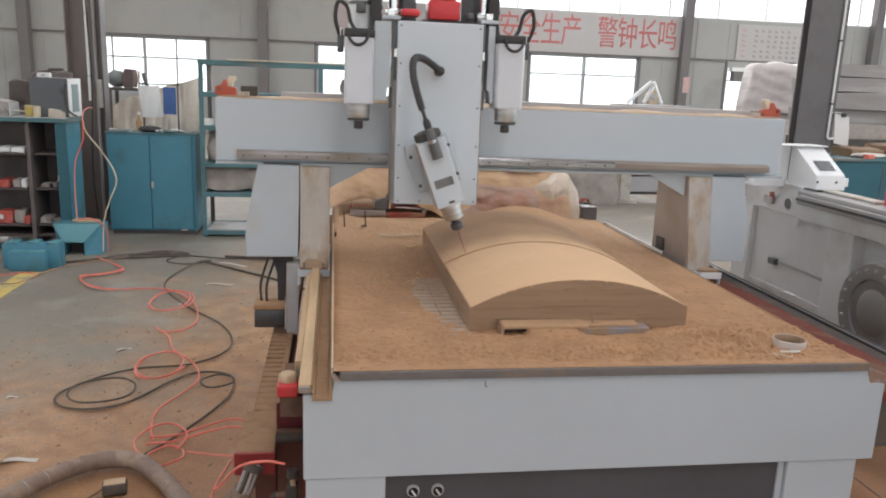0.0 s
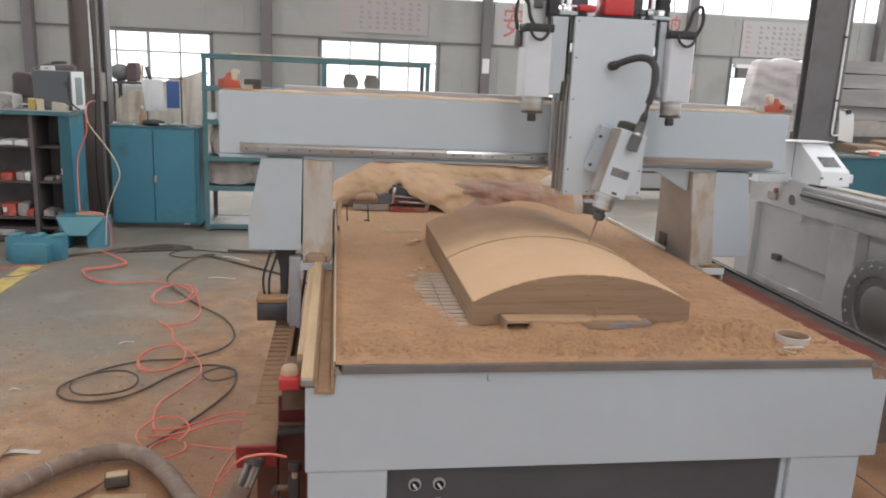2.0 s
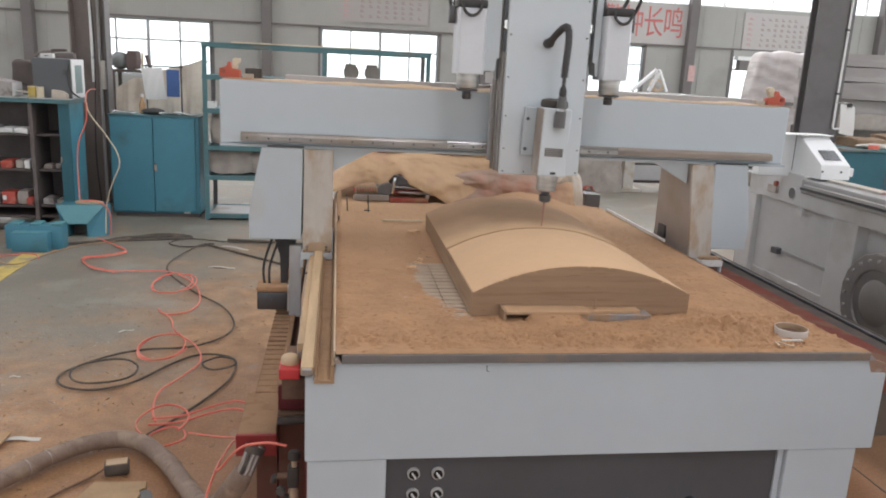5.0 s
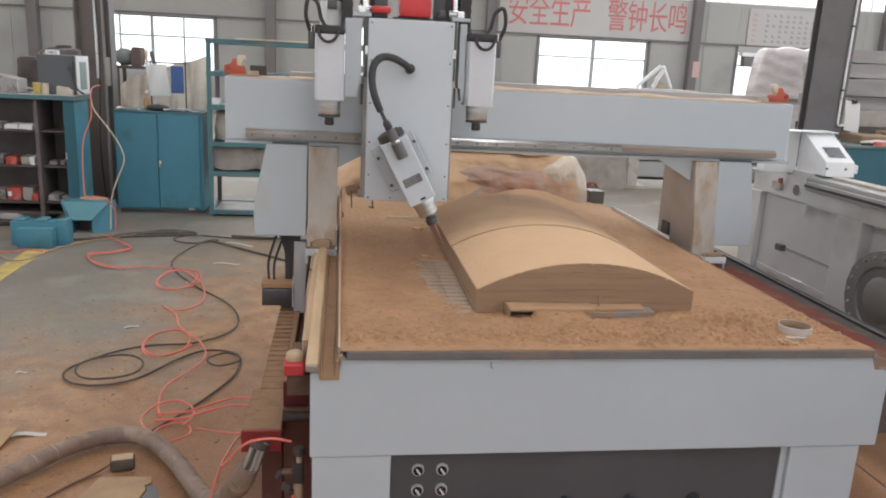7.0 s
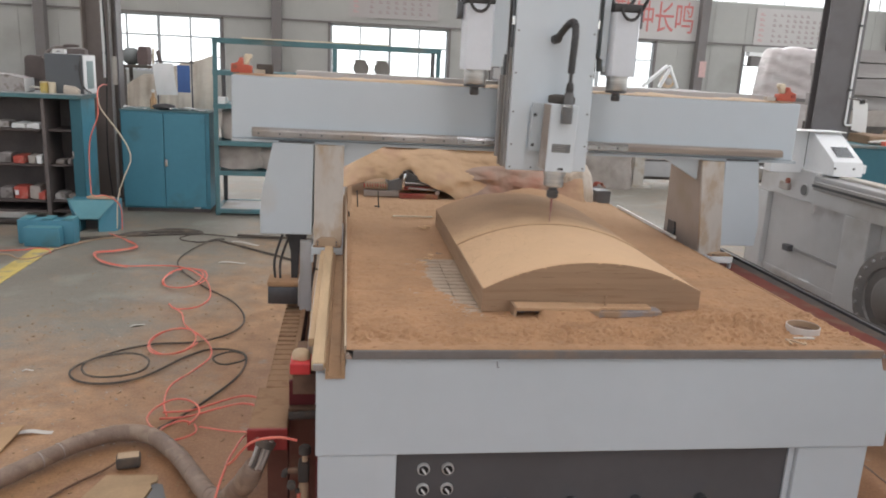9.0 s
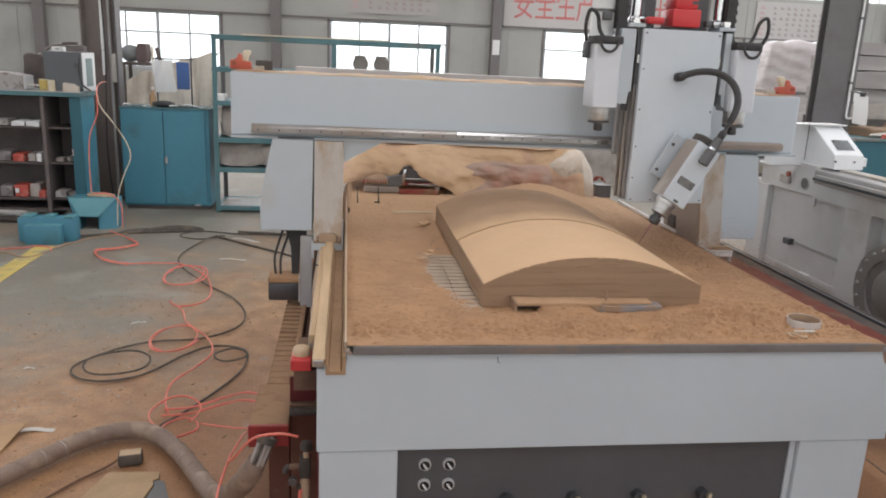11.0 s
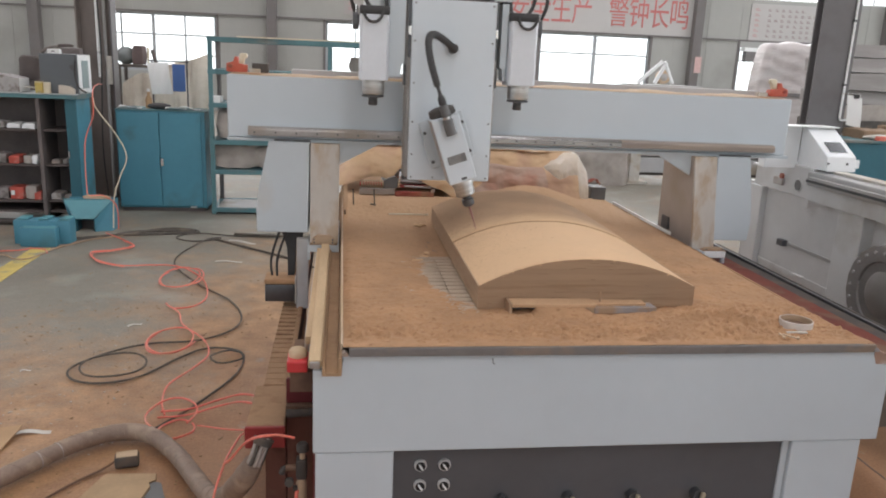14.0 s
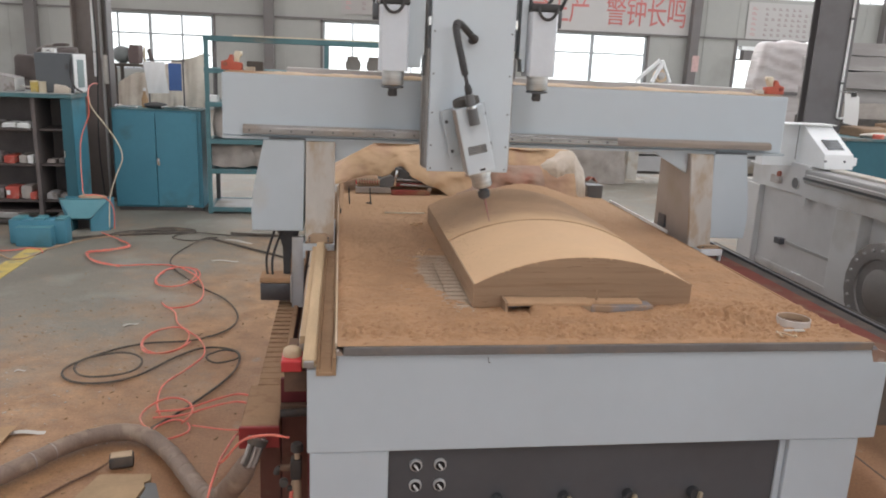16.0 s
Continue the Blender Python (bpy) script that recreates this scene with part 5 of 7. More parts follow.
def bed_things():
    # clamp bar at the foot of the work
    c = thing("work_clamp", (0.66, 2.08, 0.855), "wooden clamp bar with a steel strip, dusted brown", "clamp")
    part("bar", box(0.495, 0.7495, 2.056, 2.118, 0.876, 0.886, 0.002), rough_mdf, c, smooth=False)
    part("notch_block", box(0.487, 0.4945, 2.052, 2.118, 0.853, 0.888), mdf_edge, c, smooth=False)
    # dark filler painted as the shade in the hollow under the bar
    part("rear_block", box(0.50, 0.745, 2.098, 2.117, 0.853, 0.8755), shelf_dark, c, "dark block standing in for the shade in the hollow", smooth=False)
    part("packing", box(0.575, 0.7485, 2.064, 2.0975, 0.853, 0.8755), foot_tan, c, smooth=False)
    part("steel_strip", box(0.75, 0.945, 2.066, 2.12, 0.853, 0.873, 0.002), dusty_strip, c, "grey steel strip", smooth=False)
    part("clamp_plate", box(0.7505, 0.915, 2.08, 2.119, 0.8735, 0.882, 0.0015), rough_mdf, c, smooth=False)
    part("stud", rod((0.775, 2.095, 0.8825), (0.775, 2.095, 0.914), 0.0035, 10), mdf_edge, c)
    def bank(u, v):
        x = 0.548 + 0.20 * u
        e = min(1.0, u / 0.12, (1.02 - u) / 0.2) * (1.0 - 0.25 * u)
        y = 2.005 + 0.056 * v
        return (x, y, 0.853 + 0.030 * e * v ** 0.8 + 0.004 * fbm(x * 40, y * 40, 4) * (1 - v * 0.5))
    tagged(part("dust_bank", sheet(40, 12, bank), dust_mat, c, "sawdust banked against the clamp bar"), kind="stuff")
    # shallow open tin
    t = thing("round_tin", (1.304, 1.915, 0.858), "shallow white round tin, empty inside", "tin")
    part("wall", lathe([(0.043, 0.868), (0.0455, 0.866), (0.046, 0.887), (0.0442, 0.888), (0.0442, 0.872), (0.043, 0.869)], (1.304, 1.915), 32), tin_paint, t)
    part("inside", lathe([(0.0432, 0.8695), (0.0432, 0.8855), (0.0440, 0.8865), (0.0440, 0.8695)], (1.304, 1.915), 32), foot_tan, t, "dusty brown inside")
    part("bottom", lathe([(0.0425, 0.866), (0.0425, 0.870)], (1.304, 1.915), 24), tray_shade, t, "brown dusty bottom")
    for x, y, a, ln, w in ((1.208, 1.825, 75, 0.046, 0.007), (1.230, 1.818, -40, 0.045, 0.007), (1.246, 1.808, 65, 0.020, 0.007)):
        solo("wood_sliver", slab(pose(x, y, 0.872, 6, 5, a), ln, w, 0.005, 0.002), foot_pale, "pale curled wood sliver lying in the sawdust", "offcut", group="slivers")
    solo("tin_lid", slab(pose(1.272, 1.856, 0.8695, 0, -3, -9), 0.058, 0.010, 0.005, 0.002), dusty_paint, "edge of a white lid half buried in the sawdust", "lid")
    solo("scrap_lath", slab(pose(0.307, 3.455, 0.868, 0, 0, -1), 0.185, 0.008, 0.006), cream, "thin pale lath lying in the sawdust", "offcut", smooth=False)
    for i, (x, y) in enumerate(((0.329, 3.22), (0.35, 3.24), (0.315, 2.74), (0.30, 2.69), (0.272, 2.63))):
        solo("wood_chip", slab(pose(x, y, 0.866, 12, 9, 40 * i), 0.035, 0.02, 0.007, 0.002), mdf, "curled fibreboard chip lying in the sawdust", "offcut", group="chips")
    # steel clamps and screws at the back of the bed
    b = thing("clamp_set", (0.25, 3.76, 0.885), "red and grey steel clamps half buried in sawdust behind the work", "clamp")
    part("base_bar", box(0.085, 0.262, 3.765, 3.80, 0.905, 0.934, 0.003), side_dust, b, "dusty pinkish-grey steel bar", smooth=False)
    part("red_bar", box(0.2625, 0.46, 3.755, 3.79, 0.898, 0.922, 0.003), dusty_red, b, "dusty red bar", smooth=False)
    part("upper_bar", box(0.262, 0.44, 3.80, 3.83, 0.9345, 0.952, 0.003), dusty_red, b, "dusty red bar", smooth=False)
    part("rod", rod((0.29, 3.79, 0.972), (0.50, 3.81, 0.958), 0.006, 10), rail_steel, b)
    part("rod", rod((0.31, 3.775, 0.948), (0.52, 3.785, 0.936), 0.005, 10), rail_steel, b)
    part("rod", rod((0.28, 3.83, 0.985), (0.46, 3.84, 0.975), 0.005, 10), dusty_red, b)
    part("spring", tube([(0.09 + 0.115 * i / 90, 3.79 + 0.017 * math.cos(i * 0.62), 0.955 + 0.017 * math.sin(i * 0.62)) for i in range(91)], 0.0045, 6), foot_tan, b, "tan dusty spring")
    part("spring_core", rod((0.085, 3.79, 0.955), (0.21, 3.79, 0.955), 0.0105, 10), red_paint, b)
    part("block", prism([(0.205, 0.935), (0.275, 0.935), (0.275, 0.985), (0.262, 0.994), (0.222, 0.982), (0.205, 0.972)], "y", 3.775, 3.815, 0.003), connector_grey, b, "dark grey clamp block", smooth=False)
    part("lever", slab(pose(0.284, 3.765, 0.985, 0, 8, 0), 0.013, 0.012, 0.085, 0.003), steel, b, "bright steel lever")
    part("lever_head", slab(pose(0.29, 3.765, 1.03, 0, 0, 0), 0.022, 0.014, 0.014, 0.003), dark_steel, b)
    part("handle", prism([(0.298, 0.975), (0.305, 1.028), (0.322, 1.022), (0.40, 0.985), (0.396, 0.978), (0.33, 0.985)], "y", 3.80, 3.825, 0.003), dark_steel, b, "dark wedge handle", smooth=False)
    part("side_nut", rod((0.455, 3.755, 0.93), (0.455, 3.795, 0.93), 0.012, 6), dusty_strip, b, smooth=False)
    for x, y, h in ((0.052, 3.59, 0.105), (0.152, 3.59, 0.105), (0.012, 3.49, 0.022)):
        solo("bed_peg", slab(pose(x, y, 0.850 + h / 2, 3, -3, 0), 0.006, 0.008, h + 0.012), dusty_black, "thin dark peg standing in the dusty bed", "peg", group="bed pegs", smooth=False)
    solo("bed_peg", slab(pose(0.146, 3.58, 0.889, 0, 4, 0), 0.026, 0.008, 0.005), dusty_black, "short dark crosspiece lying by the pegs", "peg", smooth=False)


def cover_sheet():
    # kraft sheet thrown over the rear unit, lifted over the clamps, with clear film at its end
    c = thing("cover_sheet", (0.7, 4.05, 0.86), "crumpled brown kraft sheet thrown over the rear of the bed", "cover")
    def smooth(a, b, x):
        k = max(0.0, min(1.0, (x - a) / (b - a)))
        return k * k * (3 - 2 * k)
    def drape(u, v):
        x = -0.035 + 1.26 * u
        ridge = 0.985 + 0.152 * smooth(-0.06, 0.17, x) - 0.016 * smooth(0.6, 1.0, x) + 0.006 * math.sin(x * 17)
        hem = 0.945 + 0.040 * math.exp(-((x - 0.17) / 0.10) ** 2) + 0.085 * math.exp(-((x - 0.312) / 0.052) ** 2) + 0.022 * math.exp(-((x - 0.40) / 0.04) ** 2) - 0.07 * smooth(0.46, 0.62, x)
        if v < 0.66:
            k = v / 0.66
            y = 3.80 + 0.05 * math.sin(x * 9) * (1 - k) + 0.18 * k ** 1.3
            z = hem + (ridge - hem) * k ** 0.72
        else:
            k = (v - 0.66) / 0.34
            y = 3.98 + 0.35 * k
            z = ridge - 0.015 * k
        # long folds: fanning from the ridge at one end, lying along the heap further on
        fan = math.sin((x - 0.17) * 26 - (1.14 - z) * 16) * math.exp(-((x - 0.22) / 0.2) ** 2) * 0.009
        along = math.sin(z * 62 + 3.0 * fbm(x * 2.5, 0.0, 3.0)) * smooth(0.36, 0.6, x) * 0.006
        f = fan + along + 0.030 * fbm(x * 3.5, y * 5, z * 4) + 0.006 * fbm(x * 13, y * 12, z * 14)
        g = 1.0 if v < 0.66 else 0.25
        return (x + 0.01 * fbm(z * 12, x * 4, 8.0), y + f * g, z + 0.22 * f)
    part("sheet", thick(sheet(170, 70, drape), 0.002), kraft, c)
    # the turned-up corner and a fold lying along the top
    def flap(u, v):
        x, k = 0.165 + 0.95 * u, v
        return (x, 3.955 + 0.05 * k + 0.012 * fbm(x * 8, k, 2.0), 1.135 + 0.016 * math.sin(math.pi * k) * (0.6 + 0.5 * fbm(x * 6, 1.0, 1.0)) - 0.012 * u)
    # darker wrap showing under the fold
    def under(u, v):
        x, y, z = drape((0.54 + 0.52 * u + 0.035) / 1.26, 0.66 * (0.03 + 0.62 * v))
        e = smooth(0.0, 0.45, u + 0.25 * fbm(z * 14, 2.0)) * smooth(1.0, 0.8, v)
        return (x, y + 0.02 - e * (0.033 + 0.007 * math.sin(math.pi * v)) + 0.008 * fbm(x * 9, z * 22, 4.0), z)
    part("under_wrap", thick(sheet(80, 30, under), 0.002), wrap_brown, c, "red-brown and grey wrap under the fold")
    part("top_fold", thick(sheet(70, 8, flap), 0.002), kraft_pale, c, "paler fold along the top")
    def film(u, v):
        a = math.pi * v
        x = 1.02 + 0.285 * u + (1 - u) * (0.085 * math.sin(a) ** 2 + 0.04 * fbm(v * 7, 2.0, 3.0))
        f = 0.020 * fbm(x * 8, v * 3, 5) + 0.006 * fbm(x * 22, v * 8, 1)
        rr = 1.0 - 0.35 * max(0, u - 0.72) / 0.28
        return (x, 3.98 - 0.17 * (0.45 + 0.55 * min(1.0, u / 0.35)) * math.cos(a) * rr + f, 0.885 + (0.20 + 0.035 * min(1.0, u / 0.35)) * math.sin(a) ** 0.6 * rr + 0.6 * f)
    part("clear_film", thick(sheet(70, 70, film), 0.001), film_mat, c, "crumpled clear plastic film")
    u = thing("rear_unit", (0.7, 4.15, 0.85), "grey rear stop unit hidden under the cover", "machine unit")
    part("body", box(0.22, 1.15, 4.05, 4.3, 0.852, 1.06, 0.01), grey_paint, u, smooth=False)
    part("post", box(1.18, 1.30, 3.93, 4.05, 0.852, 1.05, 0.01), dusty_paint, u, smooth=False)
    solo("junction_box", box(1.36, 1.445, 3.98, 4.08, 0.862, 0.93, 0.003), connector_grey, "small dark grey box at the bed's far corner", "box", smooth=False)
    solo("pink_rag", sheet(14, 10, lambda u, v: (1.33 + 0.07 * u, 3.95 + 0.06 * v, 0.95 + 0.025 * math.sin(u * 3) + 0.02 * fbm(u * 5, v * 5))), dusty_red, "faded red rag on the unit at the bed's end", "rag")


kraft_pale = surface("pale_kraft_fold", (0.57, 0.40, 0.25), 0.8, vary=0.15, scale=3.0)
dusty_strip = surface("dusty_steel_strip", (0.30, 0.28, 0.28), 0.6, 0.2, vary=0.15, scale=12.0, stain=(0.38, 0.26, 0.17), stain_at=0.57, stain_scale=12.0)
wrap_brown = surface("red_brown_wrap", (0.37, 0.25, 0.19), 0.6, vary=0.25, scale=4.0, stain=(0.42, 0.21, 0.145), stain_at=0.6, stain_scale=5.0, bump=0.3, bump_scale=40)
film_mat = surface("clear_film_dusty", (0.57, 0.475, 0.375), 0.4, vary=0.2, scale=7.0, stain=(0.60, 0.51, 0.42), stain_at=0.57, stain_scale=8.0, bump=0.5, bump_scale=30)

router, gantry_part, saddle_part, (head_part, cable_chain), spindle_part = machine()
workpiece()
bed_things()
cover_sheet()

# ---- the storage side ----
def lumpy(bm, amount, scale, seed=0.0, round_by=0.0):
    if round_by:
        lo = Vector([min(v.co[i] for v in bm.verts) for i in range(3)])
        hi = Vector([max(v.co[i] for v in bm.verts) for i in range(3)])
        for v in bm.verts:
            core = Vector([min(max(v.co[i], lo[i] + round_by), hi[i] - round_by) for i in range(3)])
            if v.co.z < lo.z + round_by:
                core.z = v.co.z
            d = v.co - core
            if d.length > round_by:
                v.co = core + d.normalized() * round_by
    for v in bm.verts:
        n = noise.noise_vector(v.co * scale + Vector((seed, seed * 2, seed)))
        v.co += n * amount
    return bm


def ball(at, r, seg=16):
    bm = fresh()
    bmesh.ops.create_uvsphere(bm, u_segments=seg, v_segments=seg // 2, radius=1.0)
    bmesh.ops.transform(bm, matrix=Matrix.Translation(at) @ Matrix.Diagonal((*r, 1)), verts=bm.verts)
    return bm


def grid_box(x0, x1, y0, y1, z0, z1, n=8):
    """A box cut into small faces, to be crumpled."""
    bm = box(x0, x1, y0, y1, z0, z1)
    bmesh.ops.subdivide_edges(bm, edges=bm.edges[:], cuts=n, use_grid_fill=True)
    return bm


def tool_cabinet():
    x0, x1, y0, y1, h = -2.165, -1.335, 7.69, 8.12, 0.985
    c = thing("tool_cabinet", ((x0 + x1) / 2, 7.9, 0), "teal steel tool cabinet with two closed doors", "cabinet")
    part("body", box(x0, x1, y0, y1, 0.04, h, 0.006), teal_paint, c, smooth=False)
    part("plinth", box(x0 + 0.02, x1 - 0.02, y0 + 0.03, y1, 0.0, 0.0395), shelf_dark, c, smooth=False)
    part("top", box(x0 - 0.008, x1 + 0.008, y0 - 0.012, y1, h + 0.0005, h + 0.012, 0.002), teal_rack, c, smooth=False)
    mid = -1.762
    for a, b, s in ((x0 + 0.012, mid - 0.004, 1), (mid + 0.004, x1 - 0.035, -1)):
        d = part("door", box(a, b, y0 - 0.02, y0 - 0.0005, 0.06, h - 0.012, 0.004), teal_paint, c, "teal cabinet door", smooth=False)
        hx = b - 0.01 if s > 0 else a + 0.012
        if s < 0:
            part("handle", rod((hx, y0 - 0.021, 0.50), (hx, y0 - 0.045, 0.50), 0.012, 12), steel, d, "small steel knob")
            part("lock_plate", box(hx - 0.012, hx + 0.012, y0 - 0.0225, y0 - 0.0202, 0.46, 0.53), steel, d, smooth=False)
    part("label", box(x1 - 0.16, x1 - 0.10, y0 - 0.004, y0 - 0.0006, 0.041, 0.058), paper, c, smooth=False)
    # things on top
    solo("black_pouch", lumpy(ball((-1.78, 7.8, h + 0.04), (0.11, 0.07, 0.03)), 0.012, 14), black_rubber, "crumpled black pouch on the tool cabinet", "pouch", base=(-1.78, 7.8, h + 0.0125))
    for x, y, a in ((-1.62, 7.78, 15), (-1.5, 7.85, -20), (-2.05, 7.8, 5)):
        solo("paper_sheet", sheet(8, 6, lambda u, v: tuple(Matrix.Rotation(radians(a), 3, "Z") @ Vector((0.2 * u - 0.1, 0.14 * v - 0.07, 0.012 * math.sin(4 * u + 2 * v) + 0.016)) + Vector((x, y, h + 0.012)))), paper, "loose sheet of paper on the cabinet", "paper", group="cabinet papers")
    b = thing("bottle", (-1.78, 7.98, h + 0.0125), "small brown glass bottle on the cabinet", "bottle")
    part("glass", lathe([(0.030, h + 0.013), (0.032, h + 0.10), (0.014, h + 0.14), (0.013, h + 0.17)], (-1.90, 7.9), 16), cardboard, b)
    part("cap", lathe([(0.015, h + 0.171), (0.015, h + 0.20)], (-1.90, 7.9), 12), paper, b)


def notice_stand():
    s = thing("notice_stand", (-1.72, 8.2, 0), "wire stand with a white paper sheet and blue folder clipped on", "stand")
    for x in (-1.92, -1.58):
        part("post", rod((x, 8.19, 0.0), (x, 8.19, 1.47), 0.008, 8), dark_steel, s)
    part("rail", rod((-1.95, 8.19, 1.452), (-1.56, 8.19, 1.452), 0.007, 8), dark_steel, s)
    def hang(u, v):
        return (-1.965 + 0.21 * u + 0.045 * v, 8.165 - 0.03 * math.sin(v * 2.2) * (0.5 + u) + 0.008 * math.sin(u * 9 + v * 5), 1.43 - 0.31 * v + 0.01 * u)
    part("paper", thick(sheet(12, 12, hang), 0.001), paper, s, "white paper sheet")
    part("folder", box(-1.72, -1.595, 8.165, 8.178, 1.155, 1.425, 0.003), blue_plastic, s, "blue plastic folder", smooth=False)


def shrouded_heap():
    def cloth(u, v):
        x = -2.34 + 0.90 * u
        t = 1.20 + 0.33 * u ** 0.8 + 0.03 * fbm(u * 4, 1)
        if v < 0.7:
            k = v / 0.7
            z = 0.06 + (t - 0.06) * k
            y = 8.55 + 0.12 * k * k
        else:
            k = (v - 0.7) / 0.3
            z, y = t - 0.02 * k, 8.67 + 0.5 * k
        f = 0.045 * noise.noise((x * 9, z * 1.3, 0)) + 0.03 * math.sin((x + 1.5) * (60 - 26 * z)) * max(0.0, min(1.0, (x + 2.1) / 0.5)) * 0.5 + 0.02 * noise.noise((x * 22, z * 3, 3))
        return (x, y + f, z + 0.3 * f)
    solo("dust_sheet", thick(sheet(70, 40, cloth), 0.003), tarp, "beige dust sheet thrown over a machine behind the cabinet", "dust sheet", base=(-1.7, 8.8, 0.02))
    m = thing("covered_machine", (-1.75, 8.95, 0), "machine body hidden under the beige sheet", "machine")
    part("body", box(-2.25, -1.5, 8.74, 9.12, 0, 1.16), grey_paint, m, smooth=False)
    d = thing("dust_collector", (-2.05, 10.4, 0), "dark dust collector with a drum on its frame", "dust collector")
    part("drum", lumpy(ball((-2.74, 10.4, 1.475), (0.13, 0.11, 0.11), 20), 0.012, 9), drum_grey, d, "dented grey-green drum")
    part("motor", prism([(-2.645, 1.37), (-2.53, 1.37), (-2.515, 1.48), (-2.525, 1.60), (-2.63, 1.60), (-2.65, 1.50)], "y", 10.28, 10.52, 0.012), drum_brown, d, "rusty brown motor housing", smooth=False)
    part("grip", rod((-2.48, 10.4, 1.365), (-2.475, 10.4, 1.58), 0.014, 10), cream, d)
    part("prop", slab(pose(-2.40, 10.4, 1.46, 0, -14, 0), 0.05, 0.03, 0.20, 0.006), shelf_dark, d)
    part("plate", box(-2.85, -2.3, 10.2, 10.6, 1.33, 1.3645), dusty_black, d, smooth=False)
    for x in (-2.8, -2.35):
        for y in (10.24, 10.56):
            part("leg", box(x - 0.02, x + 0.02, y - 0.02, y + 0.02, 0, 1.3295), dusty_black, d, smooth=False)


def storage_rack():
    x0, x1, y0, y1, h = -1.275, 0.90, 7.60, 8.15, 1.66
    r = thing("storage_rack", ((x0 + x1) / 2, 7.87, 0), "long teal steel storage rack with sparse shelves", "rack")
    for x in (x0, -0.15, x1 - 0.04):
        for y in (y0, y1 - 0.04):
            m = teal_rack if y == y0 else column_paint
            part("post", box(x, x + 0.04, y, y + 0.04, 0, h, 0.003), m, r, smooth=False)
    for z in (0.02, 0.40, 0.69, 1.045, 1.36, h + 0.0005):
        end = -0.115 if 0.1 < z < 1.0 else x1 + 0.004
        for y in (y0 - 0.004, y1 - 0.036):
            part("shelf_beam", box(x0 - 0.004, end, y, y + 0.04, z, z + 0.045, 0.003), teal_rack, r, smooth=False)
        for x in (x0 - 0.004, end - 0.044):
            part("end_beam", box(x, x + 0.044, y0 + 0.037, y1 - 0.037, z + 0.002, z + 0.043), teal_rack, r, smooth=False)
        if z < h:
            part("shelf_board", box(x0 + 0.04, end - 0.044, y0 + 0.037, y1 - 0.037, z + 0.025, z + 0.04), teal_rack if z > 0.1 else grey_paint, r, smooth=False)
    part("lath", slab(pose(-0.3, 7.62, h + 0.053, 0, 0, 2), 1.4, 0.05, 0.012), cream, r, "pale lath lying on the top beam", smooth=False)
    solo("white_carton", box(-1.27, -1.17, 7.62, 7.8, 1.09, 1.15, 0.004), paper, "small white carton on the rack shelf", "box", smooth=False)
    for x in (0.13, 0.34):
        m = thing("small_motor", (x, 7.85, 1.4005), "dusty brown electric motor on the rack shelf", "motor", "rack motors")
        part("body", rod((x, 7.77, 1.485), (x, 7.93, 1.485), 0.078, 20), kraft_dark, m)
        part("box", box(x - 0.06, x + 0.05, 7.80, 7.9, 1.535, 1.568, 0.006), kraft_dark, m)
        part("foot", box(x - 0.06, x + 0.07, 7.79, 7.91, 1.402, 1.43, 0.004), kraft_dark, m, smooth=False)
    for k, (x, z, w, hh) in enumerate(((-1.0, 0.735, 0.46, 0.29), (-0.62, 0.735, 0.36, 0.25), (-0.33, 0.735, 0.28, 0.22), (-1.03, 0.4425, 0.46, 0.26), (-0.64, 0.4425, 0.46, 0.25))):
        solo("wrapped_part", lumpy(grid_box(x - w / 2, x + w / 2, 7.69, 8.05, z + 0.02, z + hh, 9), 0.035, 8, k, round_by=0.07), bag_mat, "machine part wrapped in dusty clear plastic on a rack shelf", "bag", group="wrapped parts", base=(x, 7.87, z))


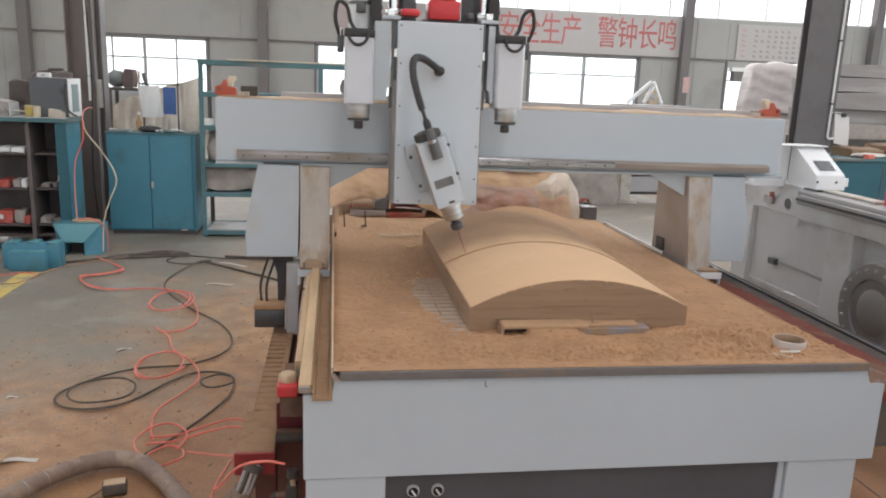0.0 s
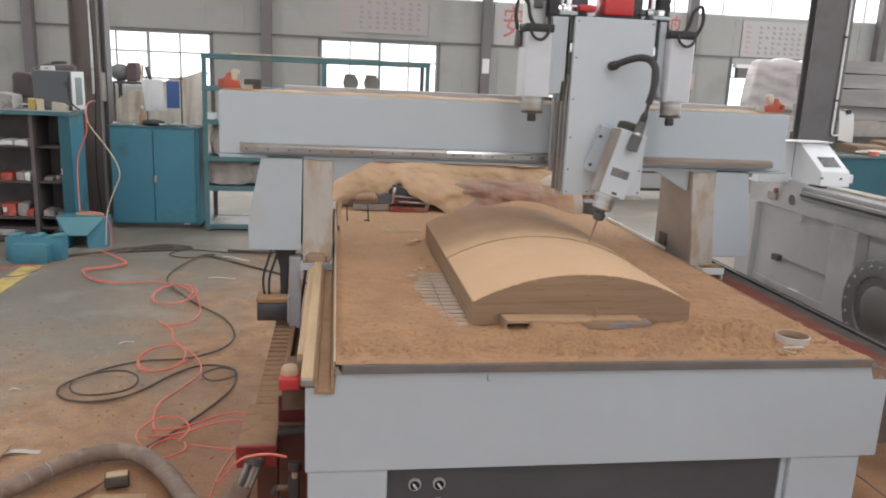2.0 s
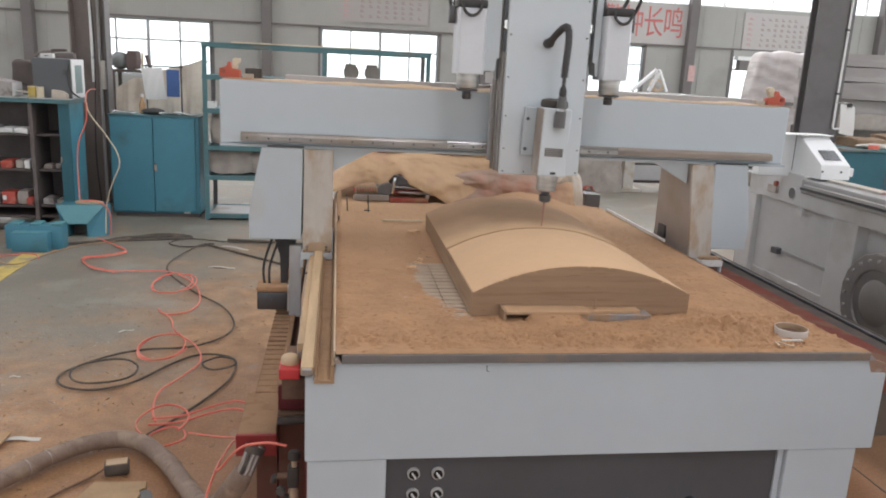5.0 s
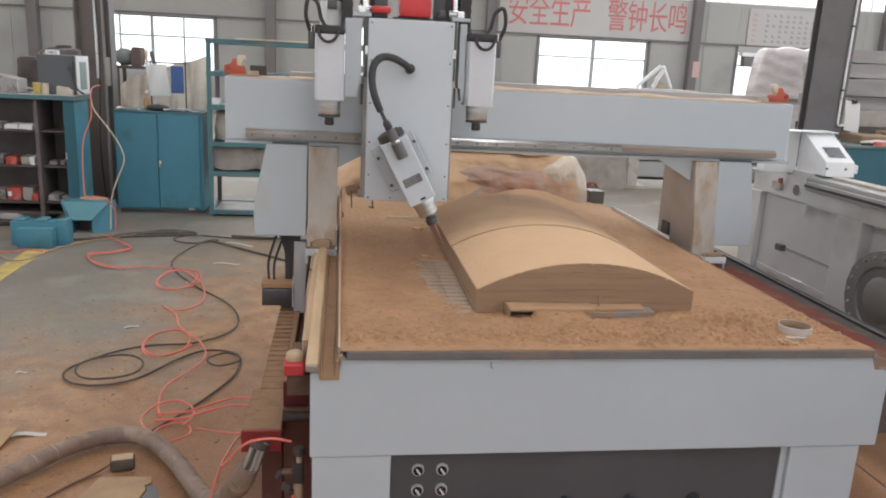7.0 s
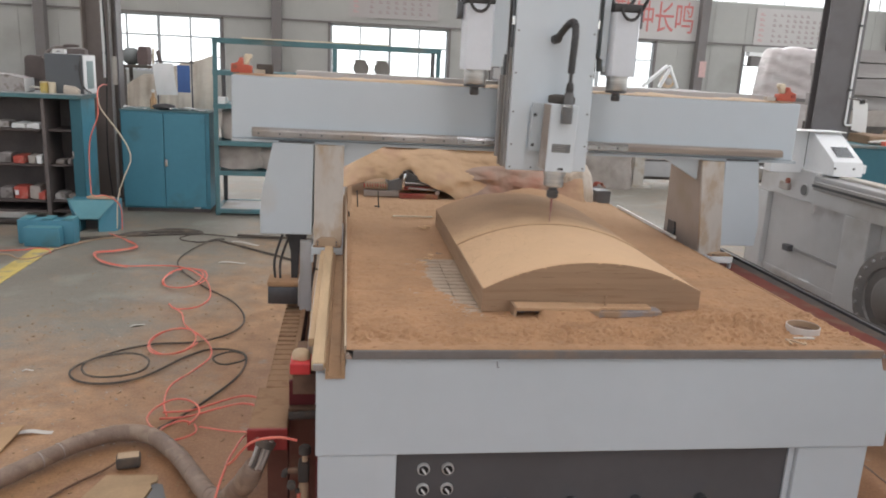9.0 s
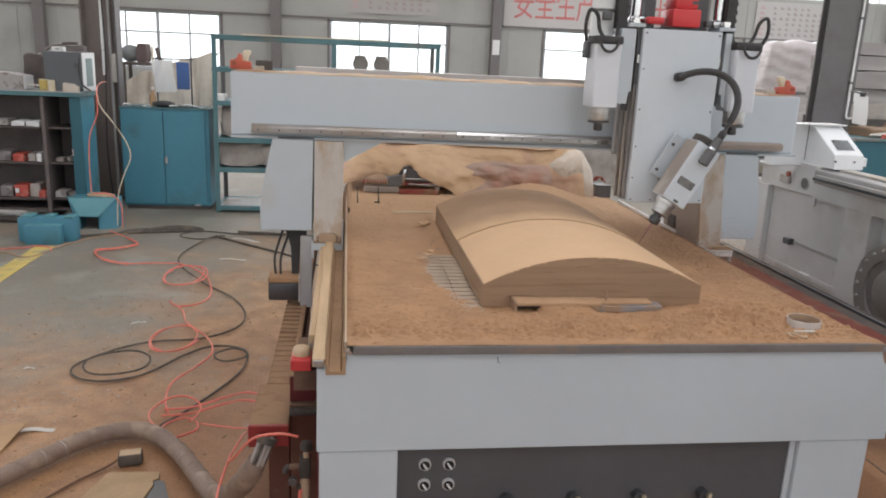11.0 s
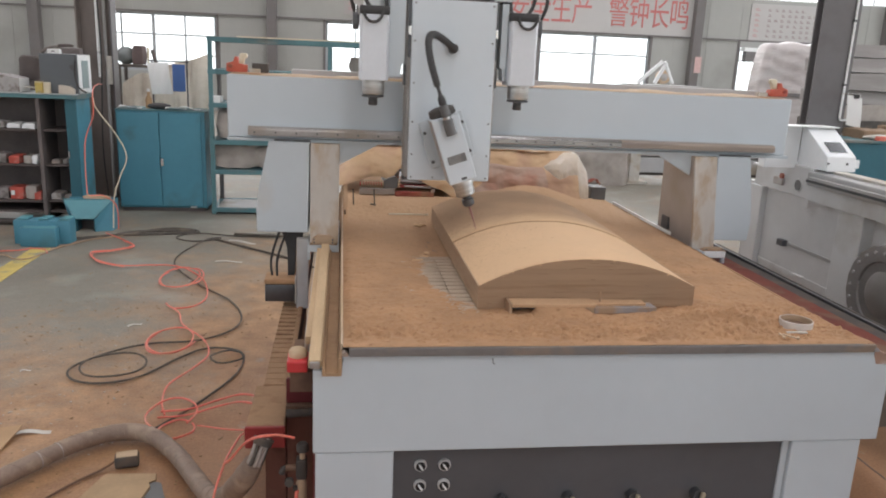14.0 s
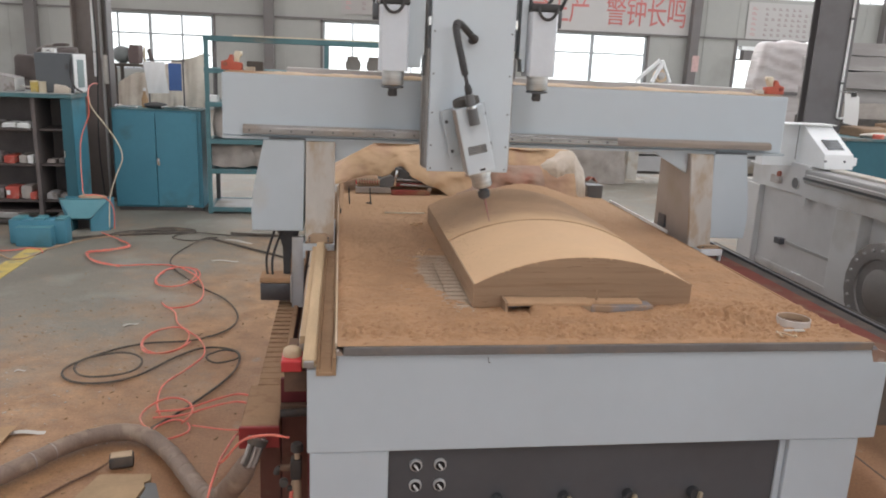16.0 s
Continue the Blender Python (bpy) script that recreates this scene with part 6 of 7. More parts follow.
def bench_cabinet():
    x0, x1, y0, y1 = -4.1, -2.31, 7.05, 7.44
    b = thing("shelf_cabinet", ((x0 + x1) / 2, 7.2, 0), "open teal shelf cabinet with dark shelves full of parts", "cabinet")
    part("top", box(x0 - 0.02, x1 + 0.018, y0 - 0.03, y1, 1.112, 1.148, 0.004), teal_rack, b, "teal worktop", smooth=False)
    part("top_sheet", box(x0 - 0.02, x1 + 0.02, y0 - 0.034, y1 - 0.002, 1.1485, 1.156), worn_sheet, b, "pale worn sheet on the worktop", smooth=False)
    part("back", box(x0, x1, y1 - 0.012, y1 - 0.0005, 0.05, 1.1115), shelf_dark, b, smooth=False)
    for a, c, m in ((x0, x0 + 0.03, shelf_dark), (-2.645, -2.615, shelf_dark), (x1 - 0.012, x1, teal_paint)):
        part("upright", box(a, c, y0, y1 - 0.0125, 0.02, 1.1115), m, b, smooth=False)
    part("stile", box(-2.40, x1 + 0.001, y0 - 0.006, y0 + 0.02, 0.02, 1.1115, 0.003), teal_shade, b, "dark teal front stile", smooth=False)
    part("latch", box(-2.398, -2.386, y0 - 0.012, y0 - 0.0065, 0.60, 0.66), steel, b, smooth=False)
    for z in (0.10, 0.195, 0.515, 0.825):
        part("shelf", box(x0 + 0.031, -2.656, y0 + 0.01, y1 - 0.0125, z, z + 0.018), shelf_black, b, smooth=False)
        part("shelf", box(-2.604, -2.402, y0 + 0.03, y1 - 0.0125, z, z + 0.018), shelf_black, b, smooth=False)
    items = (
        (-2.91, 0.843, 0.115, 0.048, 0.03, paper, "pale carton"), (-2.785, 0.843, 0.12, 0.05, 0.02, paper, "pale carton"),
        (-3.06, 0.843, 0.13, 0.06, 0.05, pale_carton, "grey carton"),
        (-2.925, 0.533, 0.10, 0.072, 0.03, parts_red, "red plastic bag of parts"), (-2.80, 0.533, 0.07, 0.075, 0.04, bag_mat, "part in dusty clear film"), (-2.722, 0.533, 0.055, 0.08, 0.02, paper, "white carton"),
        (-3.05, 0.533, 0.11, 0.09, 0.06, old_carton, "grey carton"), (-2.48, 0.533, 0.06, 0.05, 0.06, old_carton, "grey carton"), (-2.58, 0.533, 0.08, 0.04, 0.07, kraft_dark, "brown parts box"),
        (-2.935, 0.213, 0.12, 0.115, 0.03, parts_red, "red plastic bag of parts"), (-2.81, 0.213, 0.095, 0.12, 0.05, bag_mat, "part in dusty clear film"), (-2.728, 0.213, 0.068, 0.07, 0.02, parts_red, "red round parts box"),
        (-2.592, 0.213, 0.095, 0.065, 0.03, pale_carton, "pale carton"), (-3.06, 0.213, 0.11, 0.10, 0.05, old_carton, "grey carton"), (-2.49, 0.213, 0.07, 0.05, 0.08, kraft_dark, "brown parts box"))
    for x, z, w, hh, d, m, what in items:
        solo("parts_box", lumpy(grid_box(x, x + w, y0 + d, y0 + 0.22, z + 0.004, z + hh, 3), 0.008, 16, x, round_by=0.018), m, what + " on a dark shelf", "box", group="parts boxes", base=(x + w / 2, y0 + 0.12, z + 0.0005))
    solo("parts_label", box(-2.915, -2.885, y0 + 0.016, y0 + 0.02, 0.255, 0.295), paper, "white label on the red parts bag", "label", smooth=False)
    solo("dark_tube", tube(glide([(-3.05, y0 - 0.05, 0.03), (-2.75, y0 - 0.08, 0.035), (-2.55, y0 - 0.06, 0.03), (-2.40, y0 - 0.08, 0.03)], 6), 0.028, 10), oily_dark, "dark rubber tube lying at the cabinet foot", "tube", base=(-2.7, y0 - 0.06, 0.0))
    # on the worktop
    g = thing("control_box", (-2.42, 7.15, 1.1565), "blue-grey steel control box with a white framed side panel", "box")
    part("case", box(-2.595, -2.285, 7.08, 7.43, 1.157, 1.492, 0.006), case_grey, g, smooth=False)
    part("door_line", box(-2.300, -2.297, 7.0775, 7.0798, 1.165, 1.485), oily_dark, g, smooth=False)
    part("latch", box(-2.345, -2.315, 7.066, 7.0797, 1.36, 1.405, 0.003), dark_steel, g, smooth=False)
    part("side_panel", box(-2.2845, -2.278, 7.09, 7.42, 1.160, 1.488, 0.002), frame_white, g, "white framed side panel", smooth=False)
    part("panel_inset", box(-2.2778, -2.275, 7.17, 7.34, 1.20, 1.44), inset_teal, g, "grey-green inset strip", smooth=False)
    part("label_block", box(-2.53, -2.43, 7.1, 7.16, 1.4925, 1.532, 0.003), paper, g, smooth=False)
    part("label_slot", box(-2.495, -2.465, 7.096, 7.0998, 1.508, 1.516), connector_grey, g, smooth=False)
    part("cable", tube(glide([(-2.295, 7.07, 1.44), (-2.30, 7.05, 1.34), (-2.285, 7.04, 1.25), (-2.262, 7.06, 1.20), (-2.262, 7.2, 1.165)]), 0.007), black_rubber, g)
    t = thing("yellow_can", (-2.60, 7.06, 1.1565), "yellow can on the cabinet", "can")
    part("can", lathe([(0.034, 1.157), (0.034, 1.25), (0.030, 1.254)], (-2.60, 7.06), 20), yellow_paint, t)
    part("rim", lathe([(0.0348, 1.2465), (0.0352, 1.2505), (0.0348, 1.253)], (-2.60, 7.06), 20), cream, t)
    solo("grey_can", lathe([(0.03, 1.157), (0.03, 1.247), (0.027, 1.25)], (-2.535, 7.055), 18), cream, "dull cream tin can on the cabinet", "can")
    solo("spray_rod", rod((-2.72, 7.06, 1.205), (-2.637, 7.06, 1.20), 0.008, 8), dusty_paint, "pale rod lying against the can", "rod", base=(-2.68, 7.06, 1.157))
    solo("small_carton", lumpy(prism([(-2.435, 1.157), (-2.31, 1.157), (-2.308, 1.196), (-2.35, 1.222), (-2.432, 1.232)], "y", 7.018, 7.075, 0.004), 0.003, 12), carton_cream, "dented cream carton on the cabinet", "carton", base=(-2.37, 7.04, 1.157))
    c = thing("white_case", (-2.85, 7.12, 1.1565), "grey-white plastic case with a sloping lid on the cabinet", "case")
    part("body", prism([(-3.05, 1.157), (-2.765, 1.157), (-2.77, 1.275), (-2.90, 1.30), (-3.05, 1.305)], "y", 7.06, 7.28, 0.006), pale_carton, c, smooth=False)
    part("end_face", box(-2.7645, -2.758, 7.065, 7.27, 1.160, 1.272, 0.002), paper, c, smooth=False)
    # dark machinery between the cabinet and the column
    p = thing("pump_unit", (-2.7, 7.75, 0), "dark pump unit on the floor behind the cabinet", "pump")
    part("frame", box(-3.05, -2.70, 7.6, 7.9, 0, 1.25, 0.01), shelf_dark, p, smooth=False)
    part("motor", lumpy(grid_box(-2.97, -2.79, 7.58, 7.85, 1.2505, 1.46, 5), 0.02, 7, 1, round_by=0.05), shelf_black, p, "dark brown motor")
    part("pipe", tube(glide([(-2.80, 7.62, 1.44), (-2.74, 7.60, 1.51), (-2.66, 7.6, 1.545), (-2.58, 7.6, 1.55)], 6), 0.012, 10), brown_column_paint, p)
    part("flap", lumpy(grid_box(-2.62, -2.40, 7.56, 7.66, 1.49, 1.545, 4), 0.018, 9, 2, round_by=0.02), shelf_dark, p, "dusty brown flap")
    part("flap_edge", lumpy(grid_box(-2.60, -2.47, 7.57, 7.62, 1.55, 1.575, 3), 0.008, 9, 5, round_by=0.01), shelf_black, p)


def hopper_and_boxes():
    h = thing("sheet_hopper", (-2.18, 6.85, 0), "teal sheet-metal hopper lying on the floor", "hopper")
    # a chute face sloping down to a square spout, with folded cheeks on both sides
    tl, tr, bl, br = (-2.405, 6.86, 0.255), (-2.0, 6.86, 0.262), (-2.288, 6.755, 0.115), (-2.128, 6.755, 0.115)
    def sheet_of(*pts):
        bm = fresh()
        bm.faces.new([bm.verts.new(p) for p in pts])
        return thick(bm, 0.004)
    # chute face and rim lighter, cheeks darker: the light is put into the teals
    part("chute_face", sheet_of(tl, tr, br, bl), teal_light, h, "sloping chute face in a lighter teal, as if lit from above", smooth=False)
    part("cheek", sheet_of((-2.405, 6.862, 0.25), (-2.29, 6.757, 0.11), (-2.29, 6.757, 0.0), (-2.355, 6.862, 0.06)), teal_paint, h, smooth=False)
    part("cheek", sheet_of((-2.0, 6.862, 0.257), (-2.126, 6.757, 0.11), (-2.126, 6.757, 0.0), (-1.995, 6.81, 0.0)), teal_paint, h, smooth=False)
    part("side_sheet", sheet_of((-1.997, 6.864, 0.257), (-1.993, 6.812, 0.0), (-1.993, 7.0, 0.0), (-1.997, 7.0, 0.262)), teal_paint, h, smooth=False)
    part("back_sheet", sheet_of((-2.405, 7.0, 0.262), (-1.999, 7.0, 0.264), (-1.995, 7.0, 0.0), (-2.35, 7.0, 0.0)), teal_paint, h, smooth=False)
    sp = fresh()
    box(-2.286, -2.280, 6.76, 6.99, 0.0, 0.11, bm=sp)
    box(-2.136, -2.130, 6.76, 6.99, 0.0, 0.11, bm=sp)
    box(-2.2798, -2.1362, 6.76, 6.99, 0.104, 0.11, bm=sp)
    # darker teal and a dark plate behind stand in for shade in the spout
    part("spout", sp, teal_shade, h, "square spout, dark inside", smooth=False)
    part("inside", box(-2.2795, -2.1365, 6.90, 6.91, 0.0, 0.1035), shelf_dark, h, smooth=False)
    part("rim", box(-2.41, -1.995, 6.855, 6.868, 0.2625, 0.270, 0.002), teal_light, h, smooth=False)
    solo("dust_lump", lumpy(ball((-2.15, 6.93, 0.268), (0.12, 0.05, 0.03)), 0.01, 15), foot_tan, "heap of pale dust in the hopper", "dust", base=(-2.15, 6.93, 0.25))
    b = thing("teal_casting", (-2.38, 6.35, 0), "teal painted machine casting on the floor", "casting")
    part("block", box(-2.605, -2.175, 6.29, 6.43, 0.0, 0.195, 0.008), teal_paint, b)
    # lugs and step top in lighter teal, top light put into the colour
    for x in (-2.535, -2.375, -2.215):
        part("lug", box(x - 0.04, x + 0.04, 6.29, 6.42, 0.1955, 0.213, 0.006), teal_light, b)
    part("step", box(-2.525, -2.255, 6.19, 6.2895, 0.0, 0.150, 0.008), teal_paint, b)
    part("step_top", box(-2.522, -2.258, 6.193, 6.289, 0.1505, 0.154, 0.001), teal_light, b, smooth=False)


def floor_hoses():
    def flat(pts, z):
        return glide([(x, y, z) for x, y in pts], 10)
    def ring(cx, cy, rx, ry, z, turns=1.0, start=0.0, drift=0.0):
        n = int(34 * turns)
        return [(cx + (rx + drift * i / n) * math.cos(start + i * math.tau * turns / n), cy + (ry + drift * i / n) * math.sin(start + i * math.tau * turns / n), z + 0.003 * math.sin(i * 0.6)) for i in range(n + 1)]
    k = thing("black_cable", (-0.95, 4.4, 0), "black rubber power cable lying in loops on the floor", "cable")
    main = flat([(-0.54, 6.59), (-0.92, 6.61), (-1.27, 6.70), (-1.40, 6.52), (-1.22, 6.40), (-1.03, 6.52), (-1.15, 6.44), (-1.26, 5.77), (-0.99, 5.18), (-0.72, 4.80), (-0.60, 4.47), (-0.63, 4.23), (-0.79, 4.07), (-1.02, 4.03), (-1.19, 3.92), (-1.33, 3.71), (-1.28, 3.56), (-1.13, 3.51), (-0.97, 3.59), (-0.83, 3.83), (-0.72, 3.95), (-0.59, 3.94), (-0.51, 3.84), (-0.52, 3.59), (-0.65, 3.26), (-0.78, 3.03)], 0.012)
    part("cable", tube(main, 0.0055), cable_dusty, k)
    part("loop", tube(ring(-1.13, 3.71, 0.155, 0.155, 0.024, 1.0, 0.6), 0.0053), cable_dusty, k)
    part("loop", tube(ring(-0.59, 3.80, 0.082, 0.082, 0.024, 1.0, 1.0), 0.005), cable_dusty, k)
    part("lead", tube(flat([(-2.4, 6.35), (-1.86, 6.62), (-1.60, 6.84), (-1.40, 6.86), (-1.26, 6.74), (-1.6, 6.66), (-1.9, 6.60), (-1.75, 6.74), (-1.3, 6.80)], 0.012), 0.011), cable_dusty, k)
    part("lead", tube(flat([(-1.10, 6.52), (-0.73, 6.17), (-0.44, 5.90), (-0.2, 5.6)], 0.01), 0.009), cable_dusty, k)
    part("lead", tube(flat([(-0.93, 6.62), (-0.5, 6.55), (-0.12, 6.45), (0.3, 6.4)], 0.028), 0.011), cable_dusty, k)

    part("thin_lead", tube(flat([(-2.75, 5.85), (-2.55, 5.915), (-2.42, 5.80), (-2.33, 5.80), (-2.28, 5.93), (-2.24, 6.13), (-2.06, 6.44), (-1.85, 6.58)], 0.008), 0.006), foot_tan, k, "thin brown lead")
    part("thin_lead", tube(flat([(-2.75, 6.0), (-2.49, 6.055), (-2.41, 6.12), (-2.30, 6.08), (-2.25, 5.98)], 0.008), 0.005), hose_red, k, "thin red lead")

    r = thing("air_hose", (-1.0, 4.6, 0), "orange-red coiled plastic air hose on the dusty floor", "hose")
    run = flat([(-2.0, 6.62), (-1.80, 6.39), (-1.67, 6.19), (-1.78, 6.04), (-1.92, 5.96), (-1.80, 5.72), (-1.58, 5.58), (-1.39, 5.60), (-1.18, 5.56), (-0.97, 5.26), (-0.87, 4.88), (-0.90, 4.66), (-1.02, 4.60), (-1.09, 4.70)], 0.022)
    part("hose", tube(run, 0.0053), hose_red, r)
    part("coil", tube(ring(-1.12, 5.26, 0.125, 0.24, 0.03, 1.1, 2.0, 0.01), 0.0047), hose_red, r)
    part("hose", tube(flat([(-1.04, 4.62), (-0.97, 4.50), (-0.91, 4.30), (-0.75, 4.05), (-0.69, 3.83), (-0.74, 3.64), (-0.81, 3.46), (-0.80, 3.27), (-0.76, 3.14)], 0.024), 0.0047), hose_red, r)
    # a second strand lies along parts of the coils
    part("coil", tube(ring(-1.105, 5.27, 0.135, 0.235, 0.026, 0.8, 2.6, 0.008), 0.0045), hose_red, r)
    part("coil", tube(ring(-0.915, 4.045, 0.126, 0.195, 0.026, 0.75, 1.4), 0.0045), hose_red, r)
    part("hose", tube(flat([(-1.785, 6.355), (-1.655, 6.17), (-1.765, 6.02), (-1.90, 5.935), (-1.785, 5.69), (-1.57, 5.55)], 0.02), 0.0048), hose_red, r)
    part("coil", tube(ring(-0.925, 4.03, 0.118, 0.20, 0.03, 1.0, 0.5), 0.0047), hose_red, r)
    part("coil", tube(ring(-0.73, 3.14, 0.105, 0.15, 0.03, 0.8, 5.6), 0.0047), hose_red, r)
    part("coil", tube(ring(-0.68, 2.99, 0.072, 0.08, 0.03, 0.95, 1.0), 0.0047), hose_red, r)
    for j, (a, b) in enumerate(((3.12, 3.20), (3.18, 3.28))):
        part("hose", tube(glide([(-0.78, a - 0.02, 0.03), (-0.66, a, 0.03), (-0.54, (a + b) / 2 + 0.02, 0.04), (-0.44, b, 0.05), (-0.34, b - 0.05, 0.05)]), 0.005), hose_red, r)
    part("hose", tube(glide([(-0.60, 3.02, 0.03), (-0.46, 2.92, 0.06), (-0.36, 2.75, 0.14), (-0.34, 2.4, 0.30), (-0.345, 2.12, 0.37), (-0.31, 1.98, 0.45), (-0.25, 1.92, 0.54), (-0.18, 1.90, 0.565), (-0.125, 1.90, 0.555)]), 0.0036), hose_red, r)
    part("hose", tube(glide([(-0.345, 2.12, 0.37), (-0.365, 2.0, 0.30), (-0.33, 1.93, 0.2), (-0.25, 1.9, 0.12), (-0.22, 1.95, 0.05)]), 0.0038), hose_red, r)

    # lines hanging down the column
    d = thing("hanging_air_line", (-2.03, 6.9, 0), "red hose and cream cable hanging beside the column", "hose")
    part("red_line", tube(glide([(-2.397, 8.12, 1.200), (-2.278, 7.60, 1.223), (-2.137, 7.00, 1.220), (-2.016, 6.56, 1.174), (-2.017, 6.56, 1.084), (-2.026, 6.56, 1.001), (-2.088, 6.56, 0.843), (-2.108, 6.56, 0.681), (-2.103, 6.54, 0.449), (-2.084, 6.52, 0.367), (-1.994, 6.60, 0.349), (-1.906, 6.64, 0.255), (-1.90, 6.64, 0.05)]), 0.0054), hose_red, d)
    part("cream_line", tube(glide([(-2.012, 6.56, 1.161), (-2.009, 6.58, 1.096), (-1.976, 6.60, 1.027), (-1.900, 6.62, 0.912), (-1.824, 6.64, 0.770), (-1.803, 6.64, 0.652), (-1.861, 6.64, 0.508), (-1.921, 6.64, 0.323), (-1.937, 6.63, 0.066)]), 0.0055), cream, d)

    # thick wrapped hose in the foreground, rising to the cable tray
    h = thing("wrapped_hose", (-0.8, 2.8, 0), "thick cable hose wound in grey-brown plastic wrap", "hose")
    path = glide([(-1.55, 2.30, 0.046), (-1.30, 2.50, 0.046), (-1.13, 2.73, 0.046), (-1.02, 2.87, 0.046), (-0.90, 2.94, 0.046), (-0.77, 2.91, 0.05), (-0.64, 2.76, 0.05), (-0.54, 2.58, 0.06), (-0.45, 2.38, 0.10), (-0.37, 2.18, 0.20), (-0.30, 2.04, 0.33), (-0.262, 1.972, 0.41), (-0.243, 1.955, 0.455)], 12)
    rad = [(0.0335 + 0.0016 * fbm(i * 0.31, 2.0) + 0.0022 * fbm(i * 0.09, 5.0)) * (1 - 0.22 * max(0.0, (i - len(path) + 16) / 16)) for i in range(len(path))]
    part("wrap", tube(path, 0.04, 18, None, rad), hose_wrap, h)
    # spiral of wrapping tape
    tape = []
    for i, p in enumerate(path[:-1]):
        w = (path[i + 1] - p).normalized()
        s = w.orthogonal().normalized()
        for q in range(3):
            a = (i * 3 + q) * 0.42
            tape.append(p.lerp(path[i + 1], q / 3) + (s * math.cos(a) + w.cross(s) * math.sin(a)) * (rad[i] + 0.0008))
    part("tape", tube(tape, 0.0007, 5), hose_wrap, h, "spiral tape")
    for at, d in ((24, 0.0025), (29, 0.0018)):
        w = (path[at + 1] - path[at - 1]).normalized()
        part("white_tie", rod(path[at] - w * d, path[at] + w * d, rad[at] + 0.0010, 18), side_dust, h, "worn pale tape band")
    part("collar", rod((-0.219, 1.958, 0.505), (-0.213, 1.964, 0.522), 0.026, 20, 0.029), dusty_black, h, "black hose collar")
    for j in range(9):
        a = j * math.tau / 9
        o = Vector((math.cos(a) * 0.019, math.sin(a) * 0.012, 0))
        part("wire", tube(glide([Vector((-0.285, 2.01, 0.36)) + o, Vector((-0.262, 1.97, 0.41)) + o * 1.2, Vector((-0.235, 1.95, 0.465)) + o, Vector((-0.215, 1.97, 0.52)) + o]), 0.0052, 6), side_dust if j % 3 else dusty_black, h)

    a = thing("power_adapter", (-0.85, 2.83, 0), "small dark power adapter with its lead on the floor", "adapter")
    part("case", slab(pose(-0.815, 2.755, 0.027, 0, 0, 12), 0.088, 0.058, 0.046, 0.009), dusty_black, a)
    part("label", slab(pose(-0.815, 2.755, 0.0507, 0, 0, 12), 0.076, 0.046, 0.001), foot_pale, a, smooth=False)
    part("lead", tube(glide([(-0.858, 2.745, 0.025), (-0.90, 2.71, 0.01), (-0.99, 2.60, 0.008), (-1.12, 2.38, 0.008)]), 0.0045), tray_shade, a)


def floor_scraps():
    solo("floor_joint", box(2.190, 2.197, 0.6, 3.1, 0.0, 0.0015), shelf_black, "thin dark joint in the concrete floor", "floor joint", kind="structure", smooth=False)
    b = thing("board_offcut", (-0.78, 2.6, 0), "dusty plywood offcut with a grey strip on the floor", "offcut")
    part("board", prism([(-0.94, 2.42), (-0.872, 2.668), (-0.685, 2.662), (-0.678, 2.618), (-0.700, 2.60), (-0.688, 2.575), (-0.715, 2.40), (-0.80, 2.33)], "z", 0.0, 0.018, 0.002), bare_dusty, b, smooth=False)
    part("strip", prism([(-0.683, 2.61), (-0.655, 2.60), (-0.60, 2.44), (-0.60, 2.33), (-0.71, 2.38), (-0.684, 2.57), (-0.695, 2.595)], "z", 0.0005, 0.014), connector_grey, b, "dark grey metal strip", smooth=False)
    solo("cardboard_scrap", thick(sheet(6, 6, lambda u, v: (-1.52 + 0.19 * u + 0.02 * v, 2.86 + 0.2 * v, 0.008 + 0.02 * u * v)), 0.004), cardboard, "torn cardboard piece on the floor", "offcut")
    rng = random.Random(21)
    for x, y, w, d, a in ((-1.26, 3.04, 0.13, 0.03, 5), (-1.19, 4.35, 0.09, 0.018, 40), (-0.86, 5.78, 0.20, 0.03, 0), (-0.84, 6.42, 0.26, 0.04, -25), (-1.03, 5.25, 0.06, 0.015, 20), (-1.54, 3.69, 0.05, 0.014, 30)):
        solo("paper_scrap", thick(sheet(5, 3, lambda u, v: tuple(Matrix.Rotation(radians(a), 3, "Z") @ Vector(((u - 0.5) * w, (v - 0.5) * d, 0.006 + 0.006 * math.sin(5 * u)))+ Vector((x, y, 0)))), 0.001), litter, "scrap of white paper or film on the floor", "litter", group="floor litter")
    # curls and crumbs of wood
    bm = fresh()
    for i in range(420):
        x, y = rng.uniform(-1.9, -0.25), 2.4 + 3.2 * rng.random() ** 1.5
        s = rng.uniform(0.003, 0.007)
        slab(pose(x, y, s * 0.3, rng.uniform(-20, 20), rng.uniform(-20, 20), rng.uniform(0, 180)), s * rng.uniform(1, 3), s, s * 0.5, bm=bm)
    flakes = fresh()
    for i in range(150):
        x, y = rng.uniform(-2.1, -0.9), rng.uniform(2.7, 4.3)
        f = rng.uniform(0.003, 0.009)
        slab(pose(x, y, f * 0.2, rng.uniform(-15, 15), rng.uniform(-15, 15), rng.uniform(0, 180)), f * rng.uniform(1, 2.5), f, f * 0.3, bm=flakes)
    tagged(solo("pale_flakes", flakes, flake_mat, "pale chips and flakes scattered on the floor", "litter", kind="stuff", smooth=False))
    tagged(solo("sawdust_crumbs", bm, floor_dust, "brown wood crumbs scattered over the floor", "sawdust", kind="stuff", smooth=False))


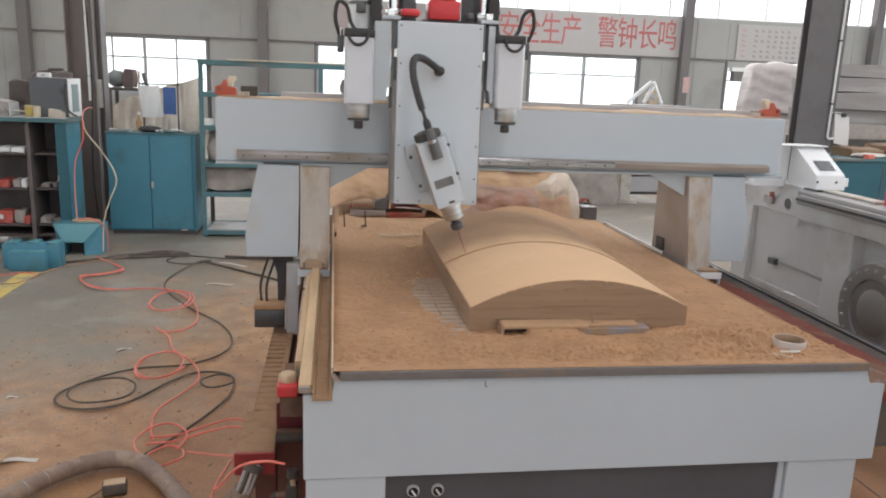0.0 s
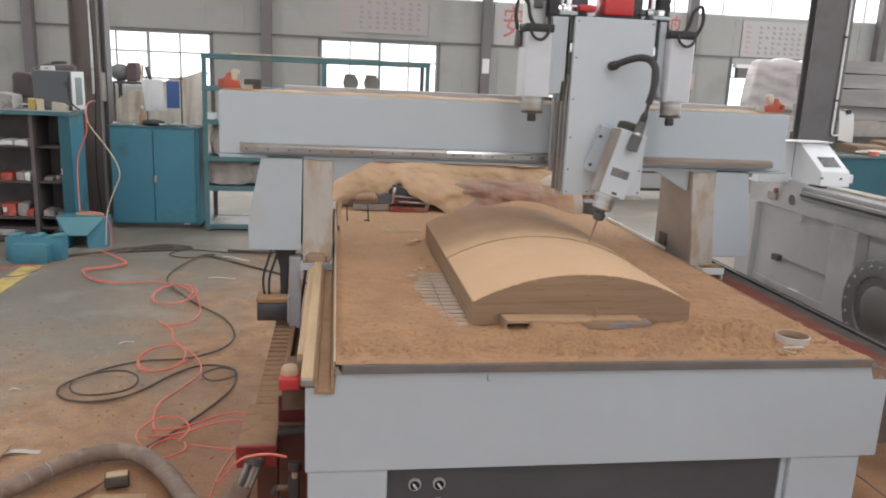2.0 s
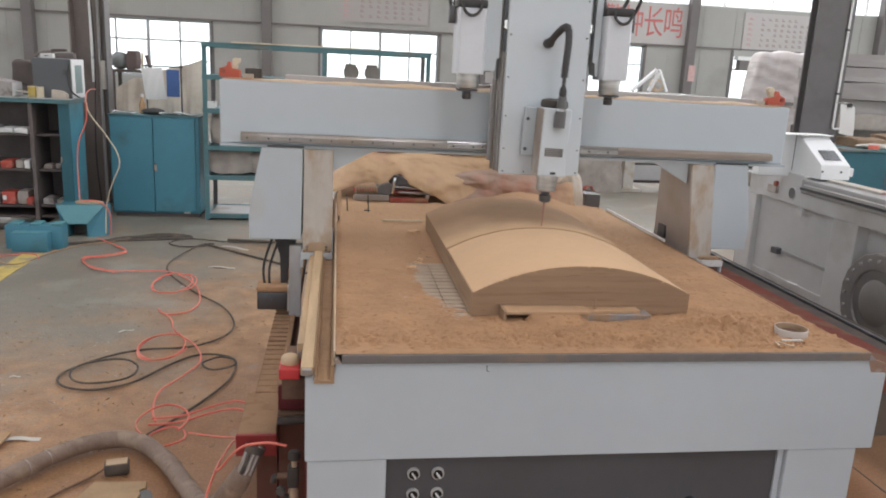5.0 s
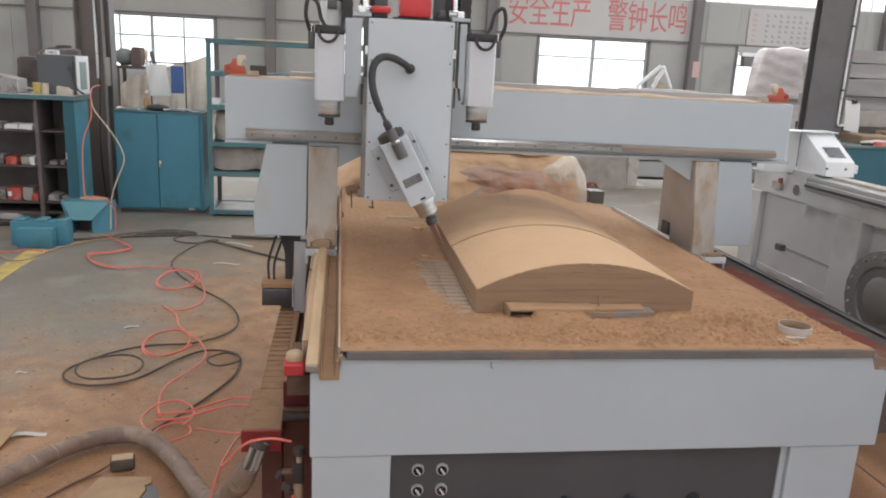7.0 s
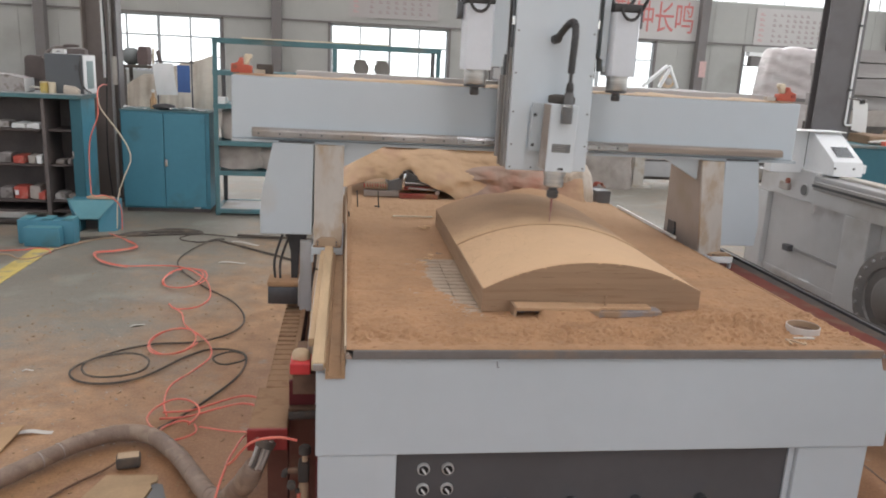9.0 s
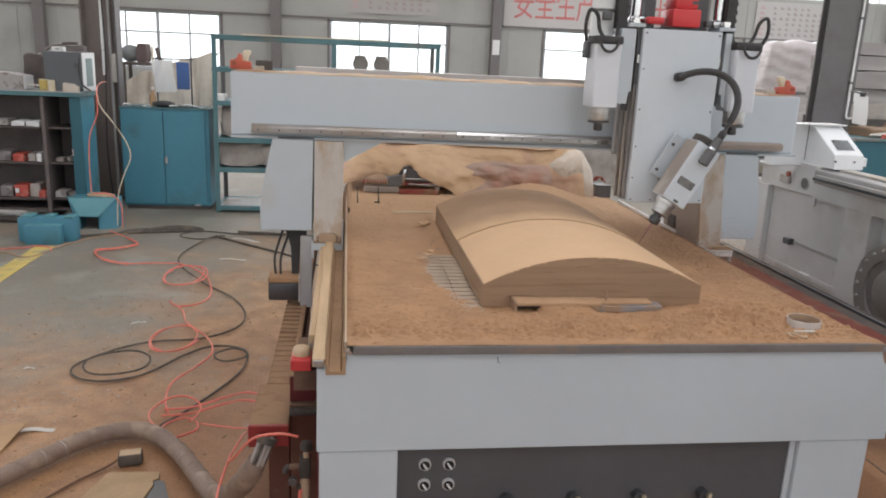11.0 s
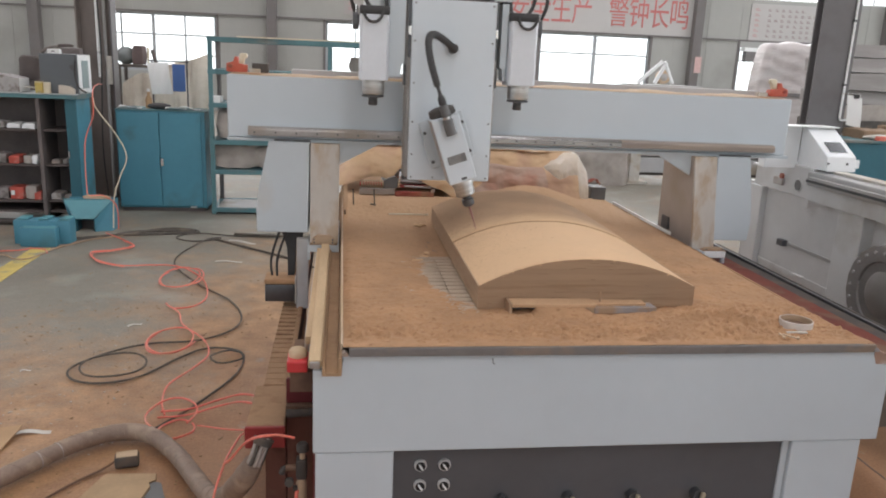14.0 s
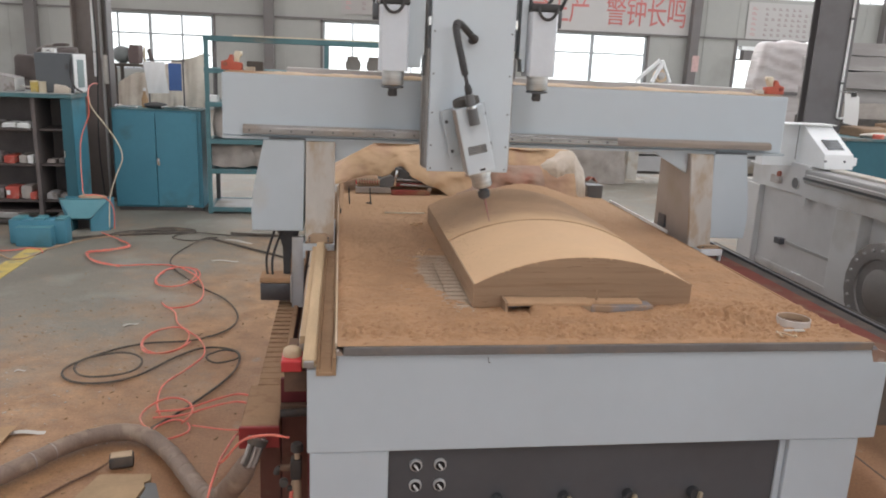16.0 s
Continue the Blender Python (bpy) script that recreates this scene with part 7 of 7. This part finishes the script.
worn_sheet = surface("pale_worn_sheet", (0.47, 0.50, 0.50), 0.5, vary=0.12, scale=5.0)
drum_grey = surface("dented_grey_drum", (0.20, 0.215, 0.215), 0.6, vary=0.25, scale=7.0)
drum_brown = surface("rusty_brown_housing", (0.14, 0.10, 0.095), 0.7, vary=0.2, scale=6.0)
carton_cream = surface("cream_carton", (0.60, 0.53, 0.45), 0.8, vary=0.12, scale=9.0)
case_grey = surface("blue_grey_case_paint", (0.115, 0.125, 0.135), 0.45, vary=0.08, scale=3.0)
inset_teal = surface("grey_green_inset", (0.22, 0.30, 0.30), 0.4, vary=0.12)
parts_red = surface("bright_red_plastic", (0.48, 0.085, 0.06), 0.5, vary=0.2, scale=14.0, stain=(0.55, 0.35, 0.30), stain_at=0.64, stain_scale=9.0)
litter = surface("dusty_litter", (0.56, 0.53, 0.48), 0.8, vary=0.12, scale=9.0)
flake_mat = surface("dusty_flakes", (0.42, 0.37, 0.31), 0.85, vary=0.15, scale=9.0)
tarp = surface("beige_dust_sheet", (0.74, 0.67, 0.57), 0.8, vary=0.1, scale=3.0, stain=(0.60, 0.52, 0.43), stain_at=0.58)
bag_mat = surface("dusty_clear_bag", (0.38, 0.335, 0.30), 0.55, vary=0.25, scale=9.0, stain=(0.40, 0.36, 0.32), stain_at=0.6, stain_scale=7.0, bump=0.9, bump_scale=22)
kraft_dark = surface("brown_motor_casing", (0.27, 0.235, 0.21), 0.6, vary=0.25, scale=9.0)
bare_dusty = surface("dusty_offcut_wood", (0.42, 0.29, 0.17), 0.85, vary=0.2, scale=8.0)
floor_dust = surface("floor_sawdust", (0.33, 0.225, 0.135), 0.95, vary=0.25, scale=8.0, bump=0.8, bump_scale=150)
tool_cabinet()
notice_stand()
shrouded_heap()
storage_rack()
bench_cabinet()
hopper_and_boxes()
floor_hoses()
floor_scraps()

# ---- the neighbouring machine and the far side of the hall ----
def neighbour():
    x = 2.2
    m = thing("neighbour_machine", (2.9, 3.2, 0), "grey machine bed of a second router alongside", "router machine")
    part("bed_wall", box(x + 0.06, x + 0.14, 2.88, 3.95, 0.05, 1.0), neighbour_grey, m, smooth=False)
    part("bed_wall", box(x + 0.06, x + 0.14, 0.6, 2.8795, 0.35, 1.0), neighbour_grey, m, smooth=False)
    part("under_beam", box(x + 0.05, x + 0.15, 0.6, 2.8795, 0.285, 0.3495, 0.003), dusty_black, m, "dark beam under the bed", smooth=False)
    part("bed_floor", box(x + 0.1405, 4.1, 2.95, 3.95, 0.45, 0.60), neighbour_grey, m, smooth=False)
    part("far_wall", box(4.1005, 4.18, 2.95, 3.95, 0.0, 0.62), neighbour_grey, m, smooth=False)
    part("top_rail", box(x - 0.02, x + 0.16, 0.6, 3.30, 1.072, 1.138, 0.006), rail_grey, m, "grey top rail", smooth=False)
    part("rail_slot", box(x - 0.024, x - 0.0205, 0.6, 3.30, 1.088, 1.10), dark_steel, m, smooth=False)
    part("rail_lip", box(x - 0.05, x - 0.0245, 0.6, 3.25, 1.106, 1.118), rail_grey, m, smooth=False)
    part("under_rail", box(x, x + 0.15, 0.6, 3.30, 1.0005, 1.0715), neighbour_grey, m, smooth=False)
    for y0, y1, z0 in ((3.70, 3.82, 0.03), (2.89, 3.06, 0.03), (1.4, 1.6, 0.03)):
        part("post", box(x, x + 0.0595, y0, y1, z0, 1.0, 0.004), neighbour_grey, m, smooth=False)
    part("head_plate", box(x + 0.01, x + 0.1, 3.3005, 3.80, 1.0005, 1.15, 0.004), neighbour_grey, m, smooth=False)
    part("rail_end_post", box(x + 0.004, x + 0.0095, 3.295, 3.325, 0.96, 1.145, 0.003), neighbour_grey, m, smooth=False)
    part("recessed_panel", box(x + 0.03, x + 0.0595, 3.0605, 3.6995, 0.05, 1.0, 0.003), panel_grey, m, "recessed grey side panel", smooth=False)
    # shadow streak of the slot and its dark end, drawn as coloured pieces
    part("ledge", box(x + 0.025, x + 0.0295, 3.0605, 3.45, 0.742, 0.758, 0.001), slot_shade, m, "grey strip standing in for the slot's shadow", smooth=False)
    part("slot", box(x + 0.0, x + 0.0292, 3.4505, 3.50, 0.735, 0.765), dark_panel, m, smooth=False)
    part("bottom_ledge", box(x + 0.025, x + 0.0295, 3.0605, 3.6995, 0.60, 0.622, 0.001), panel_grey, m, smooth=False)
    # dark disc in place of the shaded inside of the hole
    part("hole", rod((x + 0.003, 3.40, 1.055), (x + 0.0098, 3.40, 1.055), 0.026, 20), connector_grey, m, "dark disc standing in for a round hole")
    part("hole_ring", tube([(x + 0.006, 3.40 + 0.029 * math.cos(i * math.tau / 20), 1.055 + 0.029 * math.sin(i * math.tau / 20)) for i in range(21)], 0.003, 6), neighbour_grey, m)
    k2 = part("terminal_block", box(x - 0.008, x + 0.009, 3.52, 3.60, 1.034, 1.072, 0.004), side_dust, m, "dusty beige terminal block", smooth=False)
    part("knob", rod((x - 0.02, 3.515, 1.084), (x - 0.008, 3.515, 1.084), 0.014, 14), dusty_red, k2, "red knob")
    part("top_strip", box(x - 0.012, x + 0.009, 3.70, 3.80, 1.105, 1.113), frame_white, m, smooth=False)
    solo("paper_scrap", slab(pose(x + 0.018, 3.31, 0.6245, 0, 0, 4), 0.018, 0.07, 0.002), paper, "scrap of white paper on the neighbour's ledge", "litter", smooth=False)
    part("foot", box(x + 0.02, x + 0.18, 0.8, 1.0, 0.0, 0.2845), neighbour_grey, m, smooth=False)
    part("foot", box(x - 0.05, x + 0.2, 3.3, 3.6, 0.0, 0.0295), neighbour_grey, m, smooth=False)
    # drag chain bent round in a loop beside the bed
    c = Vector((x - 0.04, 2.63, 0.735))
    link = prism([(-0.040, -0.034), (0.040, -0.034), (0.040, 0.034), (-0.040, 0.034)], "x", -0.035, 0.035, 0.005)
    me = mesh_of("chain_link", link, chain_grey, False)
    dot = mesh_of("rivet", rod((-0.043, 0, 0), (-0.0352, 0, 0), 0.0065, 8), rivet_grey, False)
    d = part("chain_core", rod(c + Vector((-0.025, 0, 0)), c + Vector((0.03, 0, 0)), 0.175, 32), chain_grey, m, "dark disc inside the drag chain", origin=c)
    part("hub", rod(c + Vector((-0.036, 0, 0)), c + Vector((-0.0255, 0, 0)), 0.075, 24, 0.095), grey_dark_hub, d, "grey hub")
    for i in range(20):
        a = i * math.tau / 20
        piece("rivet", dot, d, Matrix.Translation((0, 0.172 * math.cos(a), 0.172 * math.sin(a))))
        piece("chain_link", me, d, Matrix.Translation((0, 0.165 * math.cos(a), 0.165 * math.sin(a))) @ pose(0, 0, 0, math.degrees(a) + 90, 0, 0))
    k = thing("control_console", (2.3, 3.35, 1.15), "white control console with a sloped face and small dark display", "console")
    part("case", prism([(3.46, 1.334), (3.43, 1.334), (3.235, 1.215), (3.225, 1.147), (3.46, 1.147)], "x", 2.222, 2.370, 0.004), frame_white, k, smooth=False)
    sl = math.degrees(math.atan2(1.334 - 1.215, 3.43 - 3.235))
    part("display", slab(pose(2.297, 3.295, 1.2535, sl, 0, 0), 0.085, 0.075, 0.004), black_screen, k, "dark display", smooth=False)
    part("bezel", slab(pose(2.297, 3.296, 1.252, sl, 0, 0), 0.092, 0.082, 0.003), frame_white, k, smooth=False)
    part("hood", box(2.07, 2.378, 3.40, 3.52, 1.3345, 1.340, 0.002), frame_white, k, smooth=False)
    part("side_ledge", box(2.3705, 2.41, 3.26, 3.44, 1.16, 1.20, 0.004), frame_white, k, smooth=False)
    part("rear_panel", box(2.05, 2.2215, 3.46, 3.52, 1.132, 1.334, 0.003), frame_white, k, smooth=False)
    for xx in (2.225, 2.32):
        part("screw", rod((xx, 3.226, 1.185), (xx, 3.221, 1.185), 0.005, 8), dark_steel, k, smooth=False)
    # on the neighbour's bed
    solo("red_part", box(2.262, 2.345, 2.72, 2.83, 1.1385, 1.215, 0.008), motor_red, "red machine part on the neighbour rail", "machine part")
    solo("white_board", box(2.25, 2.315, 2.86, 3.215, 1.1385, 1.15, 0.002), dusty_paint, "white strip of board on the neighbour rail", "board", smooth=False)


def far_side():
    # wrapped load on pallets
    p = thing("wrapped_load", (7.6, 12.4, 0), "tall pallet load shrouded in cloudy stretch wrap", "pallet load")
    load = lumpy(grid_box(6.79, 8.9, 12.0, 12.45, 1.30, 2.10, 26), 0.02, 3.0, 2, round_by=0.13)
    for v in load.verts:
        # the wrap leans in at its shoulder, pulled into creases
        up = max(0.0, (v.co.z - 1.30) / 0.8)
        v.co.x += 0.16 * up ** 1.6 * max(0.0, 1 - (v.co.x - 6.79) / 0.6)
        v.co.y -= 0.008 * math.sin(v.co.x * 37 + 2.0 * math.sin(v.co.z * 5)) + 0.006 * math.sin(v.co.z * 31 + v.co.x * 9)
        v.co.z += 0.02 * math.sin(v.co.x * 13) * up
    part("load", load, plastic_wrap, p)
    part("base", lumpy(grid_box(6.9, 8.9, 12.02, 12.43, 0.62, 1.24, 6), 0.03, 3.0, 3), plastic_wrap, p)
    part("deck", box(6.86, 8.92, 11.98, 12.46, 1.2405, 1.295), column_paint, p, smooth=False)
    for x in (6.95, 7.8, 8.7):
        part("block", box(x, x + 0.15, 12.05, 12.4, 0.0, 0.61), bare_wood, p, smooth=False)
    s = thing("stacked_boards", (7.6, 9.3, 0), "stack of board bundles wrapped in grey film on a rack", "board stack")
    z = 0.9
    for i, hh in enumerate((0.16, 0.20, 0.17, 0.22, 0.18, 0.17)):
        part("wrapped_board", lumpy(grid_box(6.18 + 0.03 * (i % 2), 9.2, 8.9 + 0.05 * ((i * 7) % 3), 9.8, z, z + hh - 0.008, 5), 0.02, 4, i), (dusty_black, bag_mat, board_wrap, board_wrap, board_wrap, board_wrap)[i], s)
        z += hh
    for x in (6.2, 7.6, 9.0):
        for y in (8.95, 9.7):
            part("post", box(x, x + 0.08, y, y + 0.08, 0, 0.889), column_paint, s, smooth=False)
    part("beam", box(6.15, 9.2, 8.93, 9.0, 0.8895, 0.899), column_paint, s, smooth=False)
    b = thing("teal_bench", (5.4, 6.7, 0), "long teal steel bench with cardboard on top", "bench")
    part("body", box(4.62, 6.6, 6.45, 7.05 - 0.1, 0.06, 1.0, 0.006), teal_shade, b, smooth=False)
    part("top", box(4.6, 6.62, 6.43, 6.96, 1.0005, 1.025, 0.003), teal_rack, b, smooth=False)
    part("plinth", box(4.66, 6.56, 6.5, 6.94, 0.0, 0.0595), shelf_dark, b, smooth=False)
    for xx in (5.1, 5.6, 6.1):
        part("door_gap", box(xx, xx + 0.006, 6.446, 6.4496, 0.1, 0.97), shelf_dark, b, smooth=False)
    for x, w, hh, k in ((4.86, 0.34, 0.085, 1), (5.22, 0.42, 0.12, 2), (5.68, 0.34, 0.10, 3), (6.05, 0.4, 0.13, 4)):
        solo("cardboard_box", lumpy(grid_box(x, x + w, 6.6, 6.92, 1.026, 1.026 + hh, 5), 0.022, 7, k, round_by=0.02), old_cardboard, "crushed brown cardboard box on the teal bench", "box", group="bench cartons", base=(x + w / 2, 6.75, 1.026))
    solo("packing_film", lumpy(ball((5.0, 6.53, 1.05), (0.20, 0.05, 0.025)), 0.012, 14), litter, "white packing film on the bench edge", "packing", base=(5.0, 6.53, 1.026))
    solo("red_tape", lathe([(0.05, 1.026), (0.05, 1.065)], (4.95, 6.475), 20), hose_red, "roll of red tape on the bench", "tape roll")
    h = thing("clip_board", (4.98, 6.93, 1.2), "sheet of white paper hanging from a hook on the column", "paper")
    part("paper", thick(sheet(8, 8, lambda u, v: (4.885 + 0.16 * u + 0.03 * v, 6.965 - 0.01 * math.sin(v * 3), 1.42 - 0.29 * v - 0.03 * u)), 0.001), paper, h)
    part("hook", rod((4.84, 6.96, 1.43), (5.02, 6.97, 1.42), 0.006, 8), steel, h)
    part("clip", box(4.955, 5.0, 6.945, 6.962, 1.385, 1.425), black_rubber, h, smooth=False)
    # machine frame with a wrapped roll, across the aisle
    f = thing("distant_machine_frame", (4.6, 10.3, 0), "white and grey machine frame across the aisle", "machine frame")
    part("post", box(4.02, 4.17, 10.2, 10.4, 0.04, 0.76), dusty_paint, f, smooth=False)
    part("foot", box(3.94, 4.27, 10.15, 10.45, 0.0, 0.0395), dusty_paint, f, smooth=False)
    for z0, z1, m in ((0.72, 0.80, dusty_paint), (0.56, 0.62, frame_white), (0.40, 0.55, grey_paint), (0.16, 0.38, grey_paint)):
        part("cross_beam", box(4.1705, 6.6, 10.22 if z0 != 0.72 else 10.18, 10.38, z0, z1 - 0.005, 0.005), m, f, smooth=False)
    part("far_post", box(6.601, 6.75, 10.2, 10.4, 0.0, 0.8), dusty_paint, f, smooth=False)
    part("top_beam", box(2.3, 4.0195, 10.2, 10.4, 0.74, 0.80), dusty_paint, f, smooth=False)
    # added dark sheet, so gaps between the beams look shaded
    part("back_panel", box(4.1705, 6.6, 10.385, 10.40, 0.1, 0.79), shelf_dark, f, "added dark backing that shades the gaps between the beams", smooth=False)
    solo("plastic_bag", lumpy(grid_box(3.12, 3.96, 10.0, 10.42, 0.01, 0.66, 9), 0.05, 5, 3, round_by=0.16), bag_mat, "bulky dusty clear plastic bag on the floor", "bag", base=(3.54, 10.2, 0.0))
    w = thing("strut_frame", (6.1, 14.5, 0), "white A-shaped strut frame with a wheel on a grey cabinet", "frame")
    part("cabinet", box(5.5, 6.9, 14.2, 14.9, 0, 1.30), grey_paint, w, smooth=False)
    for a, b in (((5.66, 1.33), (6.12, 1.74)), ((6.16, 1.74), (6.36, 1.33)), ((6.0, 1.33), (6.2, 1.72))):
        part("strut", rod((a[0], 14.4, a[1]), (b[0], 14.4, b[1]), 0.04, 10), frame_white, w)
    part("wheel", rod((6.17, 14.38, 1.45), (6.17, 14.5, 1.45), 0.13, 20), ledge_tan, w, "tan round wheel")
    part("hub_cap", rod((6.17, 14.36, 1.45), (6.17, 14.379, 1.45), 0.07, 16), grey_paint, w)
    solo("wall_notice", box(10.08, 10.28, HALL_Y1 - 0.275, HALL_Y1 - 0.262, 1.55, 2.0), notice_pink, "small red and white notice on the wall column", "notice", smooth=False)
    solo("wall_notice", box(4.0, 4.2, HALL_Y1 - 0.275, HALL_Y1 - 0.262, 1.75, 2.15), paper, "small white warning notice on the wall column", "notice", smooth=False)
    v = thing("window_fan", (11.96, HALL_Y1 - 0.14, 1.95), "dark ventilation box under a white bar in the window", "ventilation box")
    part("box", box(11.64, 12.3, HALL_Y1 - 0.25, HALL_Y1 - 0.03, 1.93, 2.22), column_paint, v, smooth=False)
    part("bar", box(11.56, 12.34, HALL_Y1 - 0.26, HALL_Y1 - 0.04, 2.2205, 2.33), frame_white, v, "white bar over the box", smooth=False)
    part("filler_panel", box(11.52, 14.8, HALL_Y1 - 0.05, HALL_Y1 - 0.031, 2.3305, 2.50), wall_panel, v, "grey panel over the opening", smooth=False)


old_cardboard = surface("dull_brown_cardboard", (0.25, 0.165, 0.105), 0.85, vary=0.25, scale=6.0, stain=(0.33, 0.23, 0.15), stain_at=0.58)
board_wrap = surface("grey_board_wrap", (0.33, 0.305, 0.295), 0.35, vary=0.15, scale=3.0, stain=(0.41, 0.385, 0.375), stain_at=0.6, stain_scale=3.0, bump=0.5, bump_scale=12, stretch=(0.5, 0.5, 3))
grey_dark_hub = surface("dull_grey_hub", (0.20, 0.185, 0.175), 0.5, vary=0.12)
slot_shade = surface("grey_slot_shadow", (0.36, 0.355, 0.35), 0.6, vary=0.12, scale=3.0)
rivet_grey = surface("dull_rivet", (0.32, 0.31, 0.30), 0.5, vary=0.1)
panel_grey = surface("grey_side_panel", (0.59, 0.585, 0.58), 0.5, vary=0.1, scale=2.0, stain=(0.36, 0.35, 0.34), stain_at=0.62)
notice_pink = surface("notice_pink", (0.62, 0.42, 0.40), 0.7, vary=0.2, scale=12.0)
rail_grey = surface("pale_grey_rail", (0.36, 0.355, 0.35), 0.45, vary=0.1, scale=3.0, stain=(0.42, 0.405, 0.38), stain_at=0.62)
neighbour()
far_side()

# ---- what moves ----
# seconds, head across, head up, spindle tilt
HEAD = [
    (0, 0.382, 1.234, -20.0), (0.5, 0.536, 1.278, -11.1), (1, 0.698, 1.297, -1.8), (1.5, 0.859, 1.291, 7.5),
    (2, 1.014, 1.259, 16.4), (2.5, 1.160, 1.205, 24.8), (3, 1.244, 1.162, 29.6), (3.5, 1.206, 1.182, 27.4),
    (4, 1.083, 1.236, 20.4), (4.5, 0.922, 1.279, 11.1), (5, 0.763, 1.297, 2.0), (5.5, 0.605, 1.289, -7.1),
    (6, 0.447, 1.255, -16.2), (6.5, 0.314, 1.204, -23.9), (7, 0.247, 1.171, -27.7), (7.5, 0.300, 1.198, -24.7),
    (8, 0.438, 1.253, -16.7), (8.5, 0.595, 1.288, -7.7), (9, 0.753, 1.297, 1.4), (9.5, 0.904, 1.283, 10.1),
    (10, 1.058, 1.244, 18.9), (10.5, 1.191, 1.189, 26.6), (11, 1.243, 1.162, 29.6), (11.5, 1.165, 1.199, 25.1),
    (12, 1.029, 1.252, 17.3), (12.5, 0.875, 1.286, 8.4), (13, 0.715, 1.296, -0.8), (13.5, 0.556, 1.279, -9.9),
    (14, 0.400, 1.238, -18.9), (14.5, 0.275, 1.182, -26.1), (15, 0.248, 1.171, -27.6), (15.5, 0.342, 1.217, -22.2),
    (16, 0.489, 1.266, -13.8),
]
FEED = 0.0026


def flying_sawdust():
    """A loose cloud of fine chips that trails the cutter."""
    rng = random.Random(5)
    vs, fs = [], []
    for i in range(36000):
        c = Vector((rng.gauss(0, 0.11), rng.gauss(0, 0.21), abs(rng.gauss(0, 0.055))))
        r = rng.uniform(0.0006, 0.0014)
        k = len(vs)
        for j in range(4):
            vs.append(c + Vector((rng.uniform(-1, 1), rng.uniform(-1, 1), rng.uniform(-1, 1))).normalized() * r)
        fs += [(k, k + 1, k + 2), (k, k + 1, k + 3), (k, k + 2, k + 3), (k + 1, k + 2, k + 3)]
    me = bpy.data.meshes.new("flying_sawdust")
    me.from_pydata(vs, [], fs)
    me.materials.append(plume_mat)
    return tagged(new("flying_sawdust", me), "fine brown sawdust flying off the milling cutter", "sawdust", kind="stuff")


plume = flying_sawdust()


def cable_poses(tilt):
    """The cable's pieces in the head's space, for a tilt of the spindle."""
    a = radians(tilt)
    up = Vector((math.sin(a), 0, math.cos(a)))
    across = Vector((math.cos(a), 0, -math.sin(a)))
    p = Vector((-0.010, -0.062, 0.377))
    q = Vector((0, -0.199, 0)) + across * 0.004 + up * 0.268
    k = math.tanh((q.x - p.x) / 0.045)
    p1 = p + Vector((0.14 * k, -0.04 - 0.07 * (1 - abs(k)), 0.10 + 0.07 * (1 - abs(k)) - 0.03 * max(k, 0)))
    p2 = q + up * (0.13 - 0.03 * (1 - abs(k)))
    def at(s):
        return p * (1 - s) ** 3 + p1 * (3 * s * (1 - s) ** 2) + p2 * (3 * s * s * (1 - s)) + q * s ** 3
    fine = [at(i / 200) for i in range(201)]
    run = [0.0]
    for u, v in zip(fine, fine[1:]):
        run.append(run[-1] + (v - u).length)
    def along(d):
        i = min(max(int(np.searchsorted(run, d)), 1), 200)
        f = (d - run[i - 1]) / (run[i] - run[i - 1])
        return fine[i - 1].lerp(fine[i], f)
    out = []
    for i in range(CHAIN_N):
        u, v = along(run[-1] * i / CHAIN_N), along(run[-1] * (i + 1) / CHAIN_N)
        out.append(Matrix.Translation((u + v) / 2) @ (v - u).to_track_quat("Z", "Y").to_matrix().to_4x4())
    return out


def motions():
    home = ORIGIN[router]
    base = ORIGIN[gantry_part] - home
    walk(gantry_part, [(t, Matrix.Translation(base + Vector((0, FEED * t, -0.0068))) @ pose(0, 0, 0, 0, 0.35, 0)) for t in (0, 4, 8, 12, 16)])
    s = ORIGIN[saddle_part] - home
    walk(saddle_part, [(t, Matrix.Translation((x - home.x, s.y + FEED * t, s.z))) for t, x, z, a in HEAD])
    walk(head_part, [(t, Matrix.Translation((x - home.x, PIVOT.y - home.y + FEED * t, z))) for t, x, z, a in HEAD])
    walk(spindle_part, [(t, Matrix.Translation((x - home.x, PIVOT.y - 0.14 - home.y + FEED * t, z)) @ pose(0, 0, 0, 0, a, 0)) for t, x, z, a in HEAD])
    late = [HEAD[0]] + HEAD[:-1]
    walk(plume, [(h[0], pose(g[1] + 0.25 * (g[1] - 0.73), 2.58, 0.872)) for h, g in zip(HEAD, late)])
    rows = [(t, cable_poses(a)) for t, x, z, a in HEAD]
    for i, ob in enumerate(cable_chain):
        walk(ob, [(t, ms[i]) for t, ms in rows])


motions()
